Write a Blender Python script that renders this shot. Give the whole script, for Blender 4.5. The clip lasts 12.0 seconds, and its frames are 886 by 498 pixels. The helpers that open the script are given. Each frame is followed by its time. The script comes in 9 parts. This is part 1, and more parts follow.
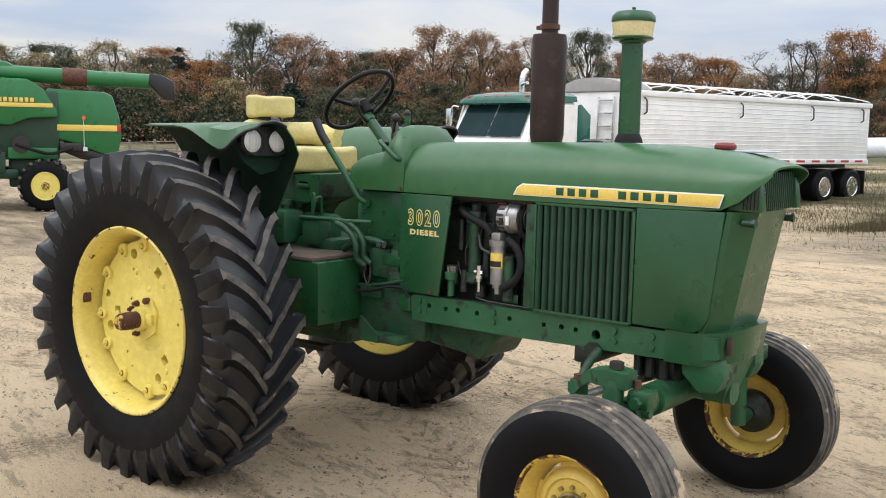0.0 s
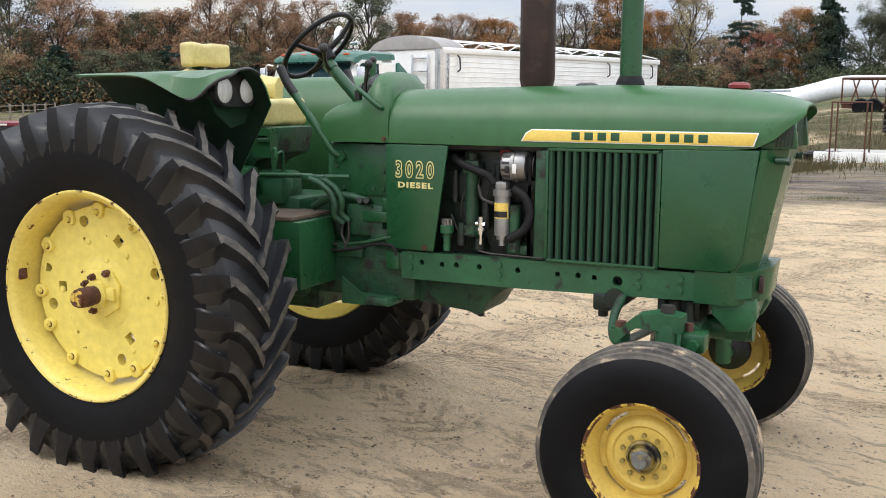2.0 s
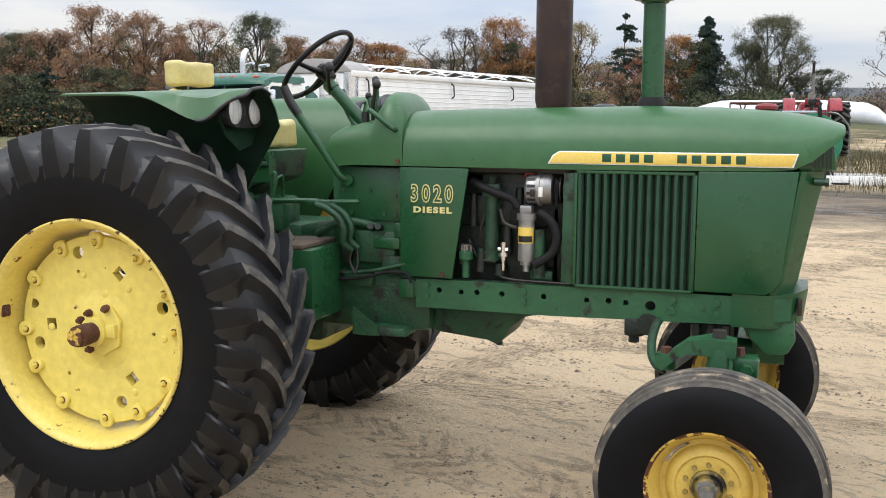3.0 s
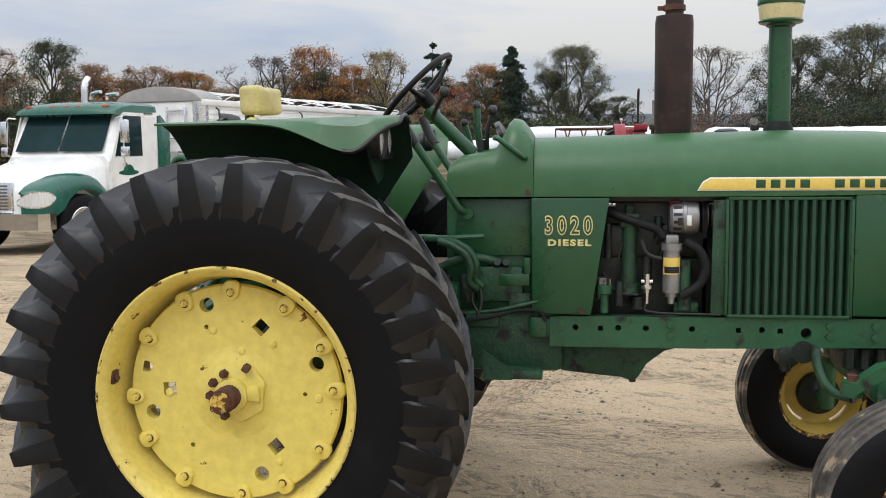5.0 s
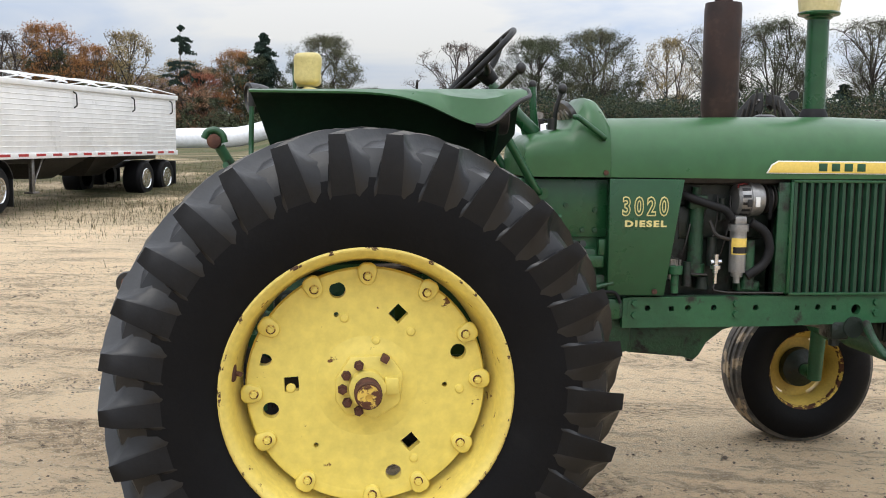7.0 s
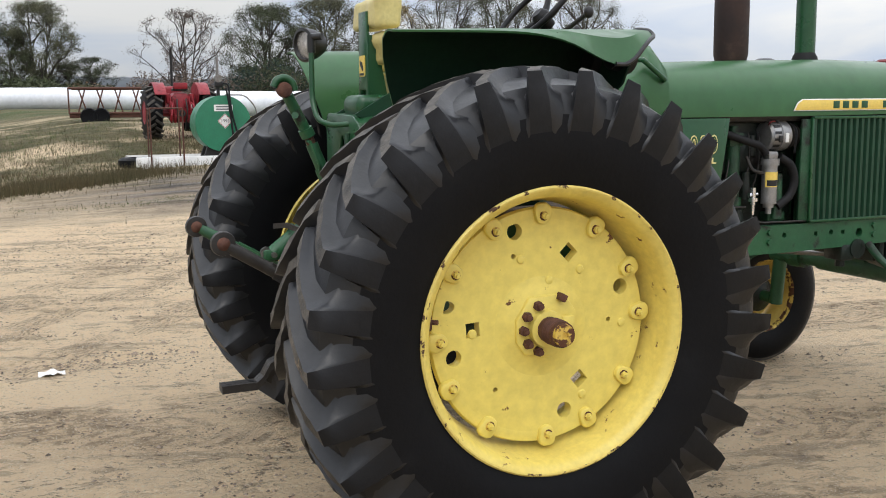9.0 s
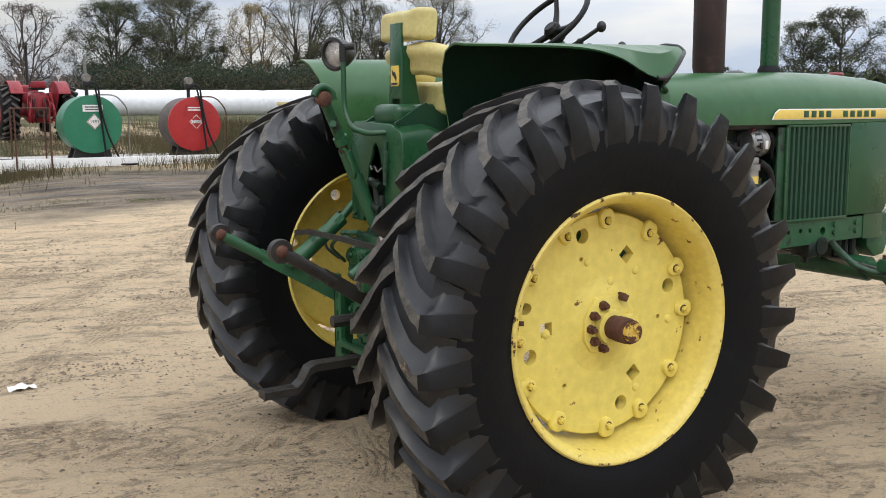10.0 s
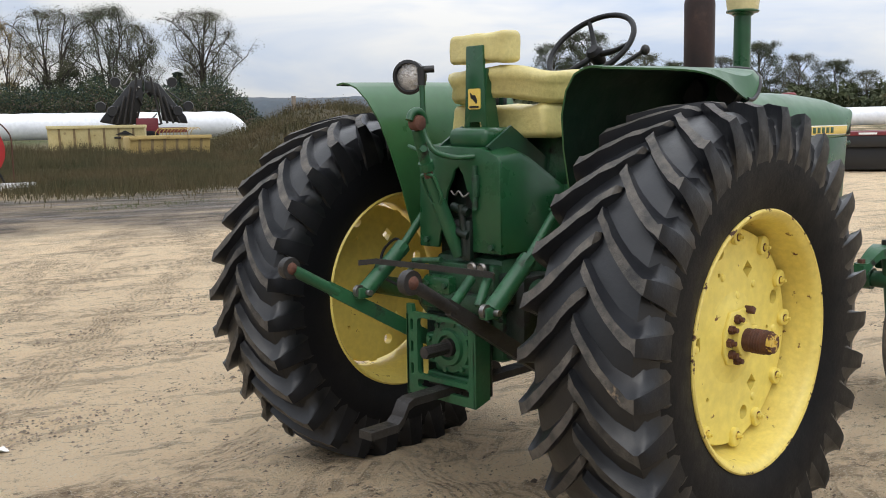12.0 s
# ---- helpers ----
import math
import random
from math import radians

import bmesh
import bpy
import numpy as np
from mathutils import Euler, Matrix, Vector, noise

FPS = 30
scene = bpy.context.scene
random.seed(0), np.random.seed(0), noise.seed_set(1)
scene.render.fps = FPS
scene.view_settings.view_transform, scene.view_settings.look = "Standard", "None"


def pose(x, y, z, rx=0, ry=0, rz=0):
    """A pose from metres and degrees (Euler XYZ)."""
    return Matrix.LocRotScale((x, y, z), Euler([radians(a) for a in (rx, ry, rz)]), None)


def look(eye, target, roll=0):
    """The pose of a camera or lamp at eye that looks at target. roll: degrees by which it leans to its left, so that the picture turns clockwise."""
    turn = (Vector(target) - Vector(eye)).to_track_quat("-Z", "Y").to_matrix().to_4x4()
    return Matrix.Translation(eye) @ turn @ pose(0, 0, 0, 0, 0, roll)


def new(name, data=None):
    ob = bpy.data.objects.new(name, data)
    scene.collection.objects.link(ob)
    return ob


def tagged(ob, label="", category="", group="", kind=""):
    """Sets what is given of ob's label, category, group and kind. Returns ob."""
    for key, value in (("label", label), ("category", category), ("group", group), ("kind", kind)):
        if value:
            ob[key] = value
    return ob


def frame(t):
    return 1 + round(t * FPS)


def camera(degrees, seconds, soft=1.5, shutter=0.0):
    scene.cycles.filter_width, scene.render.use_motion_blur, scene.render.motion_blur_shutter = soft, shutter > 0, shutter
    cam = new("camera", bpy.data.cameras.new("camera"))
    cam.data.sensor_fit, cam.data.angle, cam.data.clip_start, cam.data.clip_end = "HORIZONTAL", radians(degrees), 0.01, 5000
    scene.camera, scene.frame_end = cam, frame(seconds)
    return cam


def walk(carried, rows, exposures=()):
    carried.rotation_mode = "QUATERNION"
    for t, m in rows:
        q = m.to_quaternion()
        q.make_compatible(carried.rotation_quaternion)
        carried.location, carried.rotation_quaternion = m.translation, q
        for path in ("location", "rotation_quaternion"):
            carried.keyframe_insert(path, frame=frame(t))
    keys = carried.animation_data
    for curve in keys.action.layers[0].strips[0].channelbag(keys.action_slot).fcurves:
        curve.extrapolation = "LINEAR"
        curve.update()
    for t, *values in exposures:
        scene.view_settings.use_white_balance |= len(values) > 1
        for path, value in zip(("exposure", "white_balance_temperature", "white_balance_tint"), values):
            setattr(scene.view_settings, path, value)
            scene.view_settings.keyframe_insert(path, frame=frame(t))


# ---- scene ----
cam = camera(48.0, 12.0, soft=1.0)
PATH = [
    (0, (4.091, -3.835, 1.705), (2.86, -2.276, 1.47), 1.2),
    (0.5, (3.933, -3.939, 1.718), (2.8, -2.314, 1.445), 1.4),
    (1, (3.707, -3.955, 1.667), (2.601, -2.312, 1.388), 0.9),
    (1.5, (3.445, -4.05, 1.65), (2.433, -2.349, 1.362), 0.5),
    (2, (3.161, -4.16, 1.62), (2.305, -2.378, 1.317), 0.3),
    (2.5, (2.877, -4.214, 1.605), (2.108, -2.389, 1.322), 0.6),
    (4.3, (1.681, -4.213, 1.605), (1.357, -2.249, 1.406), -0.8),
    (4.5, (1.535, -4.21, 1.639), (1.228, -2.244, 1.443), -0.6),
    (5, (1.189, -4.245, 1.608), (0.915, -2.274, 1.408), -0.5),
    (5.5, (0.895, -4.279, 1.598), (0.653, -2.303, 1.409), -0.8),
    (6, (0.551, -4.202, 1.602), (0.345, -2.218, 1.466), -0.8),
    (6.5, (0.223, -4.142, 1.562), (0.216, -2.15, 1.388), 0.7),
    (7, (-0.14, -4.095, 1.553), (0.1, -2.121, 1.335), 0.8),
    (7.2, (-0.247, -4.088, 1.551), (0.055, -2.123, 1.332), 0.4),
    (8.8, (-1.321, -3.83, 1.469), (-0.612, -1.983, 1.18), -0.7),
    (9, (-1.476, -3.732, 1.457), (-0.718, -1.902, 1.179), -0.5),
    (9.5, (-1.809, -3.612, 1.486), (-0.941, -1.83, 1.222), -0.2),
    (10, (-2.168, -3.53, 1.495), (-1.146, -1.833, 1.216), -0.2),
    (10.5, (-2.417, -3.316, 1.476), (-1.297, -1.679, 1.216), -0.9),
    (11, (-2.665, -3.111, 1.511), (-1.454, -1.539, 1.267), -0.6),
    (11.5, (-2.951, -2.926, 1.513), (-1.641, -1.438, 1.25), -0.4),
    (12, (-3.121, -2.697, 1.52), (-1.724, -1.287, 1.276), -1.0),
]
walk(cam, [(t, look(eye, target, roll)) for t, eye, target, roll in PATH],
     [(0, 0.0), (1.2, 0.0), (2.0, 0.12), (2.5, 0.12), (4.5, -0.12), (5.0, -0.22), (5.5, -0.08), (6.5, -0.2), (7, -0.02), (9, -0.15), (10.5, -0.18), (12, -0.22)])

# ---- light ----
world = bpy.data.worlds.new("overcast_sky")
scene.world = world
world.use_nodes = True


def node_tree(tree):
    tree.nodes.clear()
    return tree.nodes, tree.links


def overcast(tree):
    """A bright overcast sky: grey-blue cloud layers, brighter towards the zenith, over a Nishita sky."""
    n, l = node_tree(tree)
    out, bg = n.new("ShaderNodeOutputWorld"), n.new("ShaderNodeBackground")
    sky = n.new("ShaderNodeTexSky")
    sky.sky_type, sky.sun_disc = "NISHITA", False
    sky.sun_elevation, sky.sun_rotation = radians(48), radians(200)
    co, sep = n.new("ShaderNodeTexCoord"), n.new("ShaderNodeSeparateXYZ")
    l.new(co.outputs["Generated"], sep.inputs[0])
    up = n.new("ShaderNodeMapRange")
    up.inputs[1].default_value, up.inputs[2].default_value = 0.0, 1.0
    up.inputs[3].default_value, up.inputs[4].default_value = SKY_LOW, SKY_HIGH
    l.new(sep.outputs[2], up.inputs[0])
    stretch = n.new("ShaderNodeMapping")
    stretch.inputs["Scale"].default_value = (1.0, 1.0, 4.2)
    l.new(co.outputs["Generated"], stretch.inputs[0])
    noise_t = n.new("ShaderNodeTexNoise")
    noise_t.inputs["Scale"].default_value, noise_t.inputs["Detail"].default_value = 3.2, 5.0
    noise_t.inputs["Roughness"].default_value, noise_t.inputs["Distortion"].default_value = 0.52, 0.5
    l.new(stretch.outputs[0], noise_t.inputs["Vector"])
    ramp = n.new("ShaderNodeValToRGB")
    ramp.color_ramp.elements[0].position, ramp.color_ramp.elements[0].color = 0.36, (0.66, 0.76, 0.95, 1)
    ramp.color_ramp.elements[1].position, ramp.color_ramp.elements[1].color = 0.60, (1.04, 1.03, 1.02, 1)
    l.new(noise_t.outputs[0], ramp.inputs[0])
    mul = n.new("ShaderNodeMix")
    mul.data_type, mul.blend_type = "RGBA", "MULTIPLY"
    mul.inputs[0].default_value = 1.0
    l.new(ramp.outputs[0], mul.inputs[6])
    l.new(up.outputs[0], mul.inputs[7])
    # the cloud is thinner and brighter towards the east
    glow = n.new("ShaderNodeVectorMath")
    glow.operation = "DOT_PRODUCT"
    glow.inputs[1].default_value = (0.93, 0.28, 0.22)
    l.new(co.outputs["Generated"], glow.inputs[0])
    gain = n.new("ShaderNodeMapRange")
    for i, v in ((1, 0.45), (2, 0.95), (3, 1.0), (4, 1.38)):
        gain.inputs[i].default_value = v
    l.new(glow.outputs["Value"], gain.inputs[0])
    lit = n.new("ShaderNodeMix")
    lit.data_type, lit.blend_type = "RGBA", "MULTIPLY"
    lit.inputs[0].default_value = 1.0
    l.new(mul.outputs[2], lit.inputs[6])
    l.new(gain.outputs[0], lit.inputs[7])
    blue = n.new("ShaderNodeMix")
    blue.data_type = "RGBA"
    blue.inputs[0].default_value = 0.012
    l.new(lit.outputs[2], blue.inputs[6])
    l.new(sky.outputs[0], blue.inputs[7])
    l.new(blue.outputs[2], bg.inputs[0])
    bg.inputs[1].default_value = 1.0
    l.new(bg.outputs[0], out.inputs[0])


SKY_LOW, SKY_HIGH = 0.58, 2.40
overcast(world.node_tree)
sun = new("sun", bpy.data.lights.new("sun", "SUN"))
sun.data.energy, sun.data.angle, sun.data.color = 1.0, radians(35), (1.0, 0.95, 0.88)
sun.matrix_world = look((-14, -24, 36), (0, 0, 0))


# ---- materials ----
def material(name, base, rough=0.6, metal=0.0, second=None, scale=6.0, amount=0.5, bump=0.0, bump_scale=40.0, spots=None, spot_scale=9.0,
             spot_cut=0.62, coat=0.0, spec=0.5, island=0.0, spot_soft=0.08, each=0.0, stretch=(1, 1, 1), radial=None):
    """A surface with a base colour, a second colour in large soft patches, small spots of dirt or wear, fine relief and uneven gloss."""
    m = bpy.data.materials.new(name)
    m.use_nodes = True
    n, l = node_tree(m.node_tree)
    out, sh = n.new("ShaderNodeOutputMaterial"), n.new("ShaderNodeBsdfPrincipled")
    l.new(sh.outputs[0], out.inputs[0])
    sh.inputs["Metallic"].default_value, sh.inputs["Coat Weight"].default_value = metal, coat
    sh.inputs["Coat Roughness"].default_value = 0.15
    sh.inputs["Specular IOR Level"].default_value = spec
    co, mp = n.new("ShaderNodeTexCoord"), n.new("ShaderNodeMapping")
    mp.inputs["Scale"].default_value = stretch
    l.new(co.outputs["Object"], mp.inputs[0])
    if each:
        info, far = n.new("ShaderNodeObjectInfo"), n.new("ShaderNodeMath")
        far.operation = "MULTIPLY"
        far.inputs[1].default_value = 37.0
        l.new(info.outputs["Random"], far.inputs[0])
        l.new(far.outputs[0], mp.inputs["Location"])

    def noise_at(size, detail=5.0):
        t = n.new("ShaderNodeTexNoise")
        t.inputs["Scale"].default_value, t.inputs["Detail"].default_value = size, detail
        t.inputs["Roughness"].default_value = 0.6
        l.new(mp.outputs[0], t.inputs["Vector"])
        return t.outputs[0]

    def steps(fac, lo, hi, a=0.0, b=1.0):
        r = n.new("ShaderNodeMapRange")
        r.inputs[1].default_value, r.inputs[2].default_value, r.inputs[3].default_value, r.inputs[4].default_value = lo, hi, a, b
        l.new(fac, r.inputs[0])
        return r.outputs[0]

    def mix(fac, a, b, mode="MIX"):
        x = n.new("ShaderNodeMix")
        x.data_type, x.blend_type = "RGBA", mode
        for slot, v in ((0, fac), (6, a), (7, b)):
            if isinstance(v, (tuple, float, int)):
                x.inputs[slot].default_value = v if slot == 0 else (*v[:3], 1)
            else:
                l.new(v, x.inputs[slot])
        return x.outputs[2]

    col = mix(steps(noise_at(scale), 0.35, 0.7, 0, amount), base, second or tuple(c * 0.7 for c in base))
    fine = steps(noise_at(scale * 9), 0.3, 0.7, 0.9, 1.08)
    col = mix(1.0, col, fine, "MULTIPLY")
    if island or each:
        info = n.new("ShaderNodeNewGeometry") if island else n.new("ShaderNodeObjectInfo")
        tone = steps(info.outputs["Random Per Island" if island else "Random"], 0, 1, 1 - (island or each), 1 + (island or each))
        col = mix(1.0, col, tone, "MULTIPLY")
    rough_value = steps(noise_at(scale * 2.3), 0.3, 0.7, max(0.02, rough - 0.08), min(1, rough + 0.1))
    if spots:
        mask = steps(noise_at(spot_scale, 8.0), spot_cut, spot_cut + spot_soft)
        col = mix(mask, col, spots)
        if rough < 0.6:
            x = n.new("ShaderNodeMix")
            l.new(mask, x.inputs[0])
            l.new(rough_value, x.inputs[2])
            x.inputs[3].default_value = 0.85
            rough_value = x.outputs[0]
    if radial:
        # black flank to dustier rubber outwards; the channel's lit fade is painted in too
        flat, size = n.new("ShaderNodeVectorMath"), n.new("ShaderNodeVectorMath")
        flat.operation, size.operation = "MULTIPLY", "LENGTH"
        flat.inputs[1].default_value = (1, 0, 1)
        l.new(co.outputs["Object"], flat.inputs[0])
        l.new(flat.outputs["Vector"], size.inputs[0])
        col = mix(steps(size.outputs["Value"], radial[0], radial[1]), radial[2], col)
    l.new(col, sh.inputs["Base Color"])
    l.new(rough_value, sh.inputs["Roughness"])
    if bump:
        b = n.new("ShaderNodeBump")
        b.inputs["Strength"].default_value, b.inputs["Distance"].default_value = bump, 0.01
        l.new(noise_at(bump_scale, 8.0), b.inputs["Height"])
        l.new(b.outputs[0], sh.inputs["Normal"])
    return m


GREEN = material("green_paint", (0.0115, 0.064, 0.0232), 0.30, second=(0.0155, 0.077, 0.029), scale=3, amount=0.8, bump=0.03, bump_scale=9,
                 spots=(0.013, 0.048, 0.022), spot_scale=11, spot_cut=0.68, spot_soft=0.2)
# lighter green for hood, cowl and fender tops
GREEN_LIGHTER = material("sun_faded_green_paint", (0.0240, 0.093, 0.0280), 0.34, second=(0.030, 0.110, 0.036), scale=2.2, amount=0.9, bump=0.03, bump_scale=9,
                       spots=(0.016, 0.060, 0.026), spot_scale=9, spot_cut=0.70, spot_soft=0.2)
GREEN_WORN = material("worn_green_paint", (0.021, 0.103, 0.041), 0.42, second=(0.013, 0.058, 0.026), scale=7, amount=0.8, bump=0.25, bump_scale=40,
                      spots=(0.020, 0.017, 0.013), spot_scale=9, spot_cut=0.60, spot_soft=0.08)
GREEN_CAST = material("rough_green_casting", (0.0155, 0.073, 0.030), 0.46, second=(0.008, 0.034, 0.016), scale=8, amount=0.9, bump=0.5, bump_scale=55,
                      spots=(0.014, 0.012, 0.010), spot_scale=10, spot_cut=0.52, spot_soft=0.12)
DARK_GREEN = material("dark_green_enamel", (0.011, 0.055, 0.026), 0.45, second=(0.006, 0.030, 0.016), scale=5, amount=0.8, bump=0.05)
# fender green darkened so that the shade inside is in the colour
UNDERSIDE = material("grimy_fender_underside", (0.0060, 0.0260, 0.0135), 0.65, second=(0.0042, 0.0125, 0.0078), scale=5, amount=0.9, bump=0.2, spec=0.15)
# oily castings, painted near black so recesses hold their shade
SHADED_OILY = material("black_oily_casting", (0.006, 0.016, 0.010), 0.45, second=(0.004, 0.005, 0.004), scale=9, amount=0.9, bump=0.4, bump_scale=50, spots=(0.016, 0.013, 0.011), spot_scale=12, spot_cut=0.55)
YELLOW = material("yellow_paint", (0.76, 0.625, 0.150), 0.40, second=(0.70, 0.565, 0.125), scale=3, amount=0.8, bump=0.06, bump_scale=22,
                  spots=(0.13, 0.055, 0.02), spot_scale=13, spot_cut=0.672, spot_soft=0.02)
YELLOW_RUST = material("rusty_yellow_paint", (0.70, 0.49, 0.09), 0.5, second=(0.52, 0.34, 0.06), scale=6, amount=0.9, bump=0.2, bump_scale=50,
                       spots=(0.085, 0.030, 0.013), spot_scale=26, spot_cut=0.445, spot_soft=0.06)
YELLOW_FRONT = material("faded_front_yellow", (0.66, 0.475, 0.10), 0.5, second=(0.50, 0.34, 0.075), scale=8, amount=0.9, bump=0.2, bump_scale=40,
                        spots=(0.16, 0.075, 0.03), spot_scale=14, spot_cut=0.66, spot_soft=0.08)
YELLOW_RIM = material("chipped_yellow_paint", (0.76, 0.615, 0.15), 0.42, second=(0.64, 0.49, 0.11), scale=5, amount=0.8, bump=0.12, bump_scale=40,
                      spots=(0.13, 0.055, 0.02), spot_scale=16, spot_cut=0.655, spot_soft=0.04)
YELLOW_CHIPPED = material("chipped_rim_edge", (0.74, 0.59, 0.15), 0.45, second=(0.58, 0.42, 0.10), scale=6, amount=0.8, bump=0.2, bump_scale=50,
                          spots=(0.07, 0.032, 0.016), spot_scale=24, spot_cut=0.585, spot_soft=0.03)
DECAL_YELLOW = material("yellow_decal", (0.76, 0.55, 0.12), 0.35, second=(0.72, 0.52, 0.11), scale=8)
LETTER_YELLOW = material("yellow_lettering", (0.72, 0.63, 0.27), 0.4)
LETTER_GREEN = material("green_lettering", (0.012, 0.075, 0.032), 0.4)
RUBBER = material("tyre_rubber", (0.0038, 0.0040, 0.0050), 0.5, second=(0.0065, 0.0068, 0.0080), scale=5, amount=0.7, bump=0.12, bump_scale=60,
                  spots=(0.016, 0.0155, 0.015), spot_scale=5, spot_cut=0.62, spot_soft=0.3, spec=0.14)
# channels paler and lug ends darker: lit and shaded faces put into the colour
RUBBER_FLANK = material("channel_rubber", (0.0088, 0.0096, 0.0122), 0.36, second=(0.015, 0.016, 0.0185), scale=6, amount=0.8, bump=0.10, bump_scale=50,
                        spots=(0.050, 0.046, 0.041), spot_scale=6, spot_cut=0.64, spot_soft=0.35, spec=0.50, each=0.2, radial=(0.69, 0.795, (0.0048, 0.0050, 0.0060)))
RUBBER_END = material("lug_end_rubber", (0.0060, 0.0062, 0.0074), 0.48, second=(0.0100, 0.0101, 0.0112), scale=7, amount=0.8, bump=0.12, bump_scale=60,
                      spots=(0.022, 0.021, 0.020), spot_scale=7, spot_cut=0.62, spot_soft=0.3, spec=0.25, each=0.2, radial=(0.62, 0.72, (0.0052, 0.0054, 0.0064)))
RUBBER_LUG = material("worn_lug_rubber", (0.034, 0.033, 0.032), 0.60, second=(0.125, 0.110, 0.092), scale=17, amount=0.9, bump=0.35, bump_scale=75,
                      spots=(0.27, 0.20, 0.13), spot_scale=11, spot_cut=0.665, spot_soft=0.06, spec=0.35, each=0.25)
RUBBER_FRONT = material("front_tread_rubber", (0.034, 0.032, 0.031), 0.7, second=(0.17, 0.148, 0.12), scale=11, amount=0.9, bump=0.3, bump_scale=60,
                        spots=(0.40, 0.31, 0.21), spot_scale=6, spot_cut=0.57, spot_soft=0.05)
BLACK = material("black_plastic", (0.012, 0.012, 0.013), 0.4, bump=0.05)
WHEEL_GRIP = material("worn_black_grip", (0.006, 0.006, 0.0065), 0.42, bump=0.05, spec=0.22)
HOSE = material("black_hose", (0.011, 0.011, 0.012), 0.7, bump=0.1, spec=0.25)
RUST = material("rusty_steel", (0.12, 0.046, 0.026), 0.75, second=(0.04, 0.016, 0.012), scale=18, amount=0.9, bump=0.4, bump_scale=80)
MUFFLER = material("brown_muffler_steel", (0.036, 0.018, 0.014), 0.5, second=(0.016, 0.010, 0.010), scale=7, amount=0.9, bump=0.06, bump_scale=60,
                   spots=(0.075, 0.045, 0.035), spot_scale=9, spot_cut=0.6, spot_soft=0.15, spec=0.35)
STEEL = material("bare_worn_steel", (0.30, 0.29, 0.28), 0.4, metal=0.9, second=(0.14, 0.12, 0.10), scale=20, amount=0.8, bump=0.2)
DARK_STEEL = material("dark_oily_steel", (0.035, 0.032, 0.03), 0.5, metal=0.2, second=(0.018, 0.015, 0.013), scale=14, amount=0.9, bump=0.35)
SCRAPED = material("scraped_grey_paint", (0.20, 0.20, 0.195), 0.55, metal=0.3, second=(0.09, 0.085, 0.075), scale=25, amount=0.9, bump=0.5, bump_scale=60, spots=(0.35, 0.27, 0.08), spot_scale=30, spot_cut=0.62)
CHROME = material("polished_aluminium", (0.72, 0.72, 0.73), 0.22, metal=1.0, second=(0.6, 0.6, 0.6), scale=5, bump=0.02)
ALTERNATOR = material("cast_aluminium", (0.36, 0.36, 0.36), 0.42, metal=0.75, second=(0.24, 0.23, 0.22), scale=16, amount=0.8, bump=0.15)
VINYL = material("yellow_vinyl", (0.60, 0.515, 0.205), 0.42, second=(0.46, 0.38, 0.145), scale=7, amount=0.8, bump=0.7, bump_scale=11,
                 spots=(0.30, 0.23, 0.09), spot_scale=7, spot_cut=0.68, spot_soft=0.2)
LENS = material("ribbed_lamp_glass", (0.90, 0.91, 0.92), 0.14, metal=0.35, second=(0.62, 0.62, 0.62), scale=22, amount=0.9, bump=0.8, bump_scale=40, stretch=(1, 5, 0.3), coat=0.6)
WORK_GLASS = material("gridded_lamp_glass", (0.30, 0.29, 0.28), 0.12, metal=0.5, second=(0.62, 0.60, 0.57), scale=30, amount=0.9, bump=0.9, bump_scale=70, coat=0.5)
BOWL_GLASS = material("yellowed_plastic_bowl", (0.62, 0.55, 0.30), 0.25, second=(0.5, 0.43, 0.2), scale=9)
WHITE = material("white_paint", (0.80, 0.80, 0.78), 0.32, second=(0.73, 0.73, 0.72), scale=0.35, amount=0.7)
TARP = material("grey_tarp_cloth", (0.34, 0.33, 0.32), 0.8, second=(0.27, 0.26, 0.25), scale=0.8, amount=0.8)
BUMPER = material("bumper_chrome", (0.55, 0.56, 0.58), 0.10, metal=1.0, second=(0.45, 0.46, 0.48), scale=0.6)
NEW_GREEN = material("bright_green_machine_paint", (0.016, 0.150, 0.042), 0.32, second=(0.014, 0.125, 0.036), scale=0.6, amount=0.8)
TEAL = material("dark_green_truck_paint", (0.005, 0.090, 0.058), 0.25, second=(0.004, 0.07, 0.046), scale=0.4)
RED = material("red_paint", (0.42, 0.022, 0.022), 0.4, second=(0.32, 0.016, 0.018), scale=3, amount=0.7, spots=(0.18, 0.03, 0.02), spot_scale=6)
MAROON_CAP = material("dark_red_cap", (0.20, 0.016, 0.018), 0.4)
PALE_BLUE = material("pale_blue_plate", (0.50, 0.56, 0.62), 0.35)
TANK_GREEN = material("green_tank_paint", (0.022, 0.19, 0.10), 0.4, second=(0.018, 0.15, 0.08), scale=3, amount=0.8)
TANK_BODY = material("weathered_tank_side", (0.12, 0.09, 0.08), 0.7, second=(0.05, 0.04, 0.035), scale=4, amount=0.9, bump=0.1)
GLASS = material("dark_window_glass", (0.008, 0.022, 0.024), 0.05, second=(0.016, 0.040, 0.044), scale=0.9, amount=0.9, spec=0.06)
PLASTIC_WHITE = material("white_plastic_film", (0.78, 0.79, 0.82), 0.4, second=(0.66, 0.68, 0.72), scale=0.35, amount=0.8, bump=0.25, bump_scale=1.6)
CREAM = material("faded_cream_paint", (0.60, 0.52, 0.27), 0.55, second=(0.50, 0.40, 0.18), scale=2, amount=0.8, spots=(0.2, 0.13, 0.07), spot_scale=4, spot_cut=0.66)
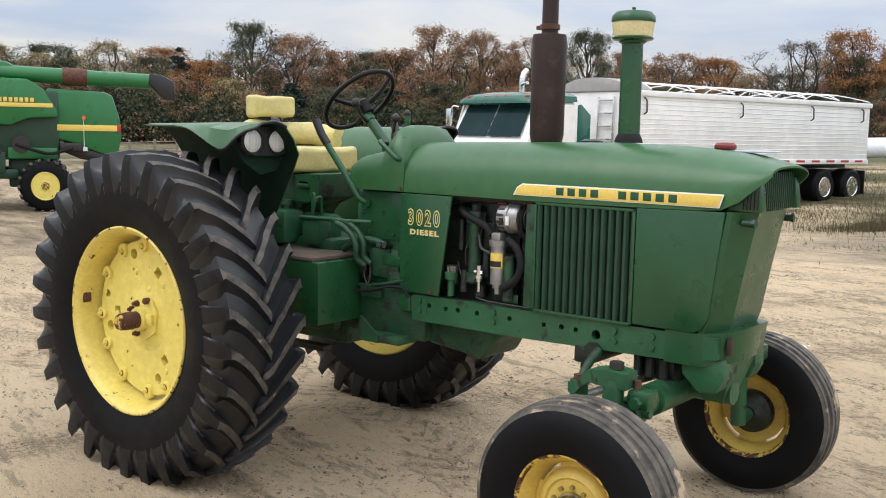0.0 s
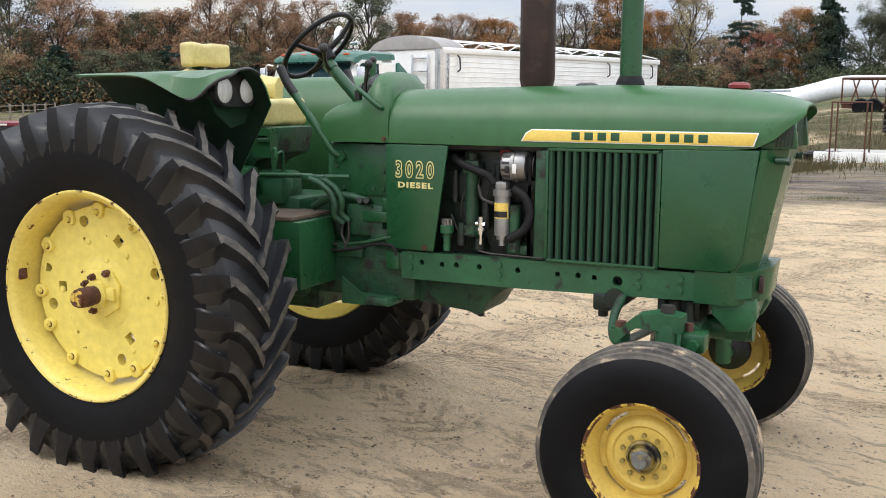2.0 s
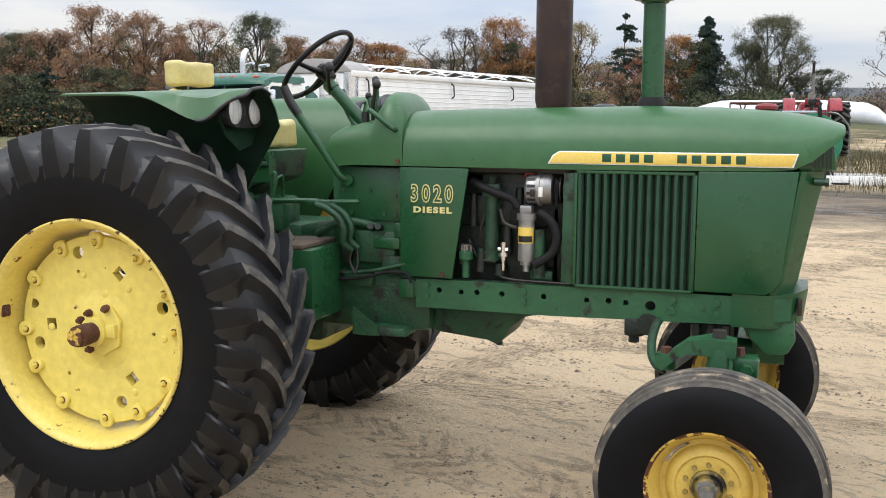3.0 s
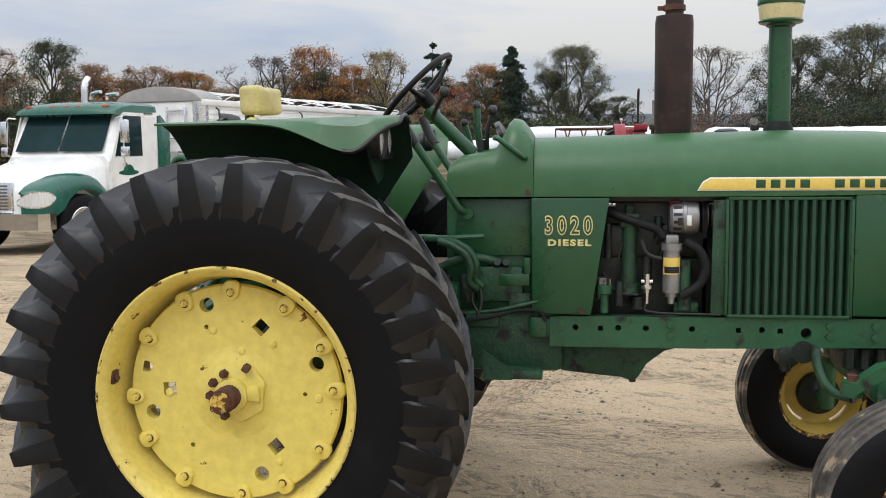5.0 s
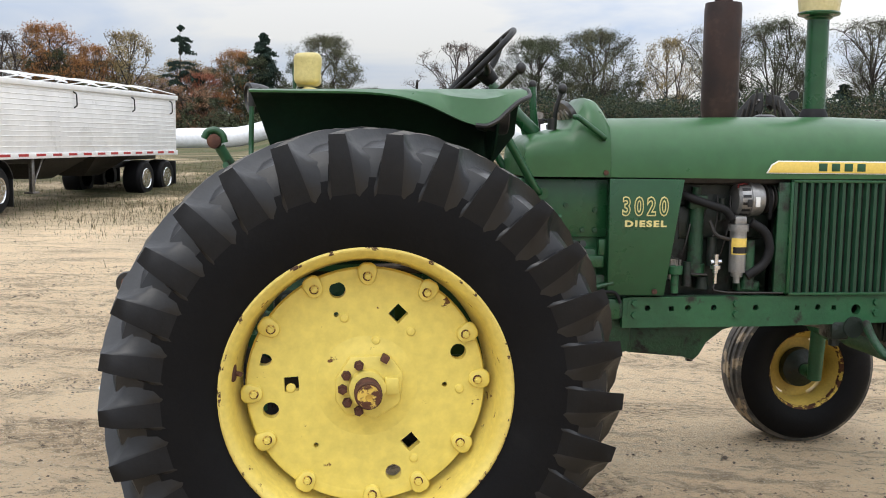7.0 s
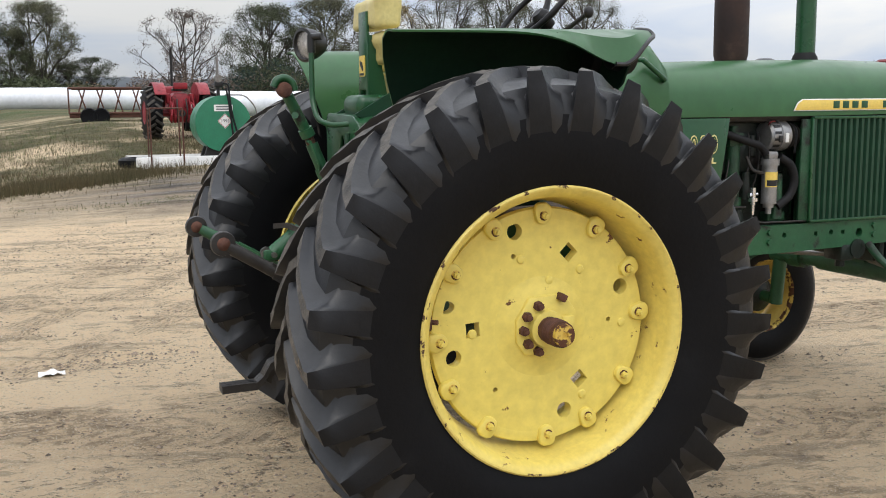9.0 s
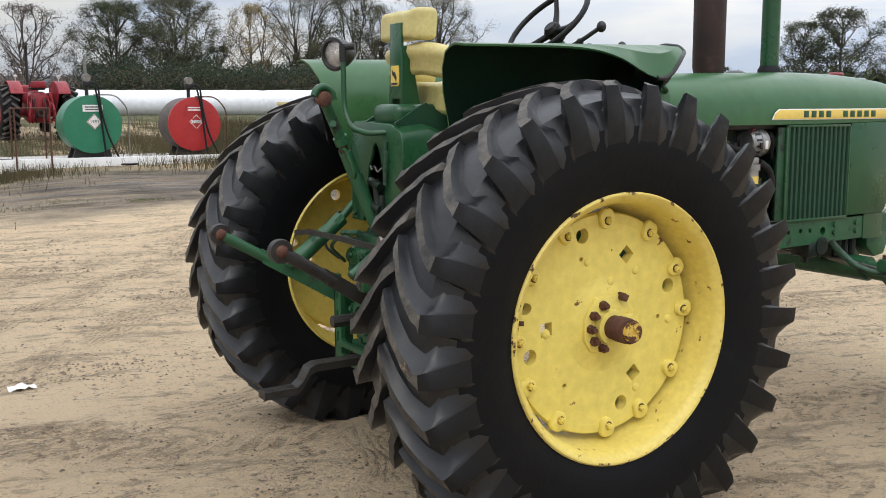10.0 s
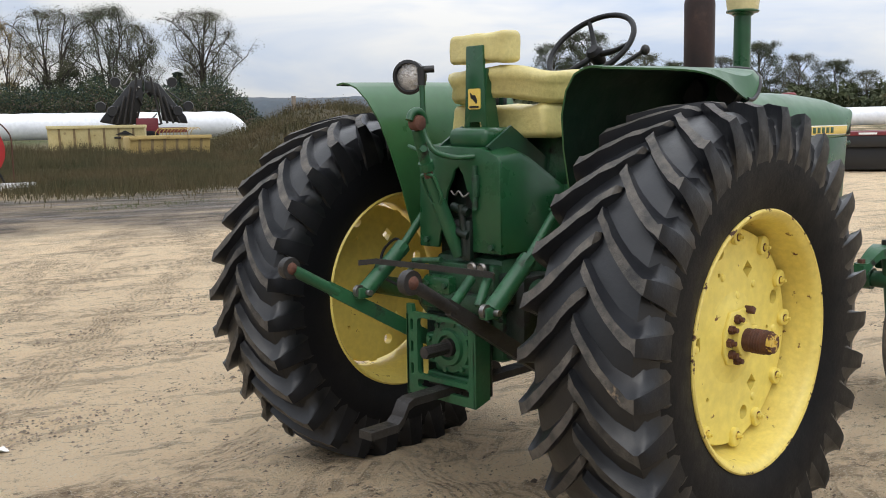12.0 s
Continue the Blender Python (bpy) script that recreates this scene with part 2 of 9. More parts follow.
CONCRETE = material("concrete", (0.42, 0.41, 0.38), 0.85, second=(0.32, 0.30, 0.27), scale=3, amount=0.8, bump=0.2, bump_scale=20)
WOOD_GREY = material("weathered_wood", (0.24, 0.20, 0.16), 0.85, second=(0.15, 0.12, 0.10), scale=4, amount=0.8, bump=0.2)
PLATE_BROWN = material("muddy_rubber_mat", (0.12, 0.085, 0.06), 0.85, second=(0.06, 0.045, 0.035), scale=14, amount=0.9, bump=0.4)
ORANGE = material("amber_lens", (0.8, 0.18, 0.02), 0.3)
GREY_LABEL = material("grey_label_print", (0.10, 0.10, 0.11), 0.6)


# ---- mesh helpers ----
def thing(name, label, category, at=(0, 0, 0), turn=0.0, group="", kind=""):
    """An Empty at the base of a thing, which carries its parts."""
    ob = new(name)
    ob.matrix_basis = pose(*at, 0, 0, turn)
    ob.empty_display_size = 0.2
    return tagged(ob, label, category, group, kind)


def mesh_of(name, bm, mat, smooth=38.0):
    bmesh.ops.recalc_face_normals(bm, faces=bm.faces[:])
    me = bpy.data.meshes.new(name)
    bm.to_mesh(me)
    bm.free()
    for m in (mat if isinstance(mat, (list, tuple)) else [mat]):
        me.materials.append(m)
    if smooth:
        me.shade_smooth()
        me.set_sharp_from_angle(angle=radians(smooth))
    return me


def part(name, bm, mat, parent, label="", smooth=38.0, m=None):
    ob = new(name, mesh_of(name, bm, mat, smooth))
    ob.parent = parent
    if m is not None:
        ob.matrix_basis = m
    return tagged(ob, label)


def again(ob, m, parent=None):
    """One more object on the same mesh."""
    o = new(ob.name.split(".")[0], ob.data)
    o.parent = parent or ob.parent
    o.matrix_basis = m
    return o


def bevelled(bm, verts, width, segments=2, angle=32):
    if width <= 0:
        return
    vs = set(verts)
    edges = [e for e in bm.edges if e.verts[0] in vs and e.verts[1] in vs and len(e.link_faces) == 2 and e.calc_face_angle(0) > radians(angle)]
    bmesh.ops.bevel(bm, geom=edges, offset=width, segments=segments, profile=0.5, affect="EDGES", clamp_overlap=True)


def box(bm, lo, hi, bevel=0.006, m=None, segments=2):
    """A block from corner lo to corner hi."""
    c, s = [(a + b) / 2 for a, b in zip(lo, hi)], [abs(b - a) for a, b in zip(lo, hi)]
    mm = Matrix.Translation(c) @ Matrix.Diagonal((*s, 1))
    vs = bmesh.ops.create_cube(bm, size=1, matrix=(m @ mm) if m is not None else mm)["verts"]
    bevelled(bm, vs, bevel, segments)
    return bm


def rings(bm, loops, closed=True, caps=True):
    """Bridges loops of points; closed: each loop is a ring."""
    rows = [[bm.verts.new(p) for p in loop] for loop in loops]
    n = len(rows[0])
    for a, b in zip(rows, rows[1:]):
        for i in range(n if closed else n - 1):
            j = (i + 1) % n
            try:
                bm.faces.new((a[i], a[j], b[j], b[i]))
            except ValueError:
                pass
    if caps and closed:
        for r in (rows[0], rows[-1]):
            try:
                bm.faces.new(r)
            except ValueError:
                pass
    return rows


def basis(direction):
    d = Vector(direction).normalized()
    u = d.cross(Vector((0, 0, 1)) if abs(d.z) < 0.9 else Vector((1, 0, 0))).normalized()
    return d, u, d.cross(u)


def rod(bm, p0, p1, r0, r1=None, seg=14, caps=True):
    """A round bar from p0 to p1."""
    p0, p1 = Vector(p0), Vector(p1)
    r1 = r0 if r1 is None else r1
    _, u, v = basis(p1 - p0)
    ring = [(math.cos(2 * math.pi * i / seg), math.sin(2 * math.pi * i / seg)) for i in range(seg)]
    rings(bm, [[p + (u * c + v * s) * r for c, s in ring] for p, r in ((p0, r0), (p1, r1))], caps=caps)
    return bm


def pipe(bm, points, r, seg=10, smooth_steps=4):
    """A bent round bar through the points, with rounded bends."""
    pts = [Vector(p) for p in points]
    if smooth_steps and len(pts) > 2:
        path = [pts[0]]
        for a, b, c in zip(pts, pts[1:], pts[2:]):
            k = min((b - a).length, (c - b).length) * 0.4
            s, e = b + (a - b).normalized() * k, b + (c - b).normalized() * k
            for i in range(smooth_steps + 1):
                t = i / smooth_steps
                path.append(s * (1 - t) ** 2 + b * 2 * t * (1 - t) + e * t * t)
        pts = path + [pts[-1]]
    radii = r if isinstance(r, (list, tuple)) else [r] * len(pts)
    if len(radii) != len(pts):
        radii = [radii[0] + (radii[-1] - radii[0]) * i / (len(pts) - 1) for i in range(len(pts))]
    d0, u, v = basis(pts[1] - pts[0])
    loops = []
    for i, p in enumerate(pts):
        d = (pts[min(i + 1, len(pts) - 1)] - pts[max(i - 1, 0)]).normalized()
        u = (u - d * u.dot(d)).normalized()
        v = d.cross(u)
        loops.append([p + (u * math.cos(2 * math.pi * k / seg) + v * math.sin(2 * math.pi * k / seg)) * radii[i] for k in range(seg)])
    rings(bm, loops)
    return bm


def lathe(bm, profile, center=(0, 0, 0), axis="y", seg=48, close=False):
    """Turns a profile of (radius, along) round an axis."""
    c = Vector(center)
    loops = []
    for r, a in profile:
        loop = []
        for i in range(seg):
            q = 2 * math.pi * i / seg
            x, z = r * math.sin(q), r * math.cos(q)
            p = {"y": (x, a, z), "z": (x, z, a), "x": (a, x, z)}[axis]
            loop.append(c + Vector(p))
        loops.append(loop)
    if close:
        loops.append(loops[0])
    rings(bm, loops, caps=not close)
    if close:
        bmesh.ops.remove_doubles(bm, verts=bm.verts[:], dist=1e-5)
    return bm


def plate(bm, outline, y0, y1, holes=(), bevel=0.0, axis="y"):
    """A plate cut from an outline of (a, b) points with holes, between two depths. axis y: (x, z); x: (y, z); z: (x, y)."""
    def at(a, b, d):
        return {"y": (a, d, b), "x": (d, a, b), "z": (a, b, d)}[axis]

    edges, before = [], set(bm.verts)
    for loop in (outline, *holes):
        vs = [bm.verts.new(at(a, b, y0)) for a, b in loop]
        edges += [bm.edges.new((vs[i], vs[(i + 1) % len(vs)])) for i in range(len(vs))]
    if holes:
        faces = [f for f in bmesh.ops.triangle_fill(bm, edges=edges, use_beauty=True)["geom"] if isinstance(f, bmesh.types.BMFace)]
    else:
        faces = [bm.faces.new(vs)]
    ext = bmesh.ops.extrude_face_region(bm, geom=faces)["geom"]
    moved = [v for v in ext if isinstance(v, bmesh.types.BMVert)]
    step = Vector(at(0, 0, y1)) - Vector(at(0, 0, y0))
    bmesh.ops.translate(bm, verts=moved, vec=step)
    if bevel:
        bevelled(bm, [v for v in bm.verts if v not in before], bevel, 2, 40)
    return bm


def circle(cx, cy, r, n=20, start=0.0):
    return [(cx + r * math.cos(start + 2 * math.pi * i / n), cy + r * math.sin(start + 2 * math.pi * i / n)) for i in range(n)]


def rounded(x0, y0, x1, y1, r, n=4):
    """Corners of a rounded rectangle."""
    pts = []
    for cx, cy, a in ((x1 - r, y1 - r, 0), (x0 + r, y1 - r, 90), (x0 + r, y0 + r, 180), (x1 - r, y0 + r, 270)):
        pts += [(cx + r * math.cos(radians(a + 90 * i / n)), cy + r * math.sin(radians(a + 90 * i / n))) for i in range(n + 1)]
    return pts


def bolt(bm, p, d, r=0.012, h=0.01):
    """A hexagonal bolt head."""
    p, d = Vector(p), Vector(d).normalized()
    rod(bm, p, p + d * h, r, r * 0.95, 6)
    return bm


def writing(name, text, size, m, mat, parent, thick=0.0012, wide=1.0, outline=0.0, space=1.0):
    """Raised lettering in Blender's own font."""
    cu = bpy.data.curves.new(name, "FONT")
    cu.body, cu.size, cu.extrude, cu.align_x, cu.align_y, cu.offset = text, size, thick, "CENTER", "CENTER", outline
    cu.resolution_u, cu.space_character = 3, space
    tmp = bpy.data.objects.new(name, cu)
    scene.collection.objects.link(tmp)
    me = bpy.data.meshes.new_from_object(tmp.evaluated_get(bpy.context.evaluated_depsgraph_get()))
    bpy.data.objects.remove(tmp)
    me.materials.clear()
    me.materials.append(mat)
    ob = new(name, me)
    ob.parent = parent
    ob.matrix_basis = m @ Matrix.Diagonal((wide, 1, 1, 1))
    return ob


# ---- ground ----
def rise(x, y):
    """The land lies level round the tractor climbs gently behind the fuel tanks and falls away towards the truck."""
    k = min(1.0, max(0.0, (x + 3.0 + 0.02 * y + 0.065 * max(0.0, y - 30.0)) / 6.0))
    k = k * k * (3 - 2 * k)
    d = max(0.0, math.hypot(x, y) - 6.0)
    swell = 0.72
    for a in ((y - 23.0) / 14.0, (x + 32.0) / 26.0, (18.0 - x) / 15.0):
        a = min(1.0, max(0.0, a))
        swell *= a * a * (3 - 2 * a)
    return swell + k * 0.0125 * min(d, 400.0) - (1 - k) * (0.024 * min(d, 13.0) - 0.018 * min(max(0.0, d - 13.0), 10.0))


def ground_material():
    m = bpy.data.materials.new("sandy_yard_soil")
    m.use_nodes = True
    n, l = node_tree(m.node_tree)
    out, sh = n.new("ShaderNodeOutputMaterial"), n.new("ShaderNodeBsdfPrincipled")
    l.new(sh.outputs[0], out.inputs[0])
    sh.inputs["Specular IOR Level"].default_value = 0.25
    co = n.new("ShaderNodeTexCoord")
    sep = n.new("ShaderNodeSeparateXYZ")
    l.new(co.outputs["Object"], sep.inputs[0])

    def noise_at(scale, detail=6.0, stretch=None, rough=0.6):
        t = n.new("ShaderNodeTexNoise")
        t.inputs["Scale"].default_value, t.inputs["Detail"].default_value, t.inputs["Roughness"].default_value = scale, detail, rough
        if stretch:
            turned, mp = n.new("ShaderNodeMapping"), n.new("ShaderNodeMapping")
            turned.inputs["Rotation"].default_value, mp.inputs["Scale"].default_value = (0, 0, radians(17)), stretch
            l.new(co.outputs["Object"], turned.inputs[0])
            l.new(turned.outputs[0], mp.inputs[0])
            l.new(mp.outputs[0], t.inputs["Vector"])
        else:
            l.new(co.outputs["Object"], t.inputs["Vector"])
        return t.outputs[0]

    def ramp(fac, lo, hi, a=0.0, b=1.0):
        r = n.new("ShaderNodeMapRange")
        for i, v in ((1, lo), (2, hi), (3, a), (4, b)):
            r.inputs[i].default_value = v
        l.new(fac, r.inputs[0])
        return r.outputs[0]

    def mathop(op, a, b):
        x = n.new("ShaderNodeMath")
        x.operation = op
        for i, v in ((0, a), (1, b)):
            if isinstance(v, (int, float)):
                x.inputs[i].default_value = v
            else:
                l.new(v, x.inputs[i])
        return x.outputs[0]

    def mix(fac, a, b, mode="MIX"):
        x = n.new("ShaderNodeMix")
        x.data_type, x.blend_type = "RGBA", mode
        for slot, v in ((0, fac), (6, a), (7, b)):
            if isinstance(v, (tuple, float, int)):
                x.inputs[slot].default_value = v if slot == 0 else (*v, 1)
            else:
                l.new(v, x.inputs[slot])
        return x.outputs[2]

    sand = mix(ramp(noise_at(0.7), 0.35, 0.68), (0.88, 0.685, 0.445), (0.79, 0.605, 0.39))
    sand = mix(ramp(noise_at(5.0, 9.0), 0.42, 0.72, 0, 0.6), sand, (0.89, 0.70, 0.465))
    sand = mix(ramp(noise_at(1.1, 6.0, (0.5, 1.3, 1)), 0.54, 0.68, 0, 0.42), sand, (0.50, 0.365, 0.228))
    sand = mix(ramp(noise_at(2.6, 8.0, (0.35, 1.7, 1), 0.7), 0.545, 0.60, 0, 0.60), sand, (0.32, 0.232, 0.148))
    # wheel tracks with tread prints: turn, offset and half width of each
    away = ramp(noise_at(0.8, 4.0), 0.2, 0.8, -0.22, 0.22)
    prints, beds = None, None
    for turn, off, half in ((49, 2.7, 0.21), (49, 4.3, 0.21), (52, 3.45, 0.18), (-21, 0.5, 0.24), (3, 1.25, 0.20), (-14, -0.75, 0.22), (-25, 3.3, 0.24), (-25, 5.0, 0.24), (18, 6.4, 0.24), (18, 8.0, 0.24), (66, 0.2, 0.2)):
        ca, sa = math.cos(radians(turn)), math.sin(radians(turn))
        along = mathop("ADD", mathop("MULTIPLY", sep.outputs[0], ca), mathop("MULTIPLY", sep.outputs[1], sa))
        side = mathop("SUBTRACT", mathop("SUBTRACT", mathop("MULTIPLY", sep.outputs[1], ca), mathop("MULTIPLY", sep.outputs[0], sa)), off)
        side = mathop("ABSOLUTE", mathop("ADD", side, away), 0)
        bed = ramp(side, half, half * 0.8)
        wave = mathop("SINE", mathop("MULTIPLY", mathop("ADD", along, side), 42.0), 0)
        if half < 0.215:
            wave = mathop("SINE", mathop("MULTIPLY", side, 150.0), 0)
        mark = mathop("MULTIPLY", bed, ramp(wave, -0.1, 0.5))
        prints = mark if prints is None else mathop("MAXIMUM", prints, mark)
        beds = bed if beds is None else mathop("MAXIMUM", beds, bed)
    patchy = ramp(noise_at(1.7, 7.0, None, 0.7), 0.42, 0.52)
    crisp = mathop("MULTIPLY", mathop("MULTIPLY", prints, patchy), ramp(noise_at(15.0, 6.0, None, 0.75), 0.42, 0.54))
    sand = mix(mathop("MULTIPLY", mathop("MULTIPLY", beds, patchy), 0.22), sand, (0.40, 0.275, 0.165))
    # tread prints are coloured dark for the shade in their hollows
    sand = mix(mathop("MULTIPLY", crisp, 0.55), sand, (0.17, 0.120, 0.076))
    # damp crumbs and clods, darkened to hold their small shadows too, and pale grains
    clod = ramp(noise_at(6.5, 9.0, (0.55, 1.45, 1), 0.74), 0.545, 0.59, 0, 0.46)
    sand = mix(mathop("MULTIPLY", clod, ramp(noise_at(0.8, 6.0), 0.44, 0.54)), sand, (0.24, 0.170, 0.108))
    crumbs = ramp(noise_at(20.0, 7.0, (0.7, 1.3, 1), 0.78), 0.572, 0.590, 0, 0.85)
    sand = mix(mathop("MULTIPLY", ramp(noise_at(1.4, 6.0), 0.44, 0.56), crumbs), sand, (0.13, 0.090, 0.060))
    sand = mix(ramp(noise_at(60.0, 5.0, None, 0.7), 0.585, 0.62, 0, 0.55), sand, (0.29, 0.205, 0.13))
    sand = mix(ramp(noise_at(95.0, 4.0, None, 0.7), 0.57, 0.62, 0, 0.8), sand, (0.86, 0.76, 0.60))
    sand = mix(ramp(noise_at(1.3, 8.0, (0.7, 1.3, 1)), 0.66, 0.72, 0, 0.5), sand, (0.22, 0.18, 0.145))
    wobble = ramp(noise_at(0.22, 4.0), 0.3, 0.7, -2.6, 2.6)
    dist = mathop("ADD", sep.outputs[1], wobble)
    # damp lane in front of the tanks
    lane = mathop("MULTIPLY", ramp(dist, 9.5, 12.5), ramp(dist, 21.0, 18.0))
    lane = mathop("MULTIPLY", lane, ramp(sep.outputs[0], -4.0, 1.0))
    lane = mathop("MULTIPLY", lane, ramp(noise_at(0.55, 8.0, (0.5, 1.6, 1)), 0.3, 0.55, 0.55, 1.0))
    mud = mix(ramp(noise_at(2.4, 9.0, (0.4, 1.7, 1), 0.68), 0.44, 0.66), (0.080, 0.068, 0.057), (0.25, 0.205, 0.16))
    mud = mix(ramp(noise_at(16.0, 6.0, (0.4, 1.6, 1), 0.7), 0.55, 0.62, 0, 0.7), mud, (0.055, 0.044, 0.034))
    col = mix(lane, sand, mud)
    # trodden brown dirt towards the harvester, its tone also darkened for the machine's shadow
    dirt = mathop("MULTIPLY", ramp(sep.outputs[0], -5.0, -11.0), ramp(noise_at(0.8, 8.0, (0.5, 1.5, 1)), 0.36, 0.58, 0.35, 0.95))
    col = mix(dirt, col, mix(ramp(noise_at(3.0, 8.0, (0.4, 1.6, 1)), 0.42, 0.62), (0.20, 0.155, 0.105), (0.38, 0.295, 0.195)))
    # rough grass beyond
    grass = mix(ramp(noise_at(1.1, 8.0), 0.35, 0.65), (0.070, 0.075, 0.030), (0.185, 0.145, 0.078))
    grass = mix(ramp(noise_at(6.0, 9.0, (0.5, 1.6, 1), 0.75), 0.48, 0.60, 0, 0.75), grass, (0.045, 0.046, 0.022))
    west = mathop("MULTIPLY", ramp(dist, 15.0, 24.0), ramp(noise_at(0.3, 9.0), 0.36, 0.52, 0.2, 1.0))
    col = mix(west, col, grass)
    field = mix(ramp(noise_at(0.12, 6.0), 0.4, 0.6), (0.075, 0.092, 0.034), (0.135, 0.115, 0.060))
    col = mix(ramp(dist, 40.0, 60.0), col, field)
    l.new(col, sh.inputs["Base Color"])
    damp = mathop("MULTIPLY", lane, ramp(noise_at(0.9, 6.0, (0.4, 1.6, 1)), 0.45, 0.6, 0.0, 0.45))
    l.new(mathop("SUBTRACT", 0.92, damp), sh.inputs["Roughness"])
    h = mathop("ADD", mathop("MULTIPLY", noise_at(4.0, 10.0, (0.6, 1.4, 1), 0.68), 1.0), mathop("MULTIPLY", noise_at(26.0, 8.0, (0.7, 1.3, 1), 0.78), 0.75))
    h = mathop("SUBTRACT", h, mathop("MULTIPLY", mathop("MULTIPLY", prints, patchy), 0.30))
    b = n.new("ShaderNodeBump")
    b.inputs["Strength"].default_value, b.inputs["Distance"].default_value = 1.0, 0.10
    l.new(h, b.inputs["Height"])
    l.new(b.outputs[0], sh.inputs["Normal"])
    return m


GROUND = ground_material()


def spread(lo, hi, step, far, grow=1.16):
    """Grid lines: even between lo and hi, then ever wider out to far."""
    core = list(np.arange(lo, hi + 1e-6, step))
    s, v, out = step, hi, []
    while v < far:
        s *= grow
        v += s
        out.append(v)
    s, v, low = step, lo, []
    while v > -far:
        s *= grow
        v -= s
        low.append(v)
    return list(reversed(low)) + core + out


xs, ys = spread(-4.5, 6.0, 0.045, 900.0, 1.12), spread(-2.5, 8.5, 0.045, 900.0, 1.12)
verts = []
for y in ys:
    for x in xs:
        near = 1.0 / (1.0 + (max(0, math.hypot(x, y) - 8) / 8) ** 2)
        z = rise(x, y)
        z += near * (0.014 * noise.noise(Vector((x * 0.9, y * 2.4, 0))) + 0.008 * noise.noise(Vector((x * 3.5, y * 8.0, 3))) + 0.013 * noise.noise(Vector((x * 7, y * 10, 7))) + 0.013 * noise.noise(Vector((x * 17, y * 21, 2))))
        # wheel ruts that pass beside and behind the tractor
        c = y - 2.6 - 0.22 * x
        for off in (0.0, 1.7):
            rut = math.exp(-((c - off) / 0.22) ** 2)
            z -= near * 0.022 * rut * (0.7 + 0.5 * math.sin(x * 22 + 5 * (c - off)))
        verts.append((x, y, z + 0.010 * near))
w = len(xs)
faces = [(j * w + i, j * w + i + 1, (j + 1) * w + i + 1, (j + 1) * w + i) for j in range(len(ys) - 1) for i in range(w - 1)]
me = bpy.data.meshes.new("ground")
me.from_pydata(verts, [], faces)
me.materials.append(GROUND)
me.shade_smooth()
tagged(new("ground", me), "pale sandy yard with ruts, damp lane and rough grass", "ground", kind="structure")


# ---- the green tractor ----
tractor = thing("farm_tractor", "green and yellow farm tractor parked on bare sandy ground", "tractor")
AXLE = 0.77


def rear_carcass():
    """Bare body of a rear tyre about its centre, without its lugs."""
    bm = bmesh.new()
    half = [(0.437, 0.176), (0.453, 0.205), (0.50, 0.224), (0.56, 0.236), (0.62, 0.238), (0.67, 0.234), (0.722, 0.221), (0.757, 0.195), (0.776, 0.14), (0.783, 0.07)]
    prof = [(r, -y) for r, y in half] + [(0.785, 0.0)] + [(r, y) for r, y in reversed(half)]
    lathe(bm, prof, seg=100, close=True)
    for f in bm.faces:
        p = f.calc_center_median()
        f.material_index = 1 if math.hypot(p.x, p.z) > 0.69 else 0
    for v in bm.verts:
        v.co.y *= 0.94
        v.co.z = max(v.co.z, -AXLE - 0.006)
    return bm


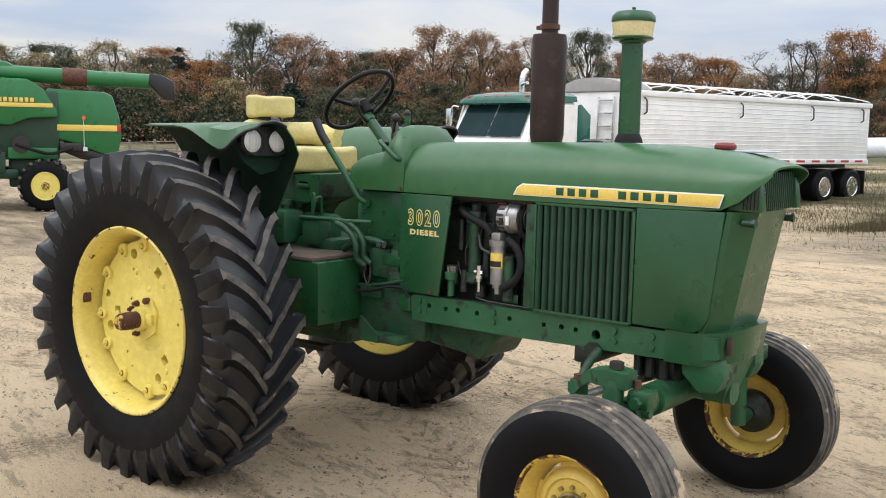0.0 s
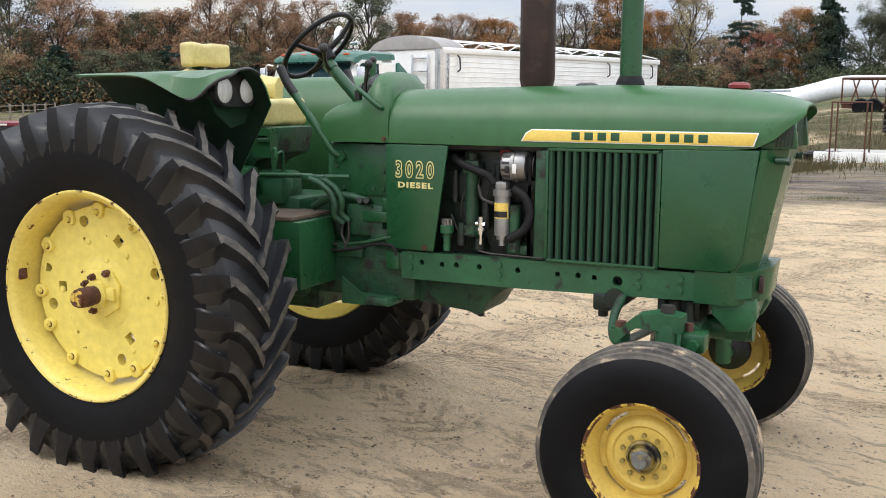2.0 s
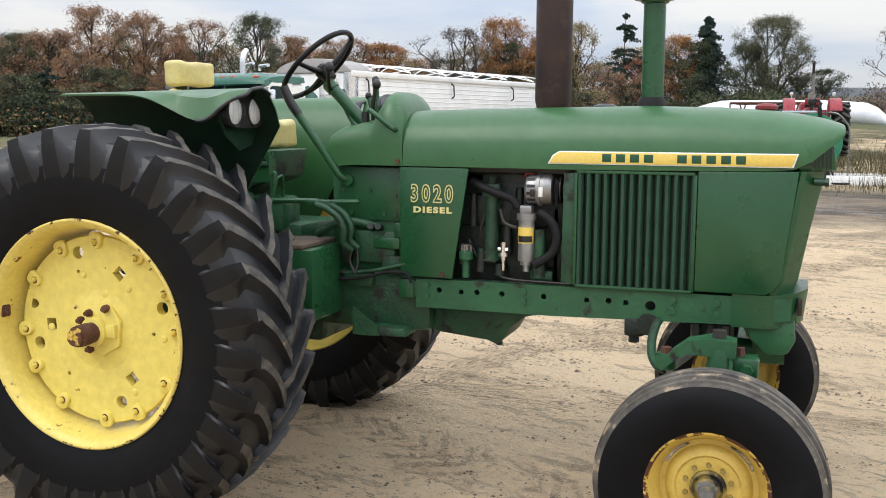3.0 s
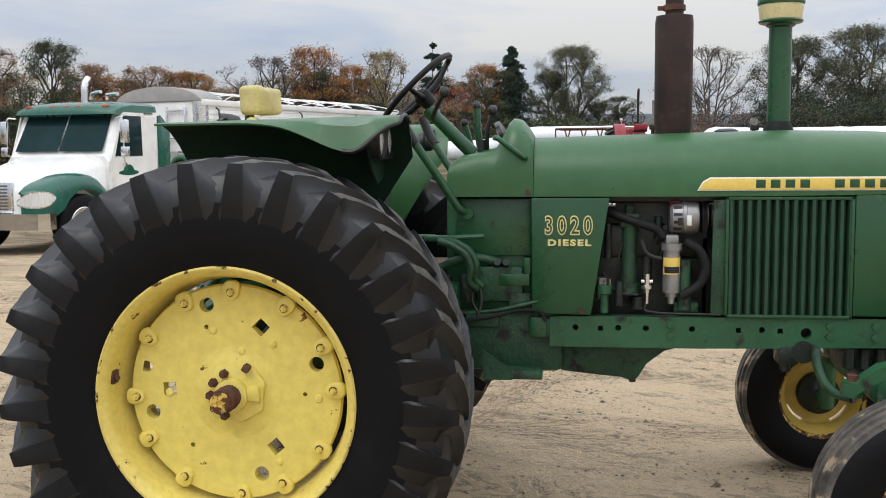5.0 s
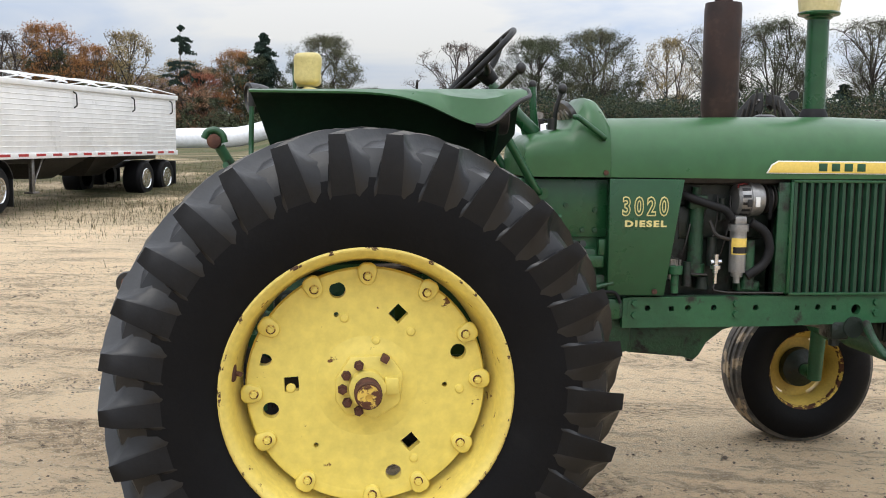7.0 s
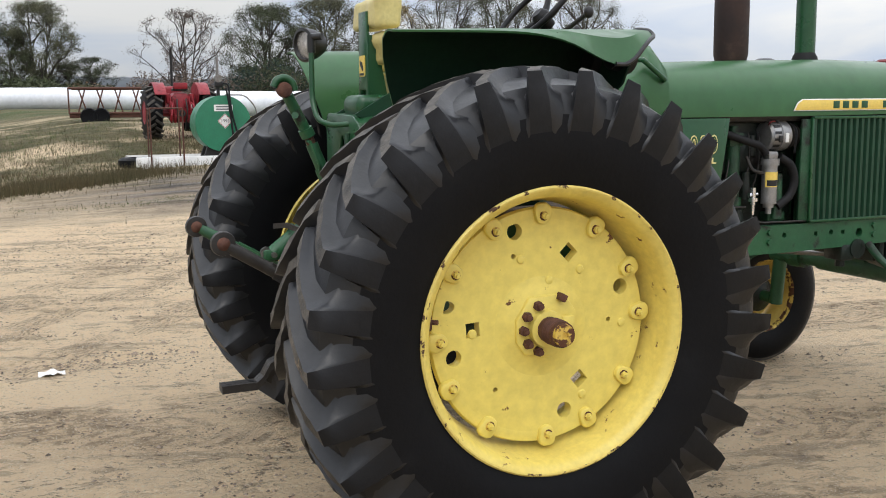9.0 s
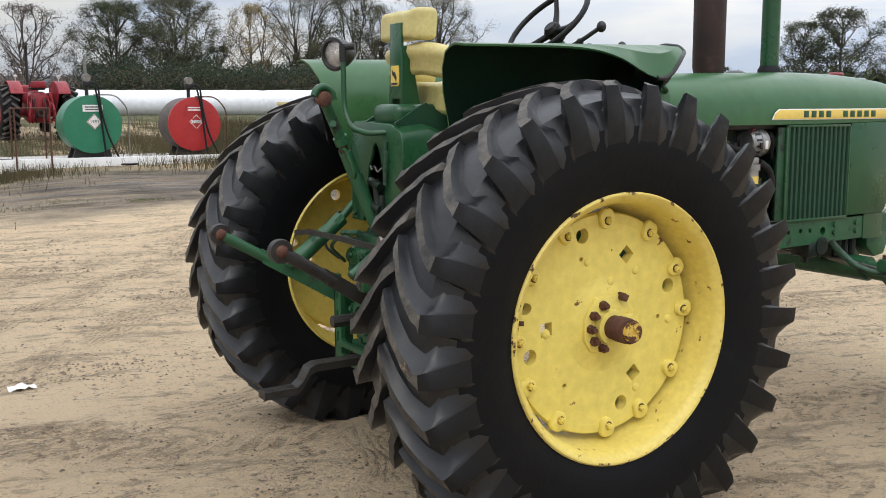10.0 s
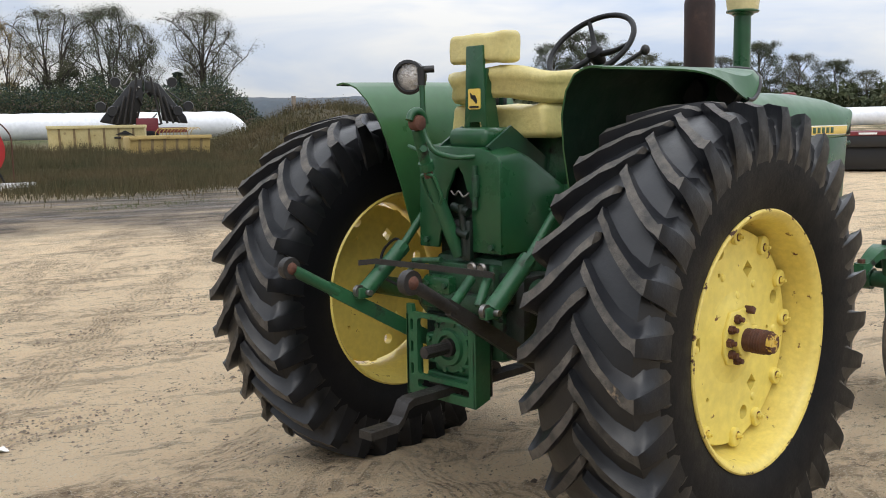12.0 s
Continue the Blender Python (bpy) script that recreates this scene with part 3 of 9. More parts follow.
def tread_lug(ring_side, seed):
    """One slanted tread bar, from the middle of the tread down over the shoulder."""
    rng = random.Random(seed)
    rows = []
    for s in (-0.06, 0.0, 0.10, 0.22, 0.36, 0.52, 0.68, 0.82, 0.94):
        y = -0.006 + 0.236 * s
        q = 0.27 * (1 - max(s, 0)) ** 1.3 + (0.02 if s < 0 else 0)
        w = (0.0205 - 0.0010 * max(s, 0)) * (0.55 if s < 0 else 1) + rng.uniform(-0.0015, 0.0015)
        low, top = 0.764 - 0.045 * abs(s) ** 3, 0.820 - 0.016 * abs(s) ** 3 - rng.uniform(0, 0.004) - (0.022 if s < 0 else 0.004 if s < 0.05 else 0)
        h, lead, trail = top - low, 0.030 + 0.058 * max(s, 0) ** 1.4, 0.016 + 0.012 * max(s, 0)
        rows.append([(low, y, q + (w + lead) / 0.8), (low + 0.24 * h, y, q + (w + 0.52 * lead) / 0.8), (low + 0.64 * h, y, q + (w + 0.18 * lead) / 0.8), (top, y, q + w / 0.8),
                     (top, y, q - w / 0.8), (low + 0.55 * h, y, q - (w + 0.22 * trail) / 0.8), (low + 0.15 * h, y, q - (w + 0.55 * trail) / 0.8), (low, y, q - (w + trail) / 0.8)])
    for top, yt, low, yl, w, lead, trail in ((0.802, 0.2330, 0.705, 0.2205, 0.0225, 0.088, 0.020), (0.765, 0.2425, 0.672, 0.2315, 0.0285, 0.072, 0.020), (0.715, 0.2455, 0.640, 0.2365, 0.035, 0.048, 0.020), (0.655, 0.2425, 0.610, 0.2365, 0.041, 0.026, 0.018), (0.60, 0.2350, 0.585, 0.2345, 0.046, 0.013, 0.012)):
        k = 0.74
        dr, dy = top - low, yt - yl
        rows.append([(low, yl, (w + lead) / k), (low + 0.24 * dr, yl + 0.40 * dy, (w + 0.52 * lead) / k), (low + 0.64 * dr, yl + 0.72 * dy, (w + 0.18 * lead) / k), (top, yt, w / k),
                     (top, yt, -w / k), (low + 0.55 * dr, yl + 0.6 * dy, -(w + 0.22 * trail) / k), (low + 0.15 * dr, yl + 0.3 * dy, -(w + 0.6 * trail) / k), (low, yl, -(w + trail) / k)])
    bm = bmesh.new()
    made = rings(bm, [[(r * math.sin(a), ring_side * yy * 0.94, r * math.cos(a)) for r, yy, a in row] for row in rows], closed=True)
    for row in made[1:10]:
        for v in (row[3], row[4]):
            v.co += Vector((rng.uniform(-1, 1), rng.uniform(-1, 1), rng.uniform(-1, 1))) * 0.0028
    for f in bm.faces:
        f.material_index = 0
    for i in range(len(made) - 1):
        for f in made[i][3].link_faces:
            vs = set(f.verts)
            if made[i][4] in vs and made[i + 1][3] in vs and made[i + 1][4] in vs:
                f.material_index = 1 if i < 9 else 2
    return bm


def rear_wheel(side):
    centre = side * 0.896
    tone = "the wheel's disc and hub"
    # pressed disc with its holes
    bm = bmesh.new()
    outline = []
    for i in range(72):
        a = 2 * math.pi * i / 72
        outline.append((0.374 * math.cos(a), 0.374 * math.sin(a)))
    holes = [circle(r * math.cos(radians(a)), r * math.sin(radians(a)), 0.026) for a, r in ((107, 0.322), (20, 0.312), (194, 0.312), (287, 0.300))]
    for a, r, turn in ((67, 0.252, 45), (178, 0.238, 4), (307, 0.235, 40)):
        c, s = r * math.cos(radians(a)), r * math.sin(radians(a))
        tc, ts = math.cos(radians(turn)), math.sin(radians(turn))
        holes.append([(c + 0.023 * (u * tc - v * ts), s + 0.023 * (u * ts + v * tc)) for u, v in ((1, 1), (-1, 1), (-1, -1), (1, -1))])
    holes.append([(0.336 * math.cos(radians(165)) + 0.026 * math.cos(q), 0.336 * math.sin(radians(165)) + 0.020 * math.sin(q)) for q in [2 * math.pi * i / 14 for i in range(14)]])
    holes += [circle(0.25 * math.cos(radians(a)), 0.25 * math.sin(radians(a)), 0.0085, 8) for a in (113, 0, 230)]
    plate(bm, outline, side * 0.042, side * 0.082, holes, bevel=0.0)
    wheel = part("wheel", bm, YELLOW, tractor, "yellow pressed-steel rear wheel disc with rim clamps", m=pose(0, centre, AXLE))
    part("tyre", rear_carcass(), [RUBBER, RUBBER_FLANK], wheel, "black rear tyre body", smooth=30)
    for ring_side in (-1, 1):
        shapes = []
        for k in range(29):
            m = Matrix.Rotation(2 * math.pi * (k + (0.927 if ring_side > 0 else 0.427)) / 29, 4, "Y")
            if k < 4:
                shapes.append(part("tread_lug", tread_lug(ring_side, k * 7 + ring_side), [RUBBER_FLANK, RUBBER_LUG, RUBBER_END], wheel, "worn rubber lug with dust and mud on top" if k == 0 else "", smooth=40, m=m))
            else:
                again(shapes[(k * 3 + k // 5) % 4], m)
    bm = bmesh.new()
    o = side
    prof = [(0.452, 0.217), (0.461, 0.210), (0.460, 0.198), (0.450, 0.186), (0.436, 0.172), (0.430, 0.10), (0.418, 0.05), (0.415, -0.04), (0.424, -0.08), (0.432, -0.16), (0.450, -0.19), (0.460, -0.210), (0.452, -0.217),
            (0.430, -0.18), (0.414, -0.085), (0.402, -0.04), (0.404, 0.05), (0.418, 0.105), (0.425, 0.185), (0.440, 0.210)]
    lathe(bm, [(r * 0.988, o * a * 0.925) for r, a in prof], seg=96, close=True)
    part("rim", bm, YELLOW_RIM, wheel, "yellow rim with rust along its lip")
    bm = bmesh.new()
    lathe(bm, [(0.446, o * 0.2025), (0.4515, o * 0.2040), (0.4570, o * 0.1990), (0.4572, o * 0.190), (0.4520, o * 0.188)], seg=96, close=True)
    part("rim_edge", bm, YELLOW_CHIPPED, wheel, "chipped rim edge with rust specks")
    bm = bmesh.new()
    box(bm, (-0.424, min(o * 0.120, o * 0.165), 0.036), (-0.404, max(o * 0.120, o * 0.165), 0.088), 0.009, segments=3)
    rod(bm, (-0.412, o * 0.145, 0.062), (-0.388, o * 0.165, 0.062), 0.008, seg=8)
    part("valve_plate", bm, RUST, wheel, "rusty valve plate on the rim")
    shift = Matrix.Translation((0, -o * 0.050, 0))
    bm = bmesh.new()
    lathe(bm, [(0.373, o * 0.056), (0.383, o * 0.068), (0.377, o * 0.082), (0.358, o * 0.0840), (0.345, o * 0.0825), (0.352, o * 0.07)], seg=96, close=True)
    part("disc_lip", bm, YELLOW, wheel)
    # clamps round the disc
    bm = bmesh.new()
    out = [(0.027 * math.sin(radians(q)), 0.354 - 0.027 * math.cos(radians(q))) for q in range(-84, 85, 14)] + [(0.031, 0.370), (0.027, 0.388), (0.012, 0.396), (-0.012, 0.396), (-0.027, 0.388), (-0.031, 0.370)]
    plate(bm, out, o * 0.122, o * 0.150, bevel=0.009)
    clamp = part("clamp", bm, YELLOW, wheel, m=shift)
    bmb = bmesh.new()
    lathe(bmb, [(0.0155, o * 0.148), (0.0155, o * 0.1515), (0.012, o * 0.1525)], (0, 0, 0.355), seg=18)
    washer = part("clamp_washer", bmb, YELLOW_RUST, wheel, m=shift)
    bmb = bmesh.new()
    lathe(bmb, [(0.0115, o * 0.152), (0.0108, o * 0.163), (0.004, o * 0.164)], (0, 0, 0.355), seg=6)
    rod(bmb, (0, o * 0.158, 0.355), (0, o * 0.172, 0.355), 0.0060, seg=8)
    nut = part("clamp_nut", bmb, YELLOW, wheel, m=shift)
    for k in range(1, 12):
        turned = shift @ Matrix.Rotation(radians(30 * k + (2 if k % 3 else -3)), 4, "Y")
        for piece in (clamp, washer, nut):
            again(piece, turned)
    # small raised bosses beside the bolt holes
    for ang, r in ((112, 0.252), (58, 0.222), (178, 0.262), (300, 0.262), (0, 0.276), (88, 0.16)):
        bmb = bmesh.new()
        lathe(bmb, [(0.016, o * 0.081), (0.012, o * 0.088), (0.005, o * 0.090)], (r * math.cos(radians(ang)) + 0.022, 0, r * math.sin(radians(ang)) - 0.014), seg=12)
        part("disc_boss", bmb, YELLOW, wheel)
    # rusty hub: axle stub, sleeve halves and bolts
    bm = bmesh.new()
    rod(bm, (0, o * 0.10, 0), (0, o * 0.275, 0), 0.041, seg=24)
    for z in (0.215, 0.225, 0.235, 0.245, 0.255):
        lathe(bm, [(0.0405, o * (z - 0.004)), (0.0435, o * z), (0.0405, o * (z + 0.004))], seg=24)
    part("axle_stub", bm, RUST, wheel, "rusty splined axle stub", m=shift)
    bm = bmesh.new()
    lathe(bm, [(0.036, o * 0.275), (0.034, o * 0.290), (0.012, o * 0.291), (0.010, o * 0.284)], seg=24)
    part("axle_cap", bm, YELLOW_RUST, wheel, m=shift)
    bm = bmesh.new()
    lathe(bm, [(0.205, o * 0.1285), (0.165, o * 0.1315), (0.128, o * 0.138), (0.105, o * 0.148), (0.06, o * 0.152)], seg=48)
    lathe(bm, [(0.062, o * 0.148), (0.058, o * 0.185), (0.042, o * 0.188)], seg=24)
    plate(bm, [(-0.07, -0.085), (0.03, -0.10), (0.105, -0.055), (0.115, 0.045), (0.07, 0.105), (-0.055, 0.10), (-0.10, 0.03), (-0.10, -0.04)], o * 0.140, o * 0.160, bevel=0.008)
    part("hub", bm, YELLOW, wheel, m=shift)
    bm = bmesh.new()
    rod(bm, (0, o * 0.14, 0.078), (0, o * 0.190, 0.078), 0.009, seg=12)
    bolt(bm, (0, o * 0.160, 0.078), (0, o, 0), 0.0165, 0.016)
    lug = part("hub_bolt", bm, RUST, wheel, m=shift @ Matrix.Rotation(radians(-20), 4, "Y"))
    for ang in (-58, -92, -126, -160):
        again(lug, shift @ Matrix.Rotation(radians(ang), 4, "Y"))
    bm = bmesh.new()
    box(bm, (-0.012, min(o * 0.15, o * 0.185), 0.098), (0.012, max(o * 0.15, o * 0.185), 0.122), 0.003, Matrix.Rotation(radians(30), 4, "Y"))
    part("square_stud", bm, RUST, wheel, m=shift)
    bm = bmesh.new()
    box(bm, (0.055, min(o * 0.155, o * 0.178), -0.02), (0.10, max(o * 0.155, o * 0.178), 0.035), 0.006)
    part("hub_wedge", bm, YELLOW, wheel, m=shift)
    bm = bmesh.new()
    rod(bm, (0, -o * 0.65, 0), (0, o * 0.12, 0), 0.045, seg=20)
    lathe(bm, [(0.16, -o * 0.66), (0.13, -o * 0.45), (0.085, -o * 0.36)], seg=28)
    part("axle_housing", bm, GREEN_CAST, wheel, "grimy green axle housing")
    return wheel


rear_wheel(-1)
rear_wheel(1)


HUB_GREASY = material("greasy_yellow_hub", (0.34, 0.25, 0.06), 0.5, second=(0.06, 0.045, 0.02), scale=16, amount=0.95, bump=0.3, bump_scale=50, spots=(0.012, 0.011, 0.010), spot_scale=12, spot_cut=0.50, spot_soft=0.08)


def front_wheel(side):
    o = side
    bm = bmesh.new()
    half = [(0.196, 0.088), (0.21, 0.108), (0.25, 0.122), (0.30, 0.126), (0.34, 0.118), (0.362, 0.104), (0.372, 0.098)]
    tread = []
    for y0, y1, r in ((0.098, 0.072, 0.380), (0.060, 0.026, 0.389), (0.014, -0.014, 0.392), (-0.026, -0.060, 0.389), (-0.072, -0.098, 0.380)):
        tread += [(r - 0.010, y0), (r, y0 - 0.002), (r, y1 + 0.002), (r - 0.010, y1)]
    prof = half + tread + [(r, -y) for r, y in reversed(half)]
    lathe(bm, prof, seg=84, close=True)
    for f in bm.faces:
        c = f.calc_center_median()
        f.material_index = 1 if math.hypot(c.x, c.z) > 0.358 else 0
    for v in bm.verts:
        v.co.z = max(v.co.z, -0.388)
    bmd = bmesh.new()
    outline = circle(0, 0, 0.172, 48)
    holes = []
    for a in (45, 135, 225, 315):
        arc = [radians(a - 20 + 40 * i / 9) for i in range(10)]
        holes.append([(0.165 * math.cos(q), 0.165 * math.sin(q)) for q in arc] + [(0.152 * math.cos(q), 0.152 * math.sin(q)) for q in reversed(arc)])
    plate(bmd, outline, o * 0.012, o * 0.022, holes)
    wheel = part("wheel", bmd, YELLOW_FRONT, tractor, "yellow front wheel disc with slots and rust", m=pose(2.36, o * 0.83, 0.386, 0, 0, 2 if side > 0 else 0))
    part("tyre", bm, [RUBBER, RUBBER_FRONT], wheel, "ribbed front tyre, dusty on the tread", smooth=30)
    bm = bmesh.new()
    prof = [(0.208, 0.104), (0.212, 0.096), (0.204, 0.088), (0.194, 0.080), (0.180, 0.045), (0.172, 0.03), (0.172, -0.03), (0.19, -0.05), (0.20, -0.085), (0.208, -0.104),
            (0.196, -0.08), (0.164, -0.03), (0.164, 0.03), (0.174, 0.05), (0.188, 0.085), (0.200, 0.100)]
    lathe(bm, [(r, o * a) for r, a in prof], seg=60, close=True)
    part("rim", bm, YELLOW_FRONT, wheel, "faded yellow front rim")
    bm = bmesh.new()
    lathe(bm, [(0.184, o * 0.072), (0.190, o * 0.087), (0.199, o * 0.0995), (0.2015, o * 0.104), (0.208, o * 0.1055), (0.2135, o * 0.098), (0.211, o * 0.093)], seg=60, close=True)
    part("rim_lip", bm, YELLOW_RUST, wheel, "rusty rim lip")
    bm = bmesh.new()
    lathe(bm, [(0.194, -o * 0.078), (0.199, -o * 0.0985), (0.208, -o * 0.1065), (0.2135, -o * 0.098), (0.206, -o * 0.088)], seg=60, close=True)
    part("inner_lip", bm, YELLOW_RUST, wheel, "rusty inner rim lip")
    bm = bmesh.new()
    lathe(bm, [(0.146, o * 0.021), (0.140, o * 0.034), (0.128, o * 0.046), (0.112, o * 0.050), (0.104, o * 0.042), (0.050, o * 0.042)], seg=48)
    part("disc_boss", bm, YELLOW_FRONT, wheel)
    bm = bmesh.new()
    lathe(bm, [(0.062, o * 0.03), (0.060, o * 0.056), (0.052, o * 0.060), (0.050, o * 0.050), (0.042, o * 0.050), (0.040, o * 0.075), (0.030, o * 0.082)], seg=28)
    part("hub", bm, HUB_GREASY, wheel, "yellow hub, greasy round its cap")
    bm = bmesh.new()
    lathe(bm, [(0.034, o * 0.070), (0.035, o * 0.084), (0.028, o * 0.086), (0.027, o * 0.104), (0.024, o * 0.108), (0.004, o * 0.106)], seg=9)
    for k in range(3):
        bolt(bm, (0.033 * math.cos(2.1 * k + 0.4), o * 0.083, 0.033 * math.sin(2.1 * k + 0.4)), (0, o, 0), 0.008, 0.010)
    part("hub_cap", bm, SCRAPED, wheel, "scraped grey hub cap")
    bm = bmesh.new()
    bolt(bm, (0, o * 0.041, 0.078), (0, o, 0), 0.0095, 0.015)
    b = part("wheel_bolt", bm, HUB_GREASY, wheel, "greasy wheel bolt")
    for k in range(1, 10):
        again(b, Matrix.Rotation(radians(36 * k), 4, "Y"))
    bm = bmesh.new()
    lathe(bm, [(0.08, o * 0.03), (0.105, -o * 0.005), (0.10, -o * 0.045), (0.06, -o * 0.07), (0.04, -o * 0.09)], seg=24)
    part("wheel_bearing", bm, SHADED_OILY, wheel)
    return wheel


front_wheel(-1)
front_wheel(1)


# hood, nose and side panels
def hood_section(x, hw, zb, zs, zt, n=2.7, count=11):
    """One half-round section of the hood: base edge zb, shoulder start zs, top zt."""
    pts = [(x, -hw, zb)]
    for i in range(count + 1):
        a = math.pi * i / count
        c, s = math.cos(a), math.sin(a)
        pts.append((x, -math.copysign(hw * abs(c) ** (2 / n), c), zs + (zt - zs) * abs(s) ** (2 / n)))
    pts.append((x, hw, zb))
    return pts


bm = bmesh.new()
sections = [hood_section(x, hw, zb, zs, zt, n) for x, hw, zb, zs, zt, n in (
    (1.000, 0.232, 1.414, 1.43, 1.652, 2.5), (1.30, 0.238, 1.414, 1.43, 1.660, 2.5), (1.65, 0.243, 1.414, 1.435, 1.668, 2.5), (2.00, 0.245, 1.416, 1.435, 1.674, 2.5),
    (2.30, 0.245, 1.420, 1.435, 1.668, 2.5), (2.50, 0.242, 1.424, 1.445, 1.655, 2.5), (2.585, 0.238, 1.430, 1.462, 1.646, 2.5), (2.65, 0.232, 1.462, 1.500, 1.634, 2.4), (2.70, 0.225, 1.505, 1.530, 1.622, 2.3),
    (2.740, 0.215, 1.540, 1.556, 1.610, 2.2), (2.760, 0.20, 1.562, 1.572, 1.600, 2.2))]
rings(bm, [sec + [(x, y * 0.965, z - 0.008 if abs(y) < 0.2 else z) for x, y, z in reversed(sec)] for sec in sections])
hood = part("hood", bm, GREEN_LIGHTER, tractor, "glossy green engine hood", smooth=45)

for sgn in (-1, 1):
    bm = bmesh.new()
    y = sgn * 0.2475
    plate(bm, [(1.648, 1.440), (1.664, 1.468), (1.690, 1.484), (2.594, 1.486), (2.578, 1.441)], y, y + sgn * 0.003, bevel=0.001)
    deco = part("name_strip", bm, DECAL_YELLOW, hood, "yellow name strip with a white edge")
    bm = bmesh.new()
    plate(bm, [(1.640, 1.4365), (1.660, 1.472), (1.688, 1.4885), (2.600, 1.4905), (2.583, 1.4370)], y - sgn * 0.002, y + sgn * 0.0005, bevel=0.001)
    part("strip_edge", bm, WHITE, hood)
    if sgn < 0:
        for x0 in (1.862, 1.917, 1.972, 2.027, 2.155, 2.210, 2.265, 2.320, 2.375):
            bm = bmesh.new()
            box(bm, (x0, y - 0.0045, 1.4475), (x0 + 0.036, y - 0.002, 1.4795), 0.001)
            part("letter_bar", bm, LETTER_GREEN, hood)

# nose: side panels, louvred screens and front shell
for sgn in (-1, 1):
    bm = bmesh.new()
    o = [(2.236, 0.946), (2.236, 1.418), (2.606, 1.424), (2.560, 1.01), (2.535, 0.962), (2.50, 0.946)]
    plate(bm, o, sgn * 0.230, sgn * 0.246, bevel=0.006)
    part("side_panel", bm, GREEN, tractor, "smooth green side panel")
    bm = bmesh.new()
    f = 0.012
    for lo, hi in (((1.752, 0.936), (1.752 + f, 1.412)), ((2.222, 0.936), (2.222 + f, 1.412)), ((1.752, 0.936), (2.234, 0.936 + f)), ((1.752, 1.400), (2.234, 1.412))):
        box(bm, (lo[0], min(sgn * 0.232, sgn * 0.247), lo[1]), (hi[0], max(sgn * 0.232, sgn * 0.247), hi[1]), 0.002)
    screen = part("screen_frame", bm, GREEN, tractor)
    bm = bmesh.new()
    slat_outline = [(-0.014, 0.0), (-0.008, -0.014), (0.004, -0.016), (0.012, -0.004), (0.008, 0.0)]
    plate(bm, [(a, b * (-sgn)) for a, b in slat_outline], 0.948, 1.400, axis="z")
    slat = part("screen_slat", bm, DARK_GREEN, screen, m=pose(1.775, sgn * 0.229, 0), smooth=30)
    for k in range(1, 14):
        again(slat, pose(1.775 + 0.0345 * k, sgn * 0.229, 0))
    bm = bmesh.new()
    box(bm, (1.755, sgn * 0.20 - 0.002, 0.94), (2.23, sgn * 0.20 + 0.002, 1.40), 0)
    part("screen_mesh", bm, BLACK, screen)

bm = bmesh.new()
loops = []
for z, xs, xf, hw, hf in ((0.940, 2.515, 2.600, 0.236, 0.165), (1.0, 2.545, 2.620, 0.238, 0.165), (1.2, 2.578, 2.655, 0.240, 0.165), (1.425, 2.612, 2.700, 0.240, 0.165)):
    loops.append([(xs, -hw, z), (xs + 0.02, -hw + 0.005, z), (xf - 0.025, -hf - 0.02, z), (xf, -hf + 0.02, z), (xf, hf - 0.02, z), (xf - 0.025, hf + 0.02, z), (xs + 0.02, hw - 0.005, z), (xs, hw, z)])
rings(bm, [row + [(x - 0.014, y * 0.94, z) for x, y, z in reversed(row)] for row in loops])
part("front_shell", bm, GREEN, tractor, "green grille surround below the hood nose", smooth=30)
bm = bmesh.new()
for k in range(15):
    y = -0.155 + 0.31 * k / 14
    box(bm, (2.665, y - 0.004, 1.430), (2.715, y + 0.004, 1.575), 0.001)
part("nose_grille", bm, DARK_GREEN, tractor, "dark slotted grille under the nose")
for sgn in (-1, 1):
    bm = bmesh.new()
    plate(bm, [(2.60, 1.425), (2.605, 1.46), (2.66, 1.52), (2.72, 1.555), (2.735, 1.43)], sgn * 0.165, sgn * 0.21, bevel=0.004)
    vent = part("nose_cheek", bm, GREEN, tractor)
    for k in range(5):
        bm = bmesh.new()
        box(bm, (2.655 + 0.014 * k, sgn * 0.213 - 0.004, 1.437), (2.662 + 0.014 * k, sgn * 0.213 + 0.004, 1.50 + 0.008 * k), 0.001)
        part("cheek_slot", bm, BLACK, vent)
    bm = bmesh.new()
    rod(bm, (2.66, sgn * 0.20, 1.385), (2.70, sgn * 0.205, 1.385), 0.014, seg=12)
    rod(bm, (2.70, sgn * 0.205, 1.385), (2.712, sgn * 0.206, 1.385), 0.018, seg=6)
    part("lamp_plug", bm, DARK_GREEN, tractor)
bm = bmesh.new()
box(bm, (1.78, -0.19, 0.93), (2.55, 0.19, 1.55), 0.02)
part("radiator", bm, DARK_STEEL, tractor, "dark radiator and air cleaner behind the screens")

# red cap and pale panel on the hood top
bm = bmesh.new()
lathe(bm, [(0.036, 1.655), (0.044, 1.660), (0.044, 1.672), (0.034, 1.682), (0.01, 1.684)], (2.47, 0.05, 0), "z", 24)
part("radiator_cap", bm, MAROON_CAP, tractor, "dark red cap on the hood")
bm = bmesh.new()
box(bm, (2.53, 0.0, 1.646), (2.66, 0.16, 1.654), 0.003, pose(0, 0, 0))
part("hood_plate", bm, PALE_BLUE, tractor, "pale blue-grey plate on the hood top")
bm = bmesh.new()
lathe(bm, [(0.05, 1.655), (0.05, 1.675), (0.03, 1.684)], (1.80, 0.14, 0), "z", 20)
part("fuel_cap", bm, BLACK, tractor)

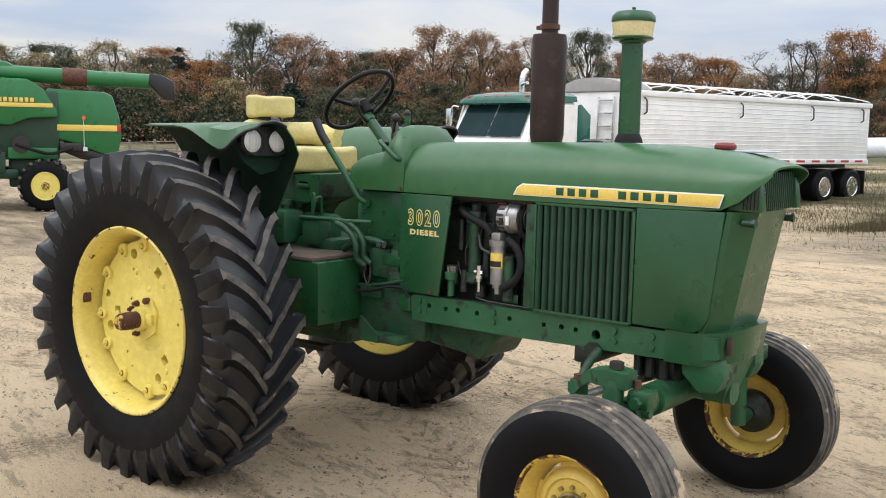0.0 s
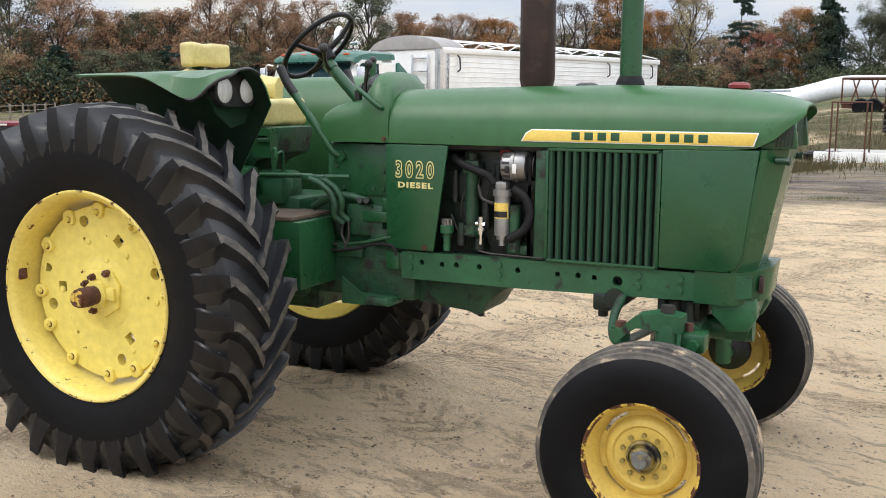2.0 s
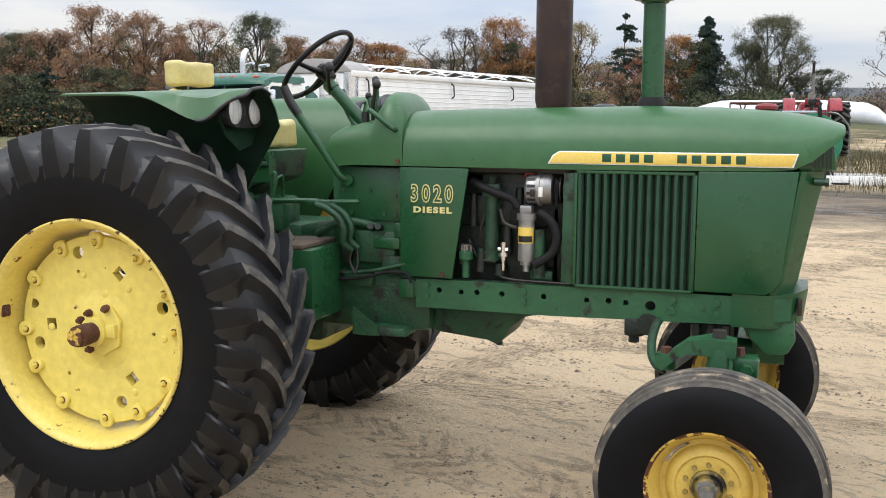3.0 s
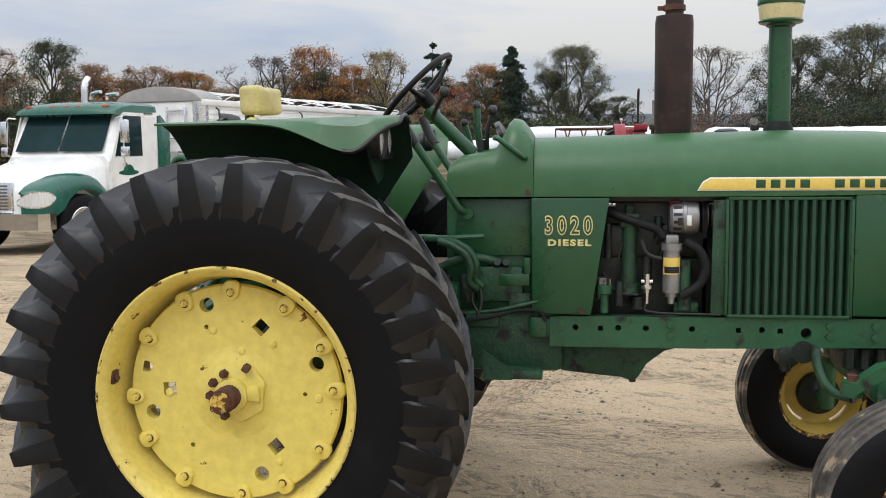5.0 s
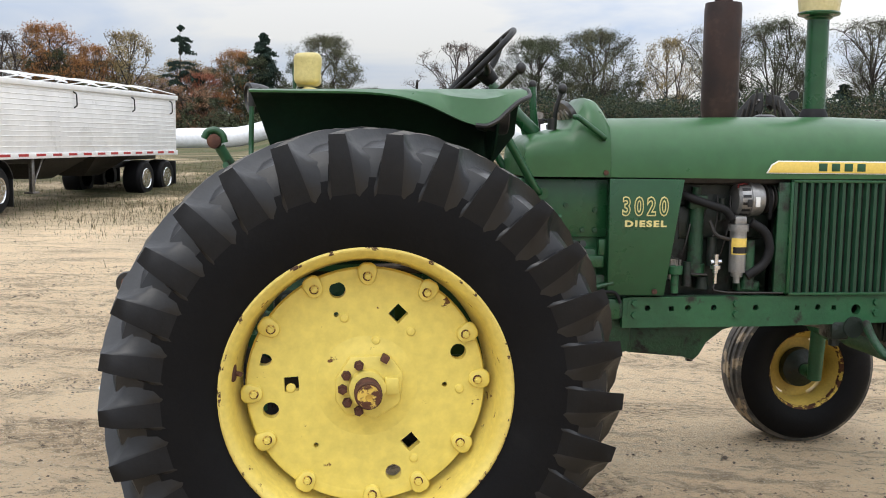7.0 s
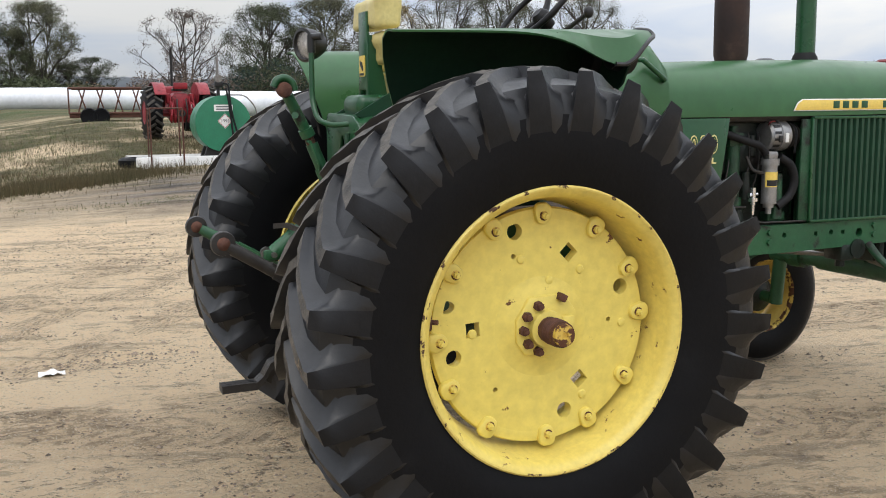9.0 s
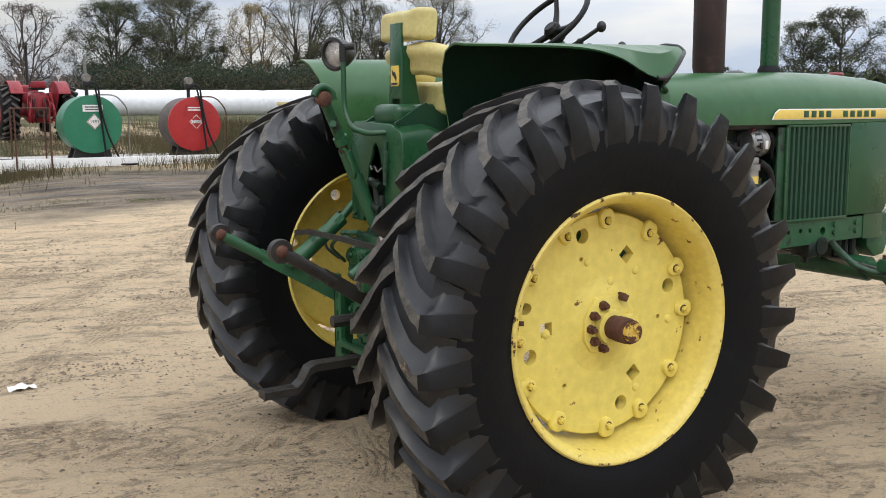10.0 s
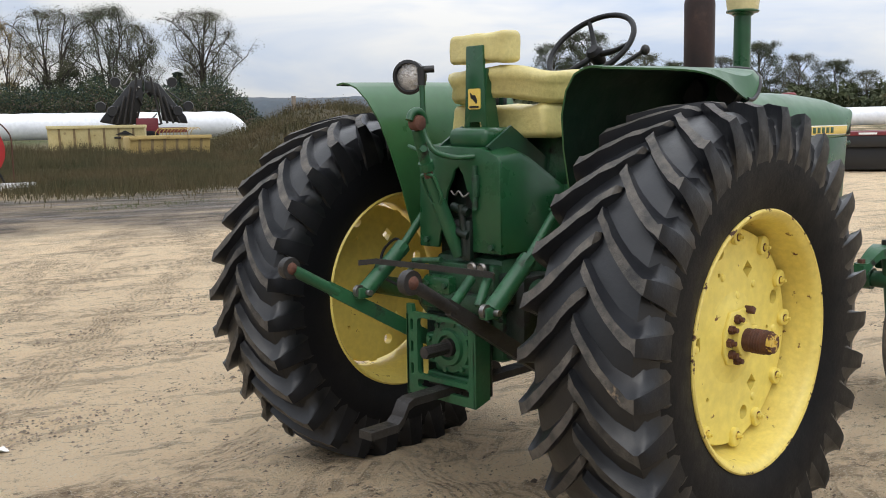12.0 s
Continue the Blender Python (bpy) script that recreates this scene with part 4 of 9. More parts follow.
# cowl and instrument housing
bm = bmesh.new()
loops = []
prof = [(0.650, 1.50), (0.655, 1.545), (0.70, 1.580), (0.78, 1.597), (0.845, 1.615), (0.895, 1.712), (0.915, 1.732), (0.945, 1.726), (0.975, 1.690), (0.998, 1.648)]
for y, k in ((-0.232, 0.0), (-0.228, 0.55), (-0.205, 0.86), (-0.16, 0.97), (-0.08, 1.0), (0.0, 1.0), (0.08, 1.0), (0.16, 0.97), (0.205, 0.86), (0.228, 0.55), (0.232, 0.0)):
    loops.append([(x, y, 1.49 + (z - 1.49) * (k if z < 1.60 else (0.5 * k + 0.5 * k ** 3) if k < 0.99 else 1)) for x, z in prof] + [(0.998, y, 1.414), (0.652, y, 1.414)])
rings(bm, loops)
cowl = part("cowl", bm, GREEN_LIGHTER, tractor, "green cowl round the instruments", smooth=50)
bm = bmesh.new()
m = pose(0.868, 0, 1.668, 0, -28, 0)
rings(bm, [[m @ Vector((x, 0.15 * math.cos(a), 0.062 * math.sin(a))) for a in [2 * math.pi * i / 28 for i in range(28)]] for x in (-0.014, 0.004)])
part("instrument_panel", bm, BLACK, cowl, "black instrument panel")
for y in (-0.07, 0.0, 0.07):
    bm = bmesh.new()
    rings(bm, [[m @ Vector((x, y + 0.026 * math.cos(a), 0.026 * math.sin(a))) for a in [2 * math.pi * i / 18 for i in range(18)]] for x in (-0.020, -0.012)])
    part("dial", bm, STEEL, cowl)
bm = bmesh.new()
pipe(bm, [(0.845, -0.228, 1.650), (0.855, -0.246, 1.650), (0.962, -0.246, 1.572), (0.968, -0.228, 1.567)], 0.011)
part("cowl_handle", bm, GREEN, cowl)
bm = bmesh.new()
bolt(bm, (0.978, -0.233, 1.432), (0, -1, 0), 0.011, 0.008)
part("cowl_bolt", bm, RUST, cowl)

# exhaust and intake
bm = bmesh.new()
lathe(bm, [(0.070, 1.655), (0.079, 1.70), (0.0795, 2.128), (0.076, 2.155), (0.038, 2.161), (0.036, 2.44)], (1.575, 0.11, 0), "z", 32)
exhaust = part("muffler", bm, MUFFLER, tractor, "dark brown rust-stained upright muffler")
bm = bmesh.new()
lathe(bm, [(0.038, 2.176), (0.046, 2.178), (0.046, 2.200), (0.038, 2.202)], (1.575, 0.11, 0), "z", 24)
box(bm, (1.505, 0.10, 2.180), (1.54, 0.12, 2.198), 0.003)
part("exhaust_clamp", bm, RUST, exhaust)
bm = bmesh.new()
lathe(bm, [(0.062, 1.672), (0.058, 1.690), (0.045, 1.715), (0.042, 1.72)], (2.005, 0.10, 0), "z", 24)
intake = part("intake_base", bm, HOSE, tractor, "rubber sleeve of the intake")
bm = bmesh.new()
lathe(bm, [(0.047, 1.70), (0.046, 2.095), (0.058, 2.102), (0.060, 2.110)], (2.005, 0.10, 0), "z", 28)
part("intake_pipe", bm, GREEN, intake, "green intake stack")
bm = bmesh.new()
lathe(bm, [(0.06, 2.107), (0.086, 2.114), (0.090, 2.122), (0.084, 2.128)], (2.005, 0.10, 0), "z", 32)
part("precleaner_base", bm, GREEN, intake)
bm = bmesh.new()
lathe(bm, [(0.083, 2.125), (0.090, 2.175), (0.090, 2.190)], (2.005, 0.10, 0), "z", 32)
part("precleaner_bowl", bm, BOWL_GLASS, intake, "yellowed clear plastic bowl")
bm = bmesh.new()
lathe(bm, [(0.093, 2.188), (0.095, 2.196), (0.093, 2.214), (0.076, 2.232), (0.02, 2.240), (0.008, 2.242), (0.008, 2.252)], (2.005, 0.10, 0), "z", 32)
part("precleaner_lid", bm, GREEN, intake)

# frame rails, engine and transmission
for sgn in (-1, 1):
    bm = bmesh.new()
    o = [(1.066, 0.805), (1.066, 0.925), (1.10, 0.930), (2.60, 0.936), (2.60, 0.850), (2.40, 0.822), (1.66, 0.806)]
    holes = [circle(x, 0.885, 0.0125, 10) for x in (1.17, 1.34, 1.45, 1.63, 1.90)]
    holes += [[(x - 0.010, 0.872), (x + 0.010, 0.872), (x + 0.010, 0.892), (x - 0.010, 0.892)] for x in (1.27, 1.81, 1.97)]
    holes += [circle(2.068, 0.875, 0.021, 16)]
    plate(bm, o, sgn * 0.200, sgn * 0.232, holes)
    rail = part("frame_rail", bm, GREEN_WORN, tractor, "oily green frame rail with bolts and holes")
    bm = bmesh.new()
    box(bm, (1.12, sgn * 0.16 - 0.01, 0.83), (2.25, sgn * 0.16 + 0.01, 0.93), 0.004)
    part("rail_web", bm, SHADED_OILY, rail)
    bm = bmesh.new()
    bolt(bm, (0, sgn * 0.231, 0), (0, sgn, 0), 0.015, 0.012)
    b0 = part("rail_bolt", bm, GREEN_WORN, rail, m=pose(1.115, 0, 0.905))
    for x, z in ((1.115, 0.858), (1.545, 0.902), (1.545, 0.858), (2.155, 0.905), (2.155, 0.862), (2.325, 0.905), (2.325, 0.862)):
        again(b0, pose(x, 0, z))
    bm = bmesh.new()
    plate(bm, rounded(1.085, 0.825, 1.155, 0.922, 0.02), sgn * 0.230, sgn * 0.234)
    part("rail_pad", bm, GREEN_WORN, rail)
bm = bmesh.new()
loops = []
for z in (0.815, 0.945):
    k = 0.0 if z < 0.9 else 0.015
    loops.append([(2.38, -0.236, z), (2.52, -0.240, z), (2.60 + k, -0.20, z + 0.01), (2.645 + k, -0.12, z + 0.02), (2.645 + k, 0.12, z + 0.02), (2.60 + k, 0.20, z + 0.01), (2.52, 0.240, z), (2.38, 0.236, z)])
rings(bm, loops)
bevelled(bm, bm.verts[:], 0.012)
front_casting = part("front_bolster", bm, GREEN, tractor, "green cast front support")
bm = bmesh.new()
box(bm, (2.622, -0.205, 0.868), (2.640, -0.175, 0.935), 0.004)
part("front_bracket", bm, MUFFLER, front_casting, "rusty front bracket")
for y0, y1 in ((-0.215, -0.12), (0.12, 0.215)):
    bm = bmesh.new()
    plate(bm, [(2.44, 0.83), (2.615, 0.85), (2.622, 0.77), (2.595, 0.715), (2.52, 0.705), (2.45, 0.77)], y0, y1, bevel=0.01)
    part("pivot_bracket", bm, GREEN_WORN, front_casting, "green wedge-shaped pivot bracket")
# engine block and its parts
bm = bmesh.new()
box(bm, (1.16, -0.13, 0.80), (1.76, 0.13, 1.36), 0.02)
box(bm, (1.22, -0.15, 1.16), (1.70, 0.15, 1.30), 0.02)
engine = part("engine_block", bm, SHADED_OILY, tractor, "oily engine block, blackened for the bay's shade")
bm = bmesh.new()
o = [(1.10, 0.80), (1.10, 0.695), (1.12, 0.685), (1.36, 0.662), (1.405, 0.645), (1.43, 0.668), (1.46, 0.72), (1.53, 0.775), (1.62, 0.80)]
plate(bm, o, -0.15, 0.15, bevel=0.02)
part("oil_pan", bm, GREEN_CAST, engine)
bm = bmesh.new()
bolt(bm, (1.405, -0.10, 0.652), (0, 0, -1), 0.016, 0.016)
part("drain_plug", bm, DARK_STEEL, engine)
bm = bmesh.new()
rod(bm, (1.385, -0.165, 1.01), (1.385, -0.165, 1.30), 0.032, 0.030, 16)
rod(bm, (1.385, -0.165, 1.02), (1.385, -0.165, 1.06), 0.042, seg=16)
box(bm, (1.345, -0.195, 1.285), (1.425, -0.135, 1.345), 0.01)
rod(bm, (1.385, -0.165, 1.34), (1.385, -0.165, 1.375), 0.02, seg=12)
part("oil_filler", bm, GREEN_CAST, engine)
bm = bmesh.new()
pipe(bm, [(1.30, -0.17, 1.355), (1.34, -0.20, 1.335), (1.41, -0.215, 1.31), (1.49, -0.225, 1.285), (1.515, -0.225, 1.25)], 0.017)
part("upper_hose", bm, HOSE, engine)
bm = bmesh.new()
pipe(bm, [(1.60, -0.215, 1.235), (1.66, -0.225, 1.20), (1.685, -0.225, 1.13), (1.66, -0.225, 1.06), (1.585, -0.225, 1.015)], 0.019)
part("lower_hose", bm, HOSE, engine)
bm = bmesh.new()
lathe(bm, [(0.020, -0.062), (0.056, -0.060), (0.066, -0.050), (0.068, -0.010), (0.072, -0.008), (0.072, 0.004), (0.068, 0.006), (0.068, 0.040), (0.060, 0.052), (0.02, 0.054)], (1.600, -0.175, 1.328), "x", 36)
alt = part("alternator", bm, ALTERNATOR, engine, "dull aluminium alternator with dark vents")
bm = bmesh.new()
box(bm, (-0.048, -0.0055, 0.062), (-0.014, 0.0055, 0.0695), 0)
vent = part("alternator_vent", bm, BLACK, alt, m=Matrix.Translation((1.600, -0.175, 1.328)))
for k in range(1, 14):
    again(vent, Matrix.Translation((1.600, -0.175, 1.328)) @ Matrix.Rotation(2 * math.pi * k / 14, 4, "X"))
for k, x in ((1, 1.612), (0, 1.578)):
    bm = bmesh.new()
    box(bm, (x - 0.009, -0.2495, 1.300), (x + 0.009, -0.243, 1.330 + 0.01 * k), 0.001)
    part("alternator_plate", bm, WHITE if k else BLACK, alt)
bm = bmesh.new()
pipe(bm, [(1.545, -0.20, 1.372), (1.535, -0.22, 1.388), (1.56, -0.22, 1.394), (1.585, -0.20, 1.388)], 0.003, 6)
part("alternator_wire", bm, MAROON_CAP, alt)
for k in range(3):
    bm = bmesh.new()
    lathe(bm, [(0.030, 1.664 + 0.017 * k), (0.062 - 0.004 * k, 1.667 + 0.017 * k), (0.062 - 0.004 * k, 1.672 + 0.017 * k), (0.030, 1.677 + 0.017 * k)], (0, -0.170, 1.328), "x", 28)
    part("pulley", bm, DARK_STEEL, engine)
bm = bmesh.new()
rings(bm, [[(x, -0.170 - 0.064 * math.cos(q), 1.328 + 0.064 * math.sin(q)) if q is not None else (x, -0.225, z) for q, z in ((1.5, 0), (0.9, 0), (0.4, 0), (0.0, 0), (None, 1.25), (None, 1.10), (None, 0.95))] for x in (1.668, 1.682)], closed=False)
bmesh.ops.solidify(bm, geom=bm.faces[:], thickness=0.006)
part("fan_belt", bm, HOSE, engine, "black fan belt")
bm = bmesh.new()
rod(bm, (1.548, -0.215, 1.03), (1.548, -0.215, 1.20), 0.034, seg=24)
rod(bm, (1.548, -0.215, 1.012), (1.548, -0.215, 1.03), 0.024, seg=20)
rod(bm, (1.548, -0.215, 1.20), (1.548, -0.215, 1.228), 0.041, seg=20)
box(bm, (1.522, -0.24, 1.226), (1.574, -0.19, 1.262), 0.008)
rod(bm, (1.548, -0.215, 0.985), (1.548, -0.215, 1.012), 0.014, seg=10)
filt = part("fuel_filter", bm, ALTERNATOR, engine, "silver fuel filter canister")
bm = bmesh.new()
rings(bm, [[(1.548 + 0.0348 * math.sin(a), -0.215 - 0.0348 * math.cos(a), z) for a in [radians(-70 + 14 * i) for i in range(11)]] for z in (1.105, 1.172)], closed=False)
part("filter_label", bm, DECAL_YELLOW, filt, "yellow and black warning label")
bm = bmesh.new()
rings(bm, [[(1.548 + 0.0354 * math.sin(a), -0.215 - 0.0354 * math.cos(a), z) for a in [radians(-55 + 14 * i) for i in range(9)]] for z in (1.110, 1.136)], closed=False)
part("label_bar", bm, BLACK, filt)
bm = bmesh.new()
rod(bm, (1.452, -0.225, 1.03), (1.452, -0.225, 1.105), 0.013, seg=12)
rod(bm, (1.452, -0.225, 1.045), (1.452, -0.225, 1.06), 0.022, seg=12)
rod(bm, (1.452, -0.225, 0.985), (1.452, -0.225, 1.03), 0.009, seg=10)
rod(bm, (1.43, -0.225, 1.075), (1.475, -0.225, 1.075), 0.009, seg=8)
part("hand_pump", bm, CHROME, engine, "bright primer pump")
bm = bmesh.new()
pipe(bm, [(1.452, -0.228, 0.99), (1.440, -0.232, 0.958), (1.50, -0.234, 0.948), (1.74, -0.234, 0.945)], 0.0045, 8)
pipe(bm, [(1.28, -0.16, 1.10), (1.33, -0.19, 1.02), (1.42, -0.22, 1.02)], 0.005, 8)
pipe(bm, [(1.43, -0.20, 1.24), (1.45, -0.215, 1.18), (1.51, -0.22, 1.165)], 0.008, 8)
part("fuel_line", bm, DARK_STEEL, engine)
bm = bmesh.new()
rod(bm, (1.275, -0.19, 1.0), (1.275, -0.19, 1.06), 0.025, seg=16)
rod(bm, (1.275, -0.19, 1.06), (1.275, -0.19, 1.085), 0.030, seg=16)
part("fuel_bowl", bm, STEEL, engine)
bm = bmesh.new()
lathe(bm, [(0.016, 0.945), (0.016, 1.02), (0.030, 1.024), (0.031, 1.055), (0.026, 1.058)], (1.285, -0.215, 0), "z", 20)
bowl = part("primer_cup", bm, GREEN_WORN, engine)
for k in range(4):
    bm = bmesh.new()
    rod(bm, (1.285 + 0.021 * math.cos(1.57 * k), -0.215 + 0.021 * math.sin(1.57 * k), 1.055), (1.285 + 0.021 * math.cos(1.57 * k), -0.215 + 0.021 * math.sin(1.57 * k), 1.082), 0.005, seg=6)
    part("cup_bail", bm, STEEL, bowl)
bm = bmesh.new()
plate(bm, [(1.700, 0.945), (1.705, 1.40), (1.755, 1.40), (1.755, 0.945)], -0.236, -0.222, bevel=0.004)
plate(bm, [(-0.222, 0.945), (-0.222, 1.40), (0.20, 1.40), (0.20, 0.945)], 1.738, 1.750, axis="x")
part("fan_shroud", bm, GREEN_CAST, engine)
# black sheet that puts the engine bay's shade into its colour
bm = bmesh.new()
plate(bm, [(1.315, 0.95), (1.33, 1.40), (1.70, 1.40), (1.70, 0.95)], -0.128, -0.120)
part("engine_side", bm, SHADED_OILY, engine)
bm = bmesh.new()
rod(bm, (1.60, -0.20, 0.96), (1.60, -0.20, 1.16), 0.028, 0.026, 14)
box(bm, (1.56, -0.20, 0.945), (1.66, -0.14, 0.99), 0.01)
part("pump_body", bm, GREEN_CAST, engine)
for x, y, z, r, h in ((1.345, -0.19, 0.97, 0.020, 0.10), (1.30, -0.16, 1.16, 0.016, 0.14), (1.455, -0.17, 1.05, 0.022, 0.12), (1.50, -0.15, 1.24, 0.018, 0.09), (1.42, -0.16, 0.955, 0.03, 0.05)):
    bm = bmesh.new()
    rod(bm, (x, y, z), (x, y, z + h), r, r * 0.85, 12)
    part("pump_fitting", bm, SHADED_OILY, engine)
for k in range(4):
    bm = bmesh.new()
    x = 1.33 + 0.055 * k
    pipe(bm, [(x, -0.165, 1.09), (x + 0.01, -0.185, 1.16), (x + 0.035, -0.17, 1.25), (x + 0.04, -0.15, 1.34)], 0.0035, 6)
    part("injector_line", bm, DARK_STEEL, engine)
bm = bmesh.new()
box(bm, (1.02, -0.205, 1.385), (2.56, 0.205, 1.56), 0.03)
part("fuel_tank", bm, DARK_STEEL, tractor, "dark fuel tank under the hood")
bm = bmesh.new()
plate(bm, [(0.996, 0.942), (0.992, 1.409), (1.302, 1.409), (1.232, 0.938)], 0.234, 0.246, bevel=0.004)
part("left_shield", bm, GREEN, tractor)
# model plate panel beside the engine
bm = bmesh.new()
plate(bm, [(0.996, 0.942), (0.992, 1.409), (1.302, 1.409), (1.232, 0.938)], -0.246, -0.234, bevel=0.004)
panel = part("model_panel", bm, GREEN, tractor, "green side shield with the model number")
for k, digit in enumerate("3020"):
    x = 1.140 + 0.0515 * (k - 1.5)
    writing("model_digit", digit, 0.099, pose(x, -0.2485, 1.296, 90, 0, 0), LETTER_YELLOW, panel, wide=0.72, outline=0.0054)
    writing("digit_core", digit, 0.099, pose(x, -0.2495, 1.296, 90, 0, 0), GREEN, panel, wide=0.72, outline=-0.0002)
writing("fuel_word", "DIESEL", 0.034, pose(1.143, -0.2485, 1.229, 90, 0, 0), LETTER_YELLOW, panel, wide=1.42, outline=0.0016, space=1.25)
bm = bmesh.new()
bolt(bm, (1.19, -0.246, 0.955), (0, -1, 0), 0.012, 0.009)
part("panel_bolt", bm, RUST, panel)

# clutch housing, transmission and differential
bm = bmesh.new()
box(bm, (0.64, -0.17, 0.93), (1.04, 0.17, 1.405), 0.012)
body = part("clutch_housing", bm, GREEN_WORN, tractor, "green clutch housing with bolts and stains")
bm = bmesh.new()
plate(bm, [(0.665, 1.17), (0.69, 1.405), (1.0, 1.405), (1.0, 1.17)], -0.186, -0.168, bevel=0.004)
part("cowl_side", bm, GREEN, body)
bm = bmesh.new()
box(bm, (0.55, -0.20, 0.69), (1.12, 0.20, 0.95), 0.03)
box(bm, (0.98, -0.23, 0.84), (1.07, 0.23, 0.92), 0.01)
box(bm, (0.76, -0.215, 0.98), (0.96, -0.16, 1.13), 0.02)
part("gearbox", bm, GREEN_CAST, body)
bm = bmesh.new()
box(bm, (-0.32, -0.19, 0.60), (0.60, 0.19, 1.02), 0.04)
box(bm, (0.10, -0.24, 0.66), (0.55, 0.24, 0.93), 0.04)
part("differential_housing", bm, GREEN_CAST, body)
bm = bmesh.new()
o = [(0.80, 0.68), (1.04, 0.68), (1.03, 0.715), (0.81, 0.715)]
plate(bm, o, -0.30, -0.16, bevel=0.004)
plate(bm, [(0.80, 0.68), (0.92, 0.68), (0.92, 0.72), (0.80, 0.80)], -0.315, -0.30)
part("step_plate", bm, GREEN_CAST, body, "bent perforated step")
for pts, r in (([(0.58, -0.20, 1.10), (0.66, -0.215, 1.145), (0.74, -0.21, 1.165), (0.80, -0.20, 1.16), (0.86, -0.19, 1.14)], 0.019),
               ([(0.62, -0.262, 1.248), (0.68, -0.262, 1.236), (0.745, -0.262, 1.20), (0.775, -0.26, 1.14), (0.755, -0.25, 1.085), (0.79, -0.23, 1.05)], 0.015),
               ([(0.62, -0.300, 1.240), (0.67, -0.300, 1.228), (0.730, -0.300, 1.19), (0.757, -0.295, 1.13), (0.738, -0.285, 1.075), (0.77, -0.25, 1.04)], 0.015),
               ([(0.60, -0.23, 0.98), (0.70, -0.22, 0.93), (0.86, -0.235, 0.95), (1.02, -0.24, 0.99)], 0.009)):
    bm = bmesh.new()
    pipe(bm, pts, r)
    part("linkage_rod", bm, GREEN_CAST, body)
for x, z in ((0.70, 1.30), (0.74, 1.20), (0.83, 1.30), (0.90, 1.20), (0.95, 1.20), (0.95, 1.28), (0.72, 1.05), (0.90, 1.12)):
    bm = bmesh.new()
    bolt(bm, (x, -0.185 if z > 1.15 else -0.214, z), (0, -1, 0), 0.011, 0.008)
    part("housing_bolt", bm, GREEN_CAST, body)
for lo, hi, mat in (((0.72, -0.232, 0.88), (0.86, -0.20, 0.945), GREEN_CAST), ((0.985, -0.238, 0.84), (1.055, -0.20, 0.925), GREEN), ((0.90, -0.225, 0.94), (0.99, -0.20, 1.02), GREEN_CAST), ((0.70, -0.22, 0.98), (0.75, -0.19, 1.10), SHADED_OILY)):
    bm = bmesh.new()
    box(bm, lo, hi, 0.008)
    part("valve_casting", bm, mat, body)
for k in range(2):
    bm = bmesh.new()
    rod(bm, (0.845 + 0.035 * k, -0.19, 1.135), (0.855 + 0.035 * k, -0.245, 1.15), 0.017, 0.014, 12)
    part("hose_end", bm, SHADED_OILY, body)
bm = bmesh.new()
pipe(bm, [(0.62, -0.235, 0.925), (0.72, -0.24, 0.905), (0.84, -0.245, 0.925), (0.94, -0.245, 0.955), (1.03, -0.25, 0.955), (1.05, -0.25, 0.91)], 0.007, 8)
part("brake_line", bm, HOSE, body)
bm = bmesh.new()
pipe(bm, [(0.76, -0.22, 1.05), (0.745, -0.23, 0.99), (0.775, -0.235, 0.94)], 0.006, 6)
pipe(bm, [(0.78, -0.22, 1.05), (0.79, -0.23, 0.98), (0.77, -0.235, 0.92)], 0.006, 6)
part("hydraulic_line", bm, DARK_STEEL, body)
bm = bmesh.new()
rod(bm, (0.60, -0.255, 1.245), (0.80, -0.235, 1.255), 0.011, seg=8)
box(bm, (0.56, -0.275, 1.235), (0.68, -0.235, 1.258), 0.006)
part("foot_pedal", bm, GREEN_WORN, body)
bm = bmesh.new()
box(bm, (0.86, -0.225, 1.05), (0.985, -0.20, 1.10), 0.006)
box(bm, (0.96, -0.225, 1.10), (0.99, -0.20, 1.165), 0.005)
part("bracket", bm, GREEN, body)

# right-hand toolbox with foot mat, seat support
for sgn in (-1, 1):
    bm = bmesh.new()
    box(bm, (0.12, min(sgn * 0.50, sgn * 0.20), 0.76), (0.70, max(sgn * 0.50, sgn * 0.20), 1.065), 0.006)
    toolbox = part("toolbox", bm, GREEN, tractor, "green metal box under the foot platform")
    bm = bmesh.new()
    box(bm, (0.05, min(sgn * 0.50, sgn * 0.17), 1.066), (0.655, max(sgn * 0.50, sgn * 0.17), 1.086), 0.005)
    part("platform_mat", bm, PLATE_BROWN, toolbox, "muddy brown platform mat")
    bm = bmesh.new()
    pipe(bm, [(0.73, sgn * 0.18, 1.345), (0.70, sgn * 0.215, 1.36), (0.60, sgn * 0.25, 1.52), (0.50, sgn * 0.285, 1.67), (0.47, sgn * 0.295, 1.74)], 0.017)
    grab = part("grab_rail", bm, GREEN, tractor, "bent green grab rail beside the cowl")
    bm = bmesh.new()
    pipe(bm, [(0.53, sgn * 0.275, 1.63), (0.50, sgn * 0.286, 1.675), (0.468, sgn * 0.296, 1.75)], 0.021)
    part("grip", bm, BLACK, grab)
    bm = bmesh.new()
    rod(bm, (0.73, sgn * 0.165, 1.345), (0.73, sgn * 0.205, 1.345), 0.024, seg=16)
    part("rail_foot", bm, GREEN, grab)
bm = bmesh.new()
box(bm, (0.12, -0.20, 1.02), (0.50, 0.20, 1.14), 0.02)
box(bm, (0.20, -0.16, 1.12), (0.42, -0.04, 1.26), 0.03)
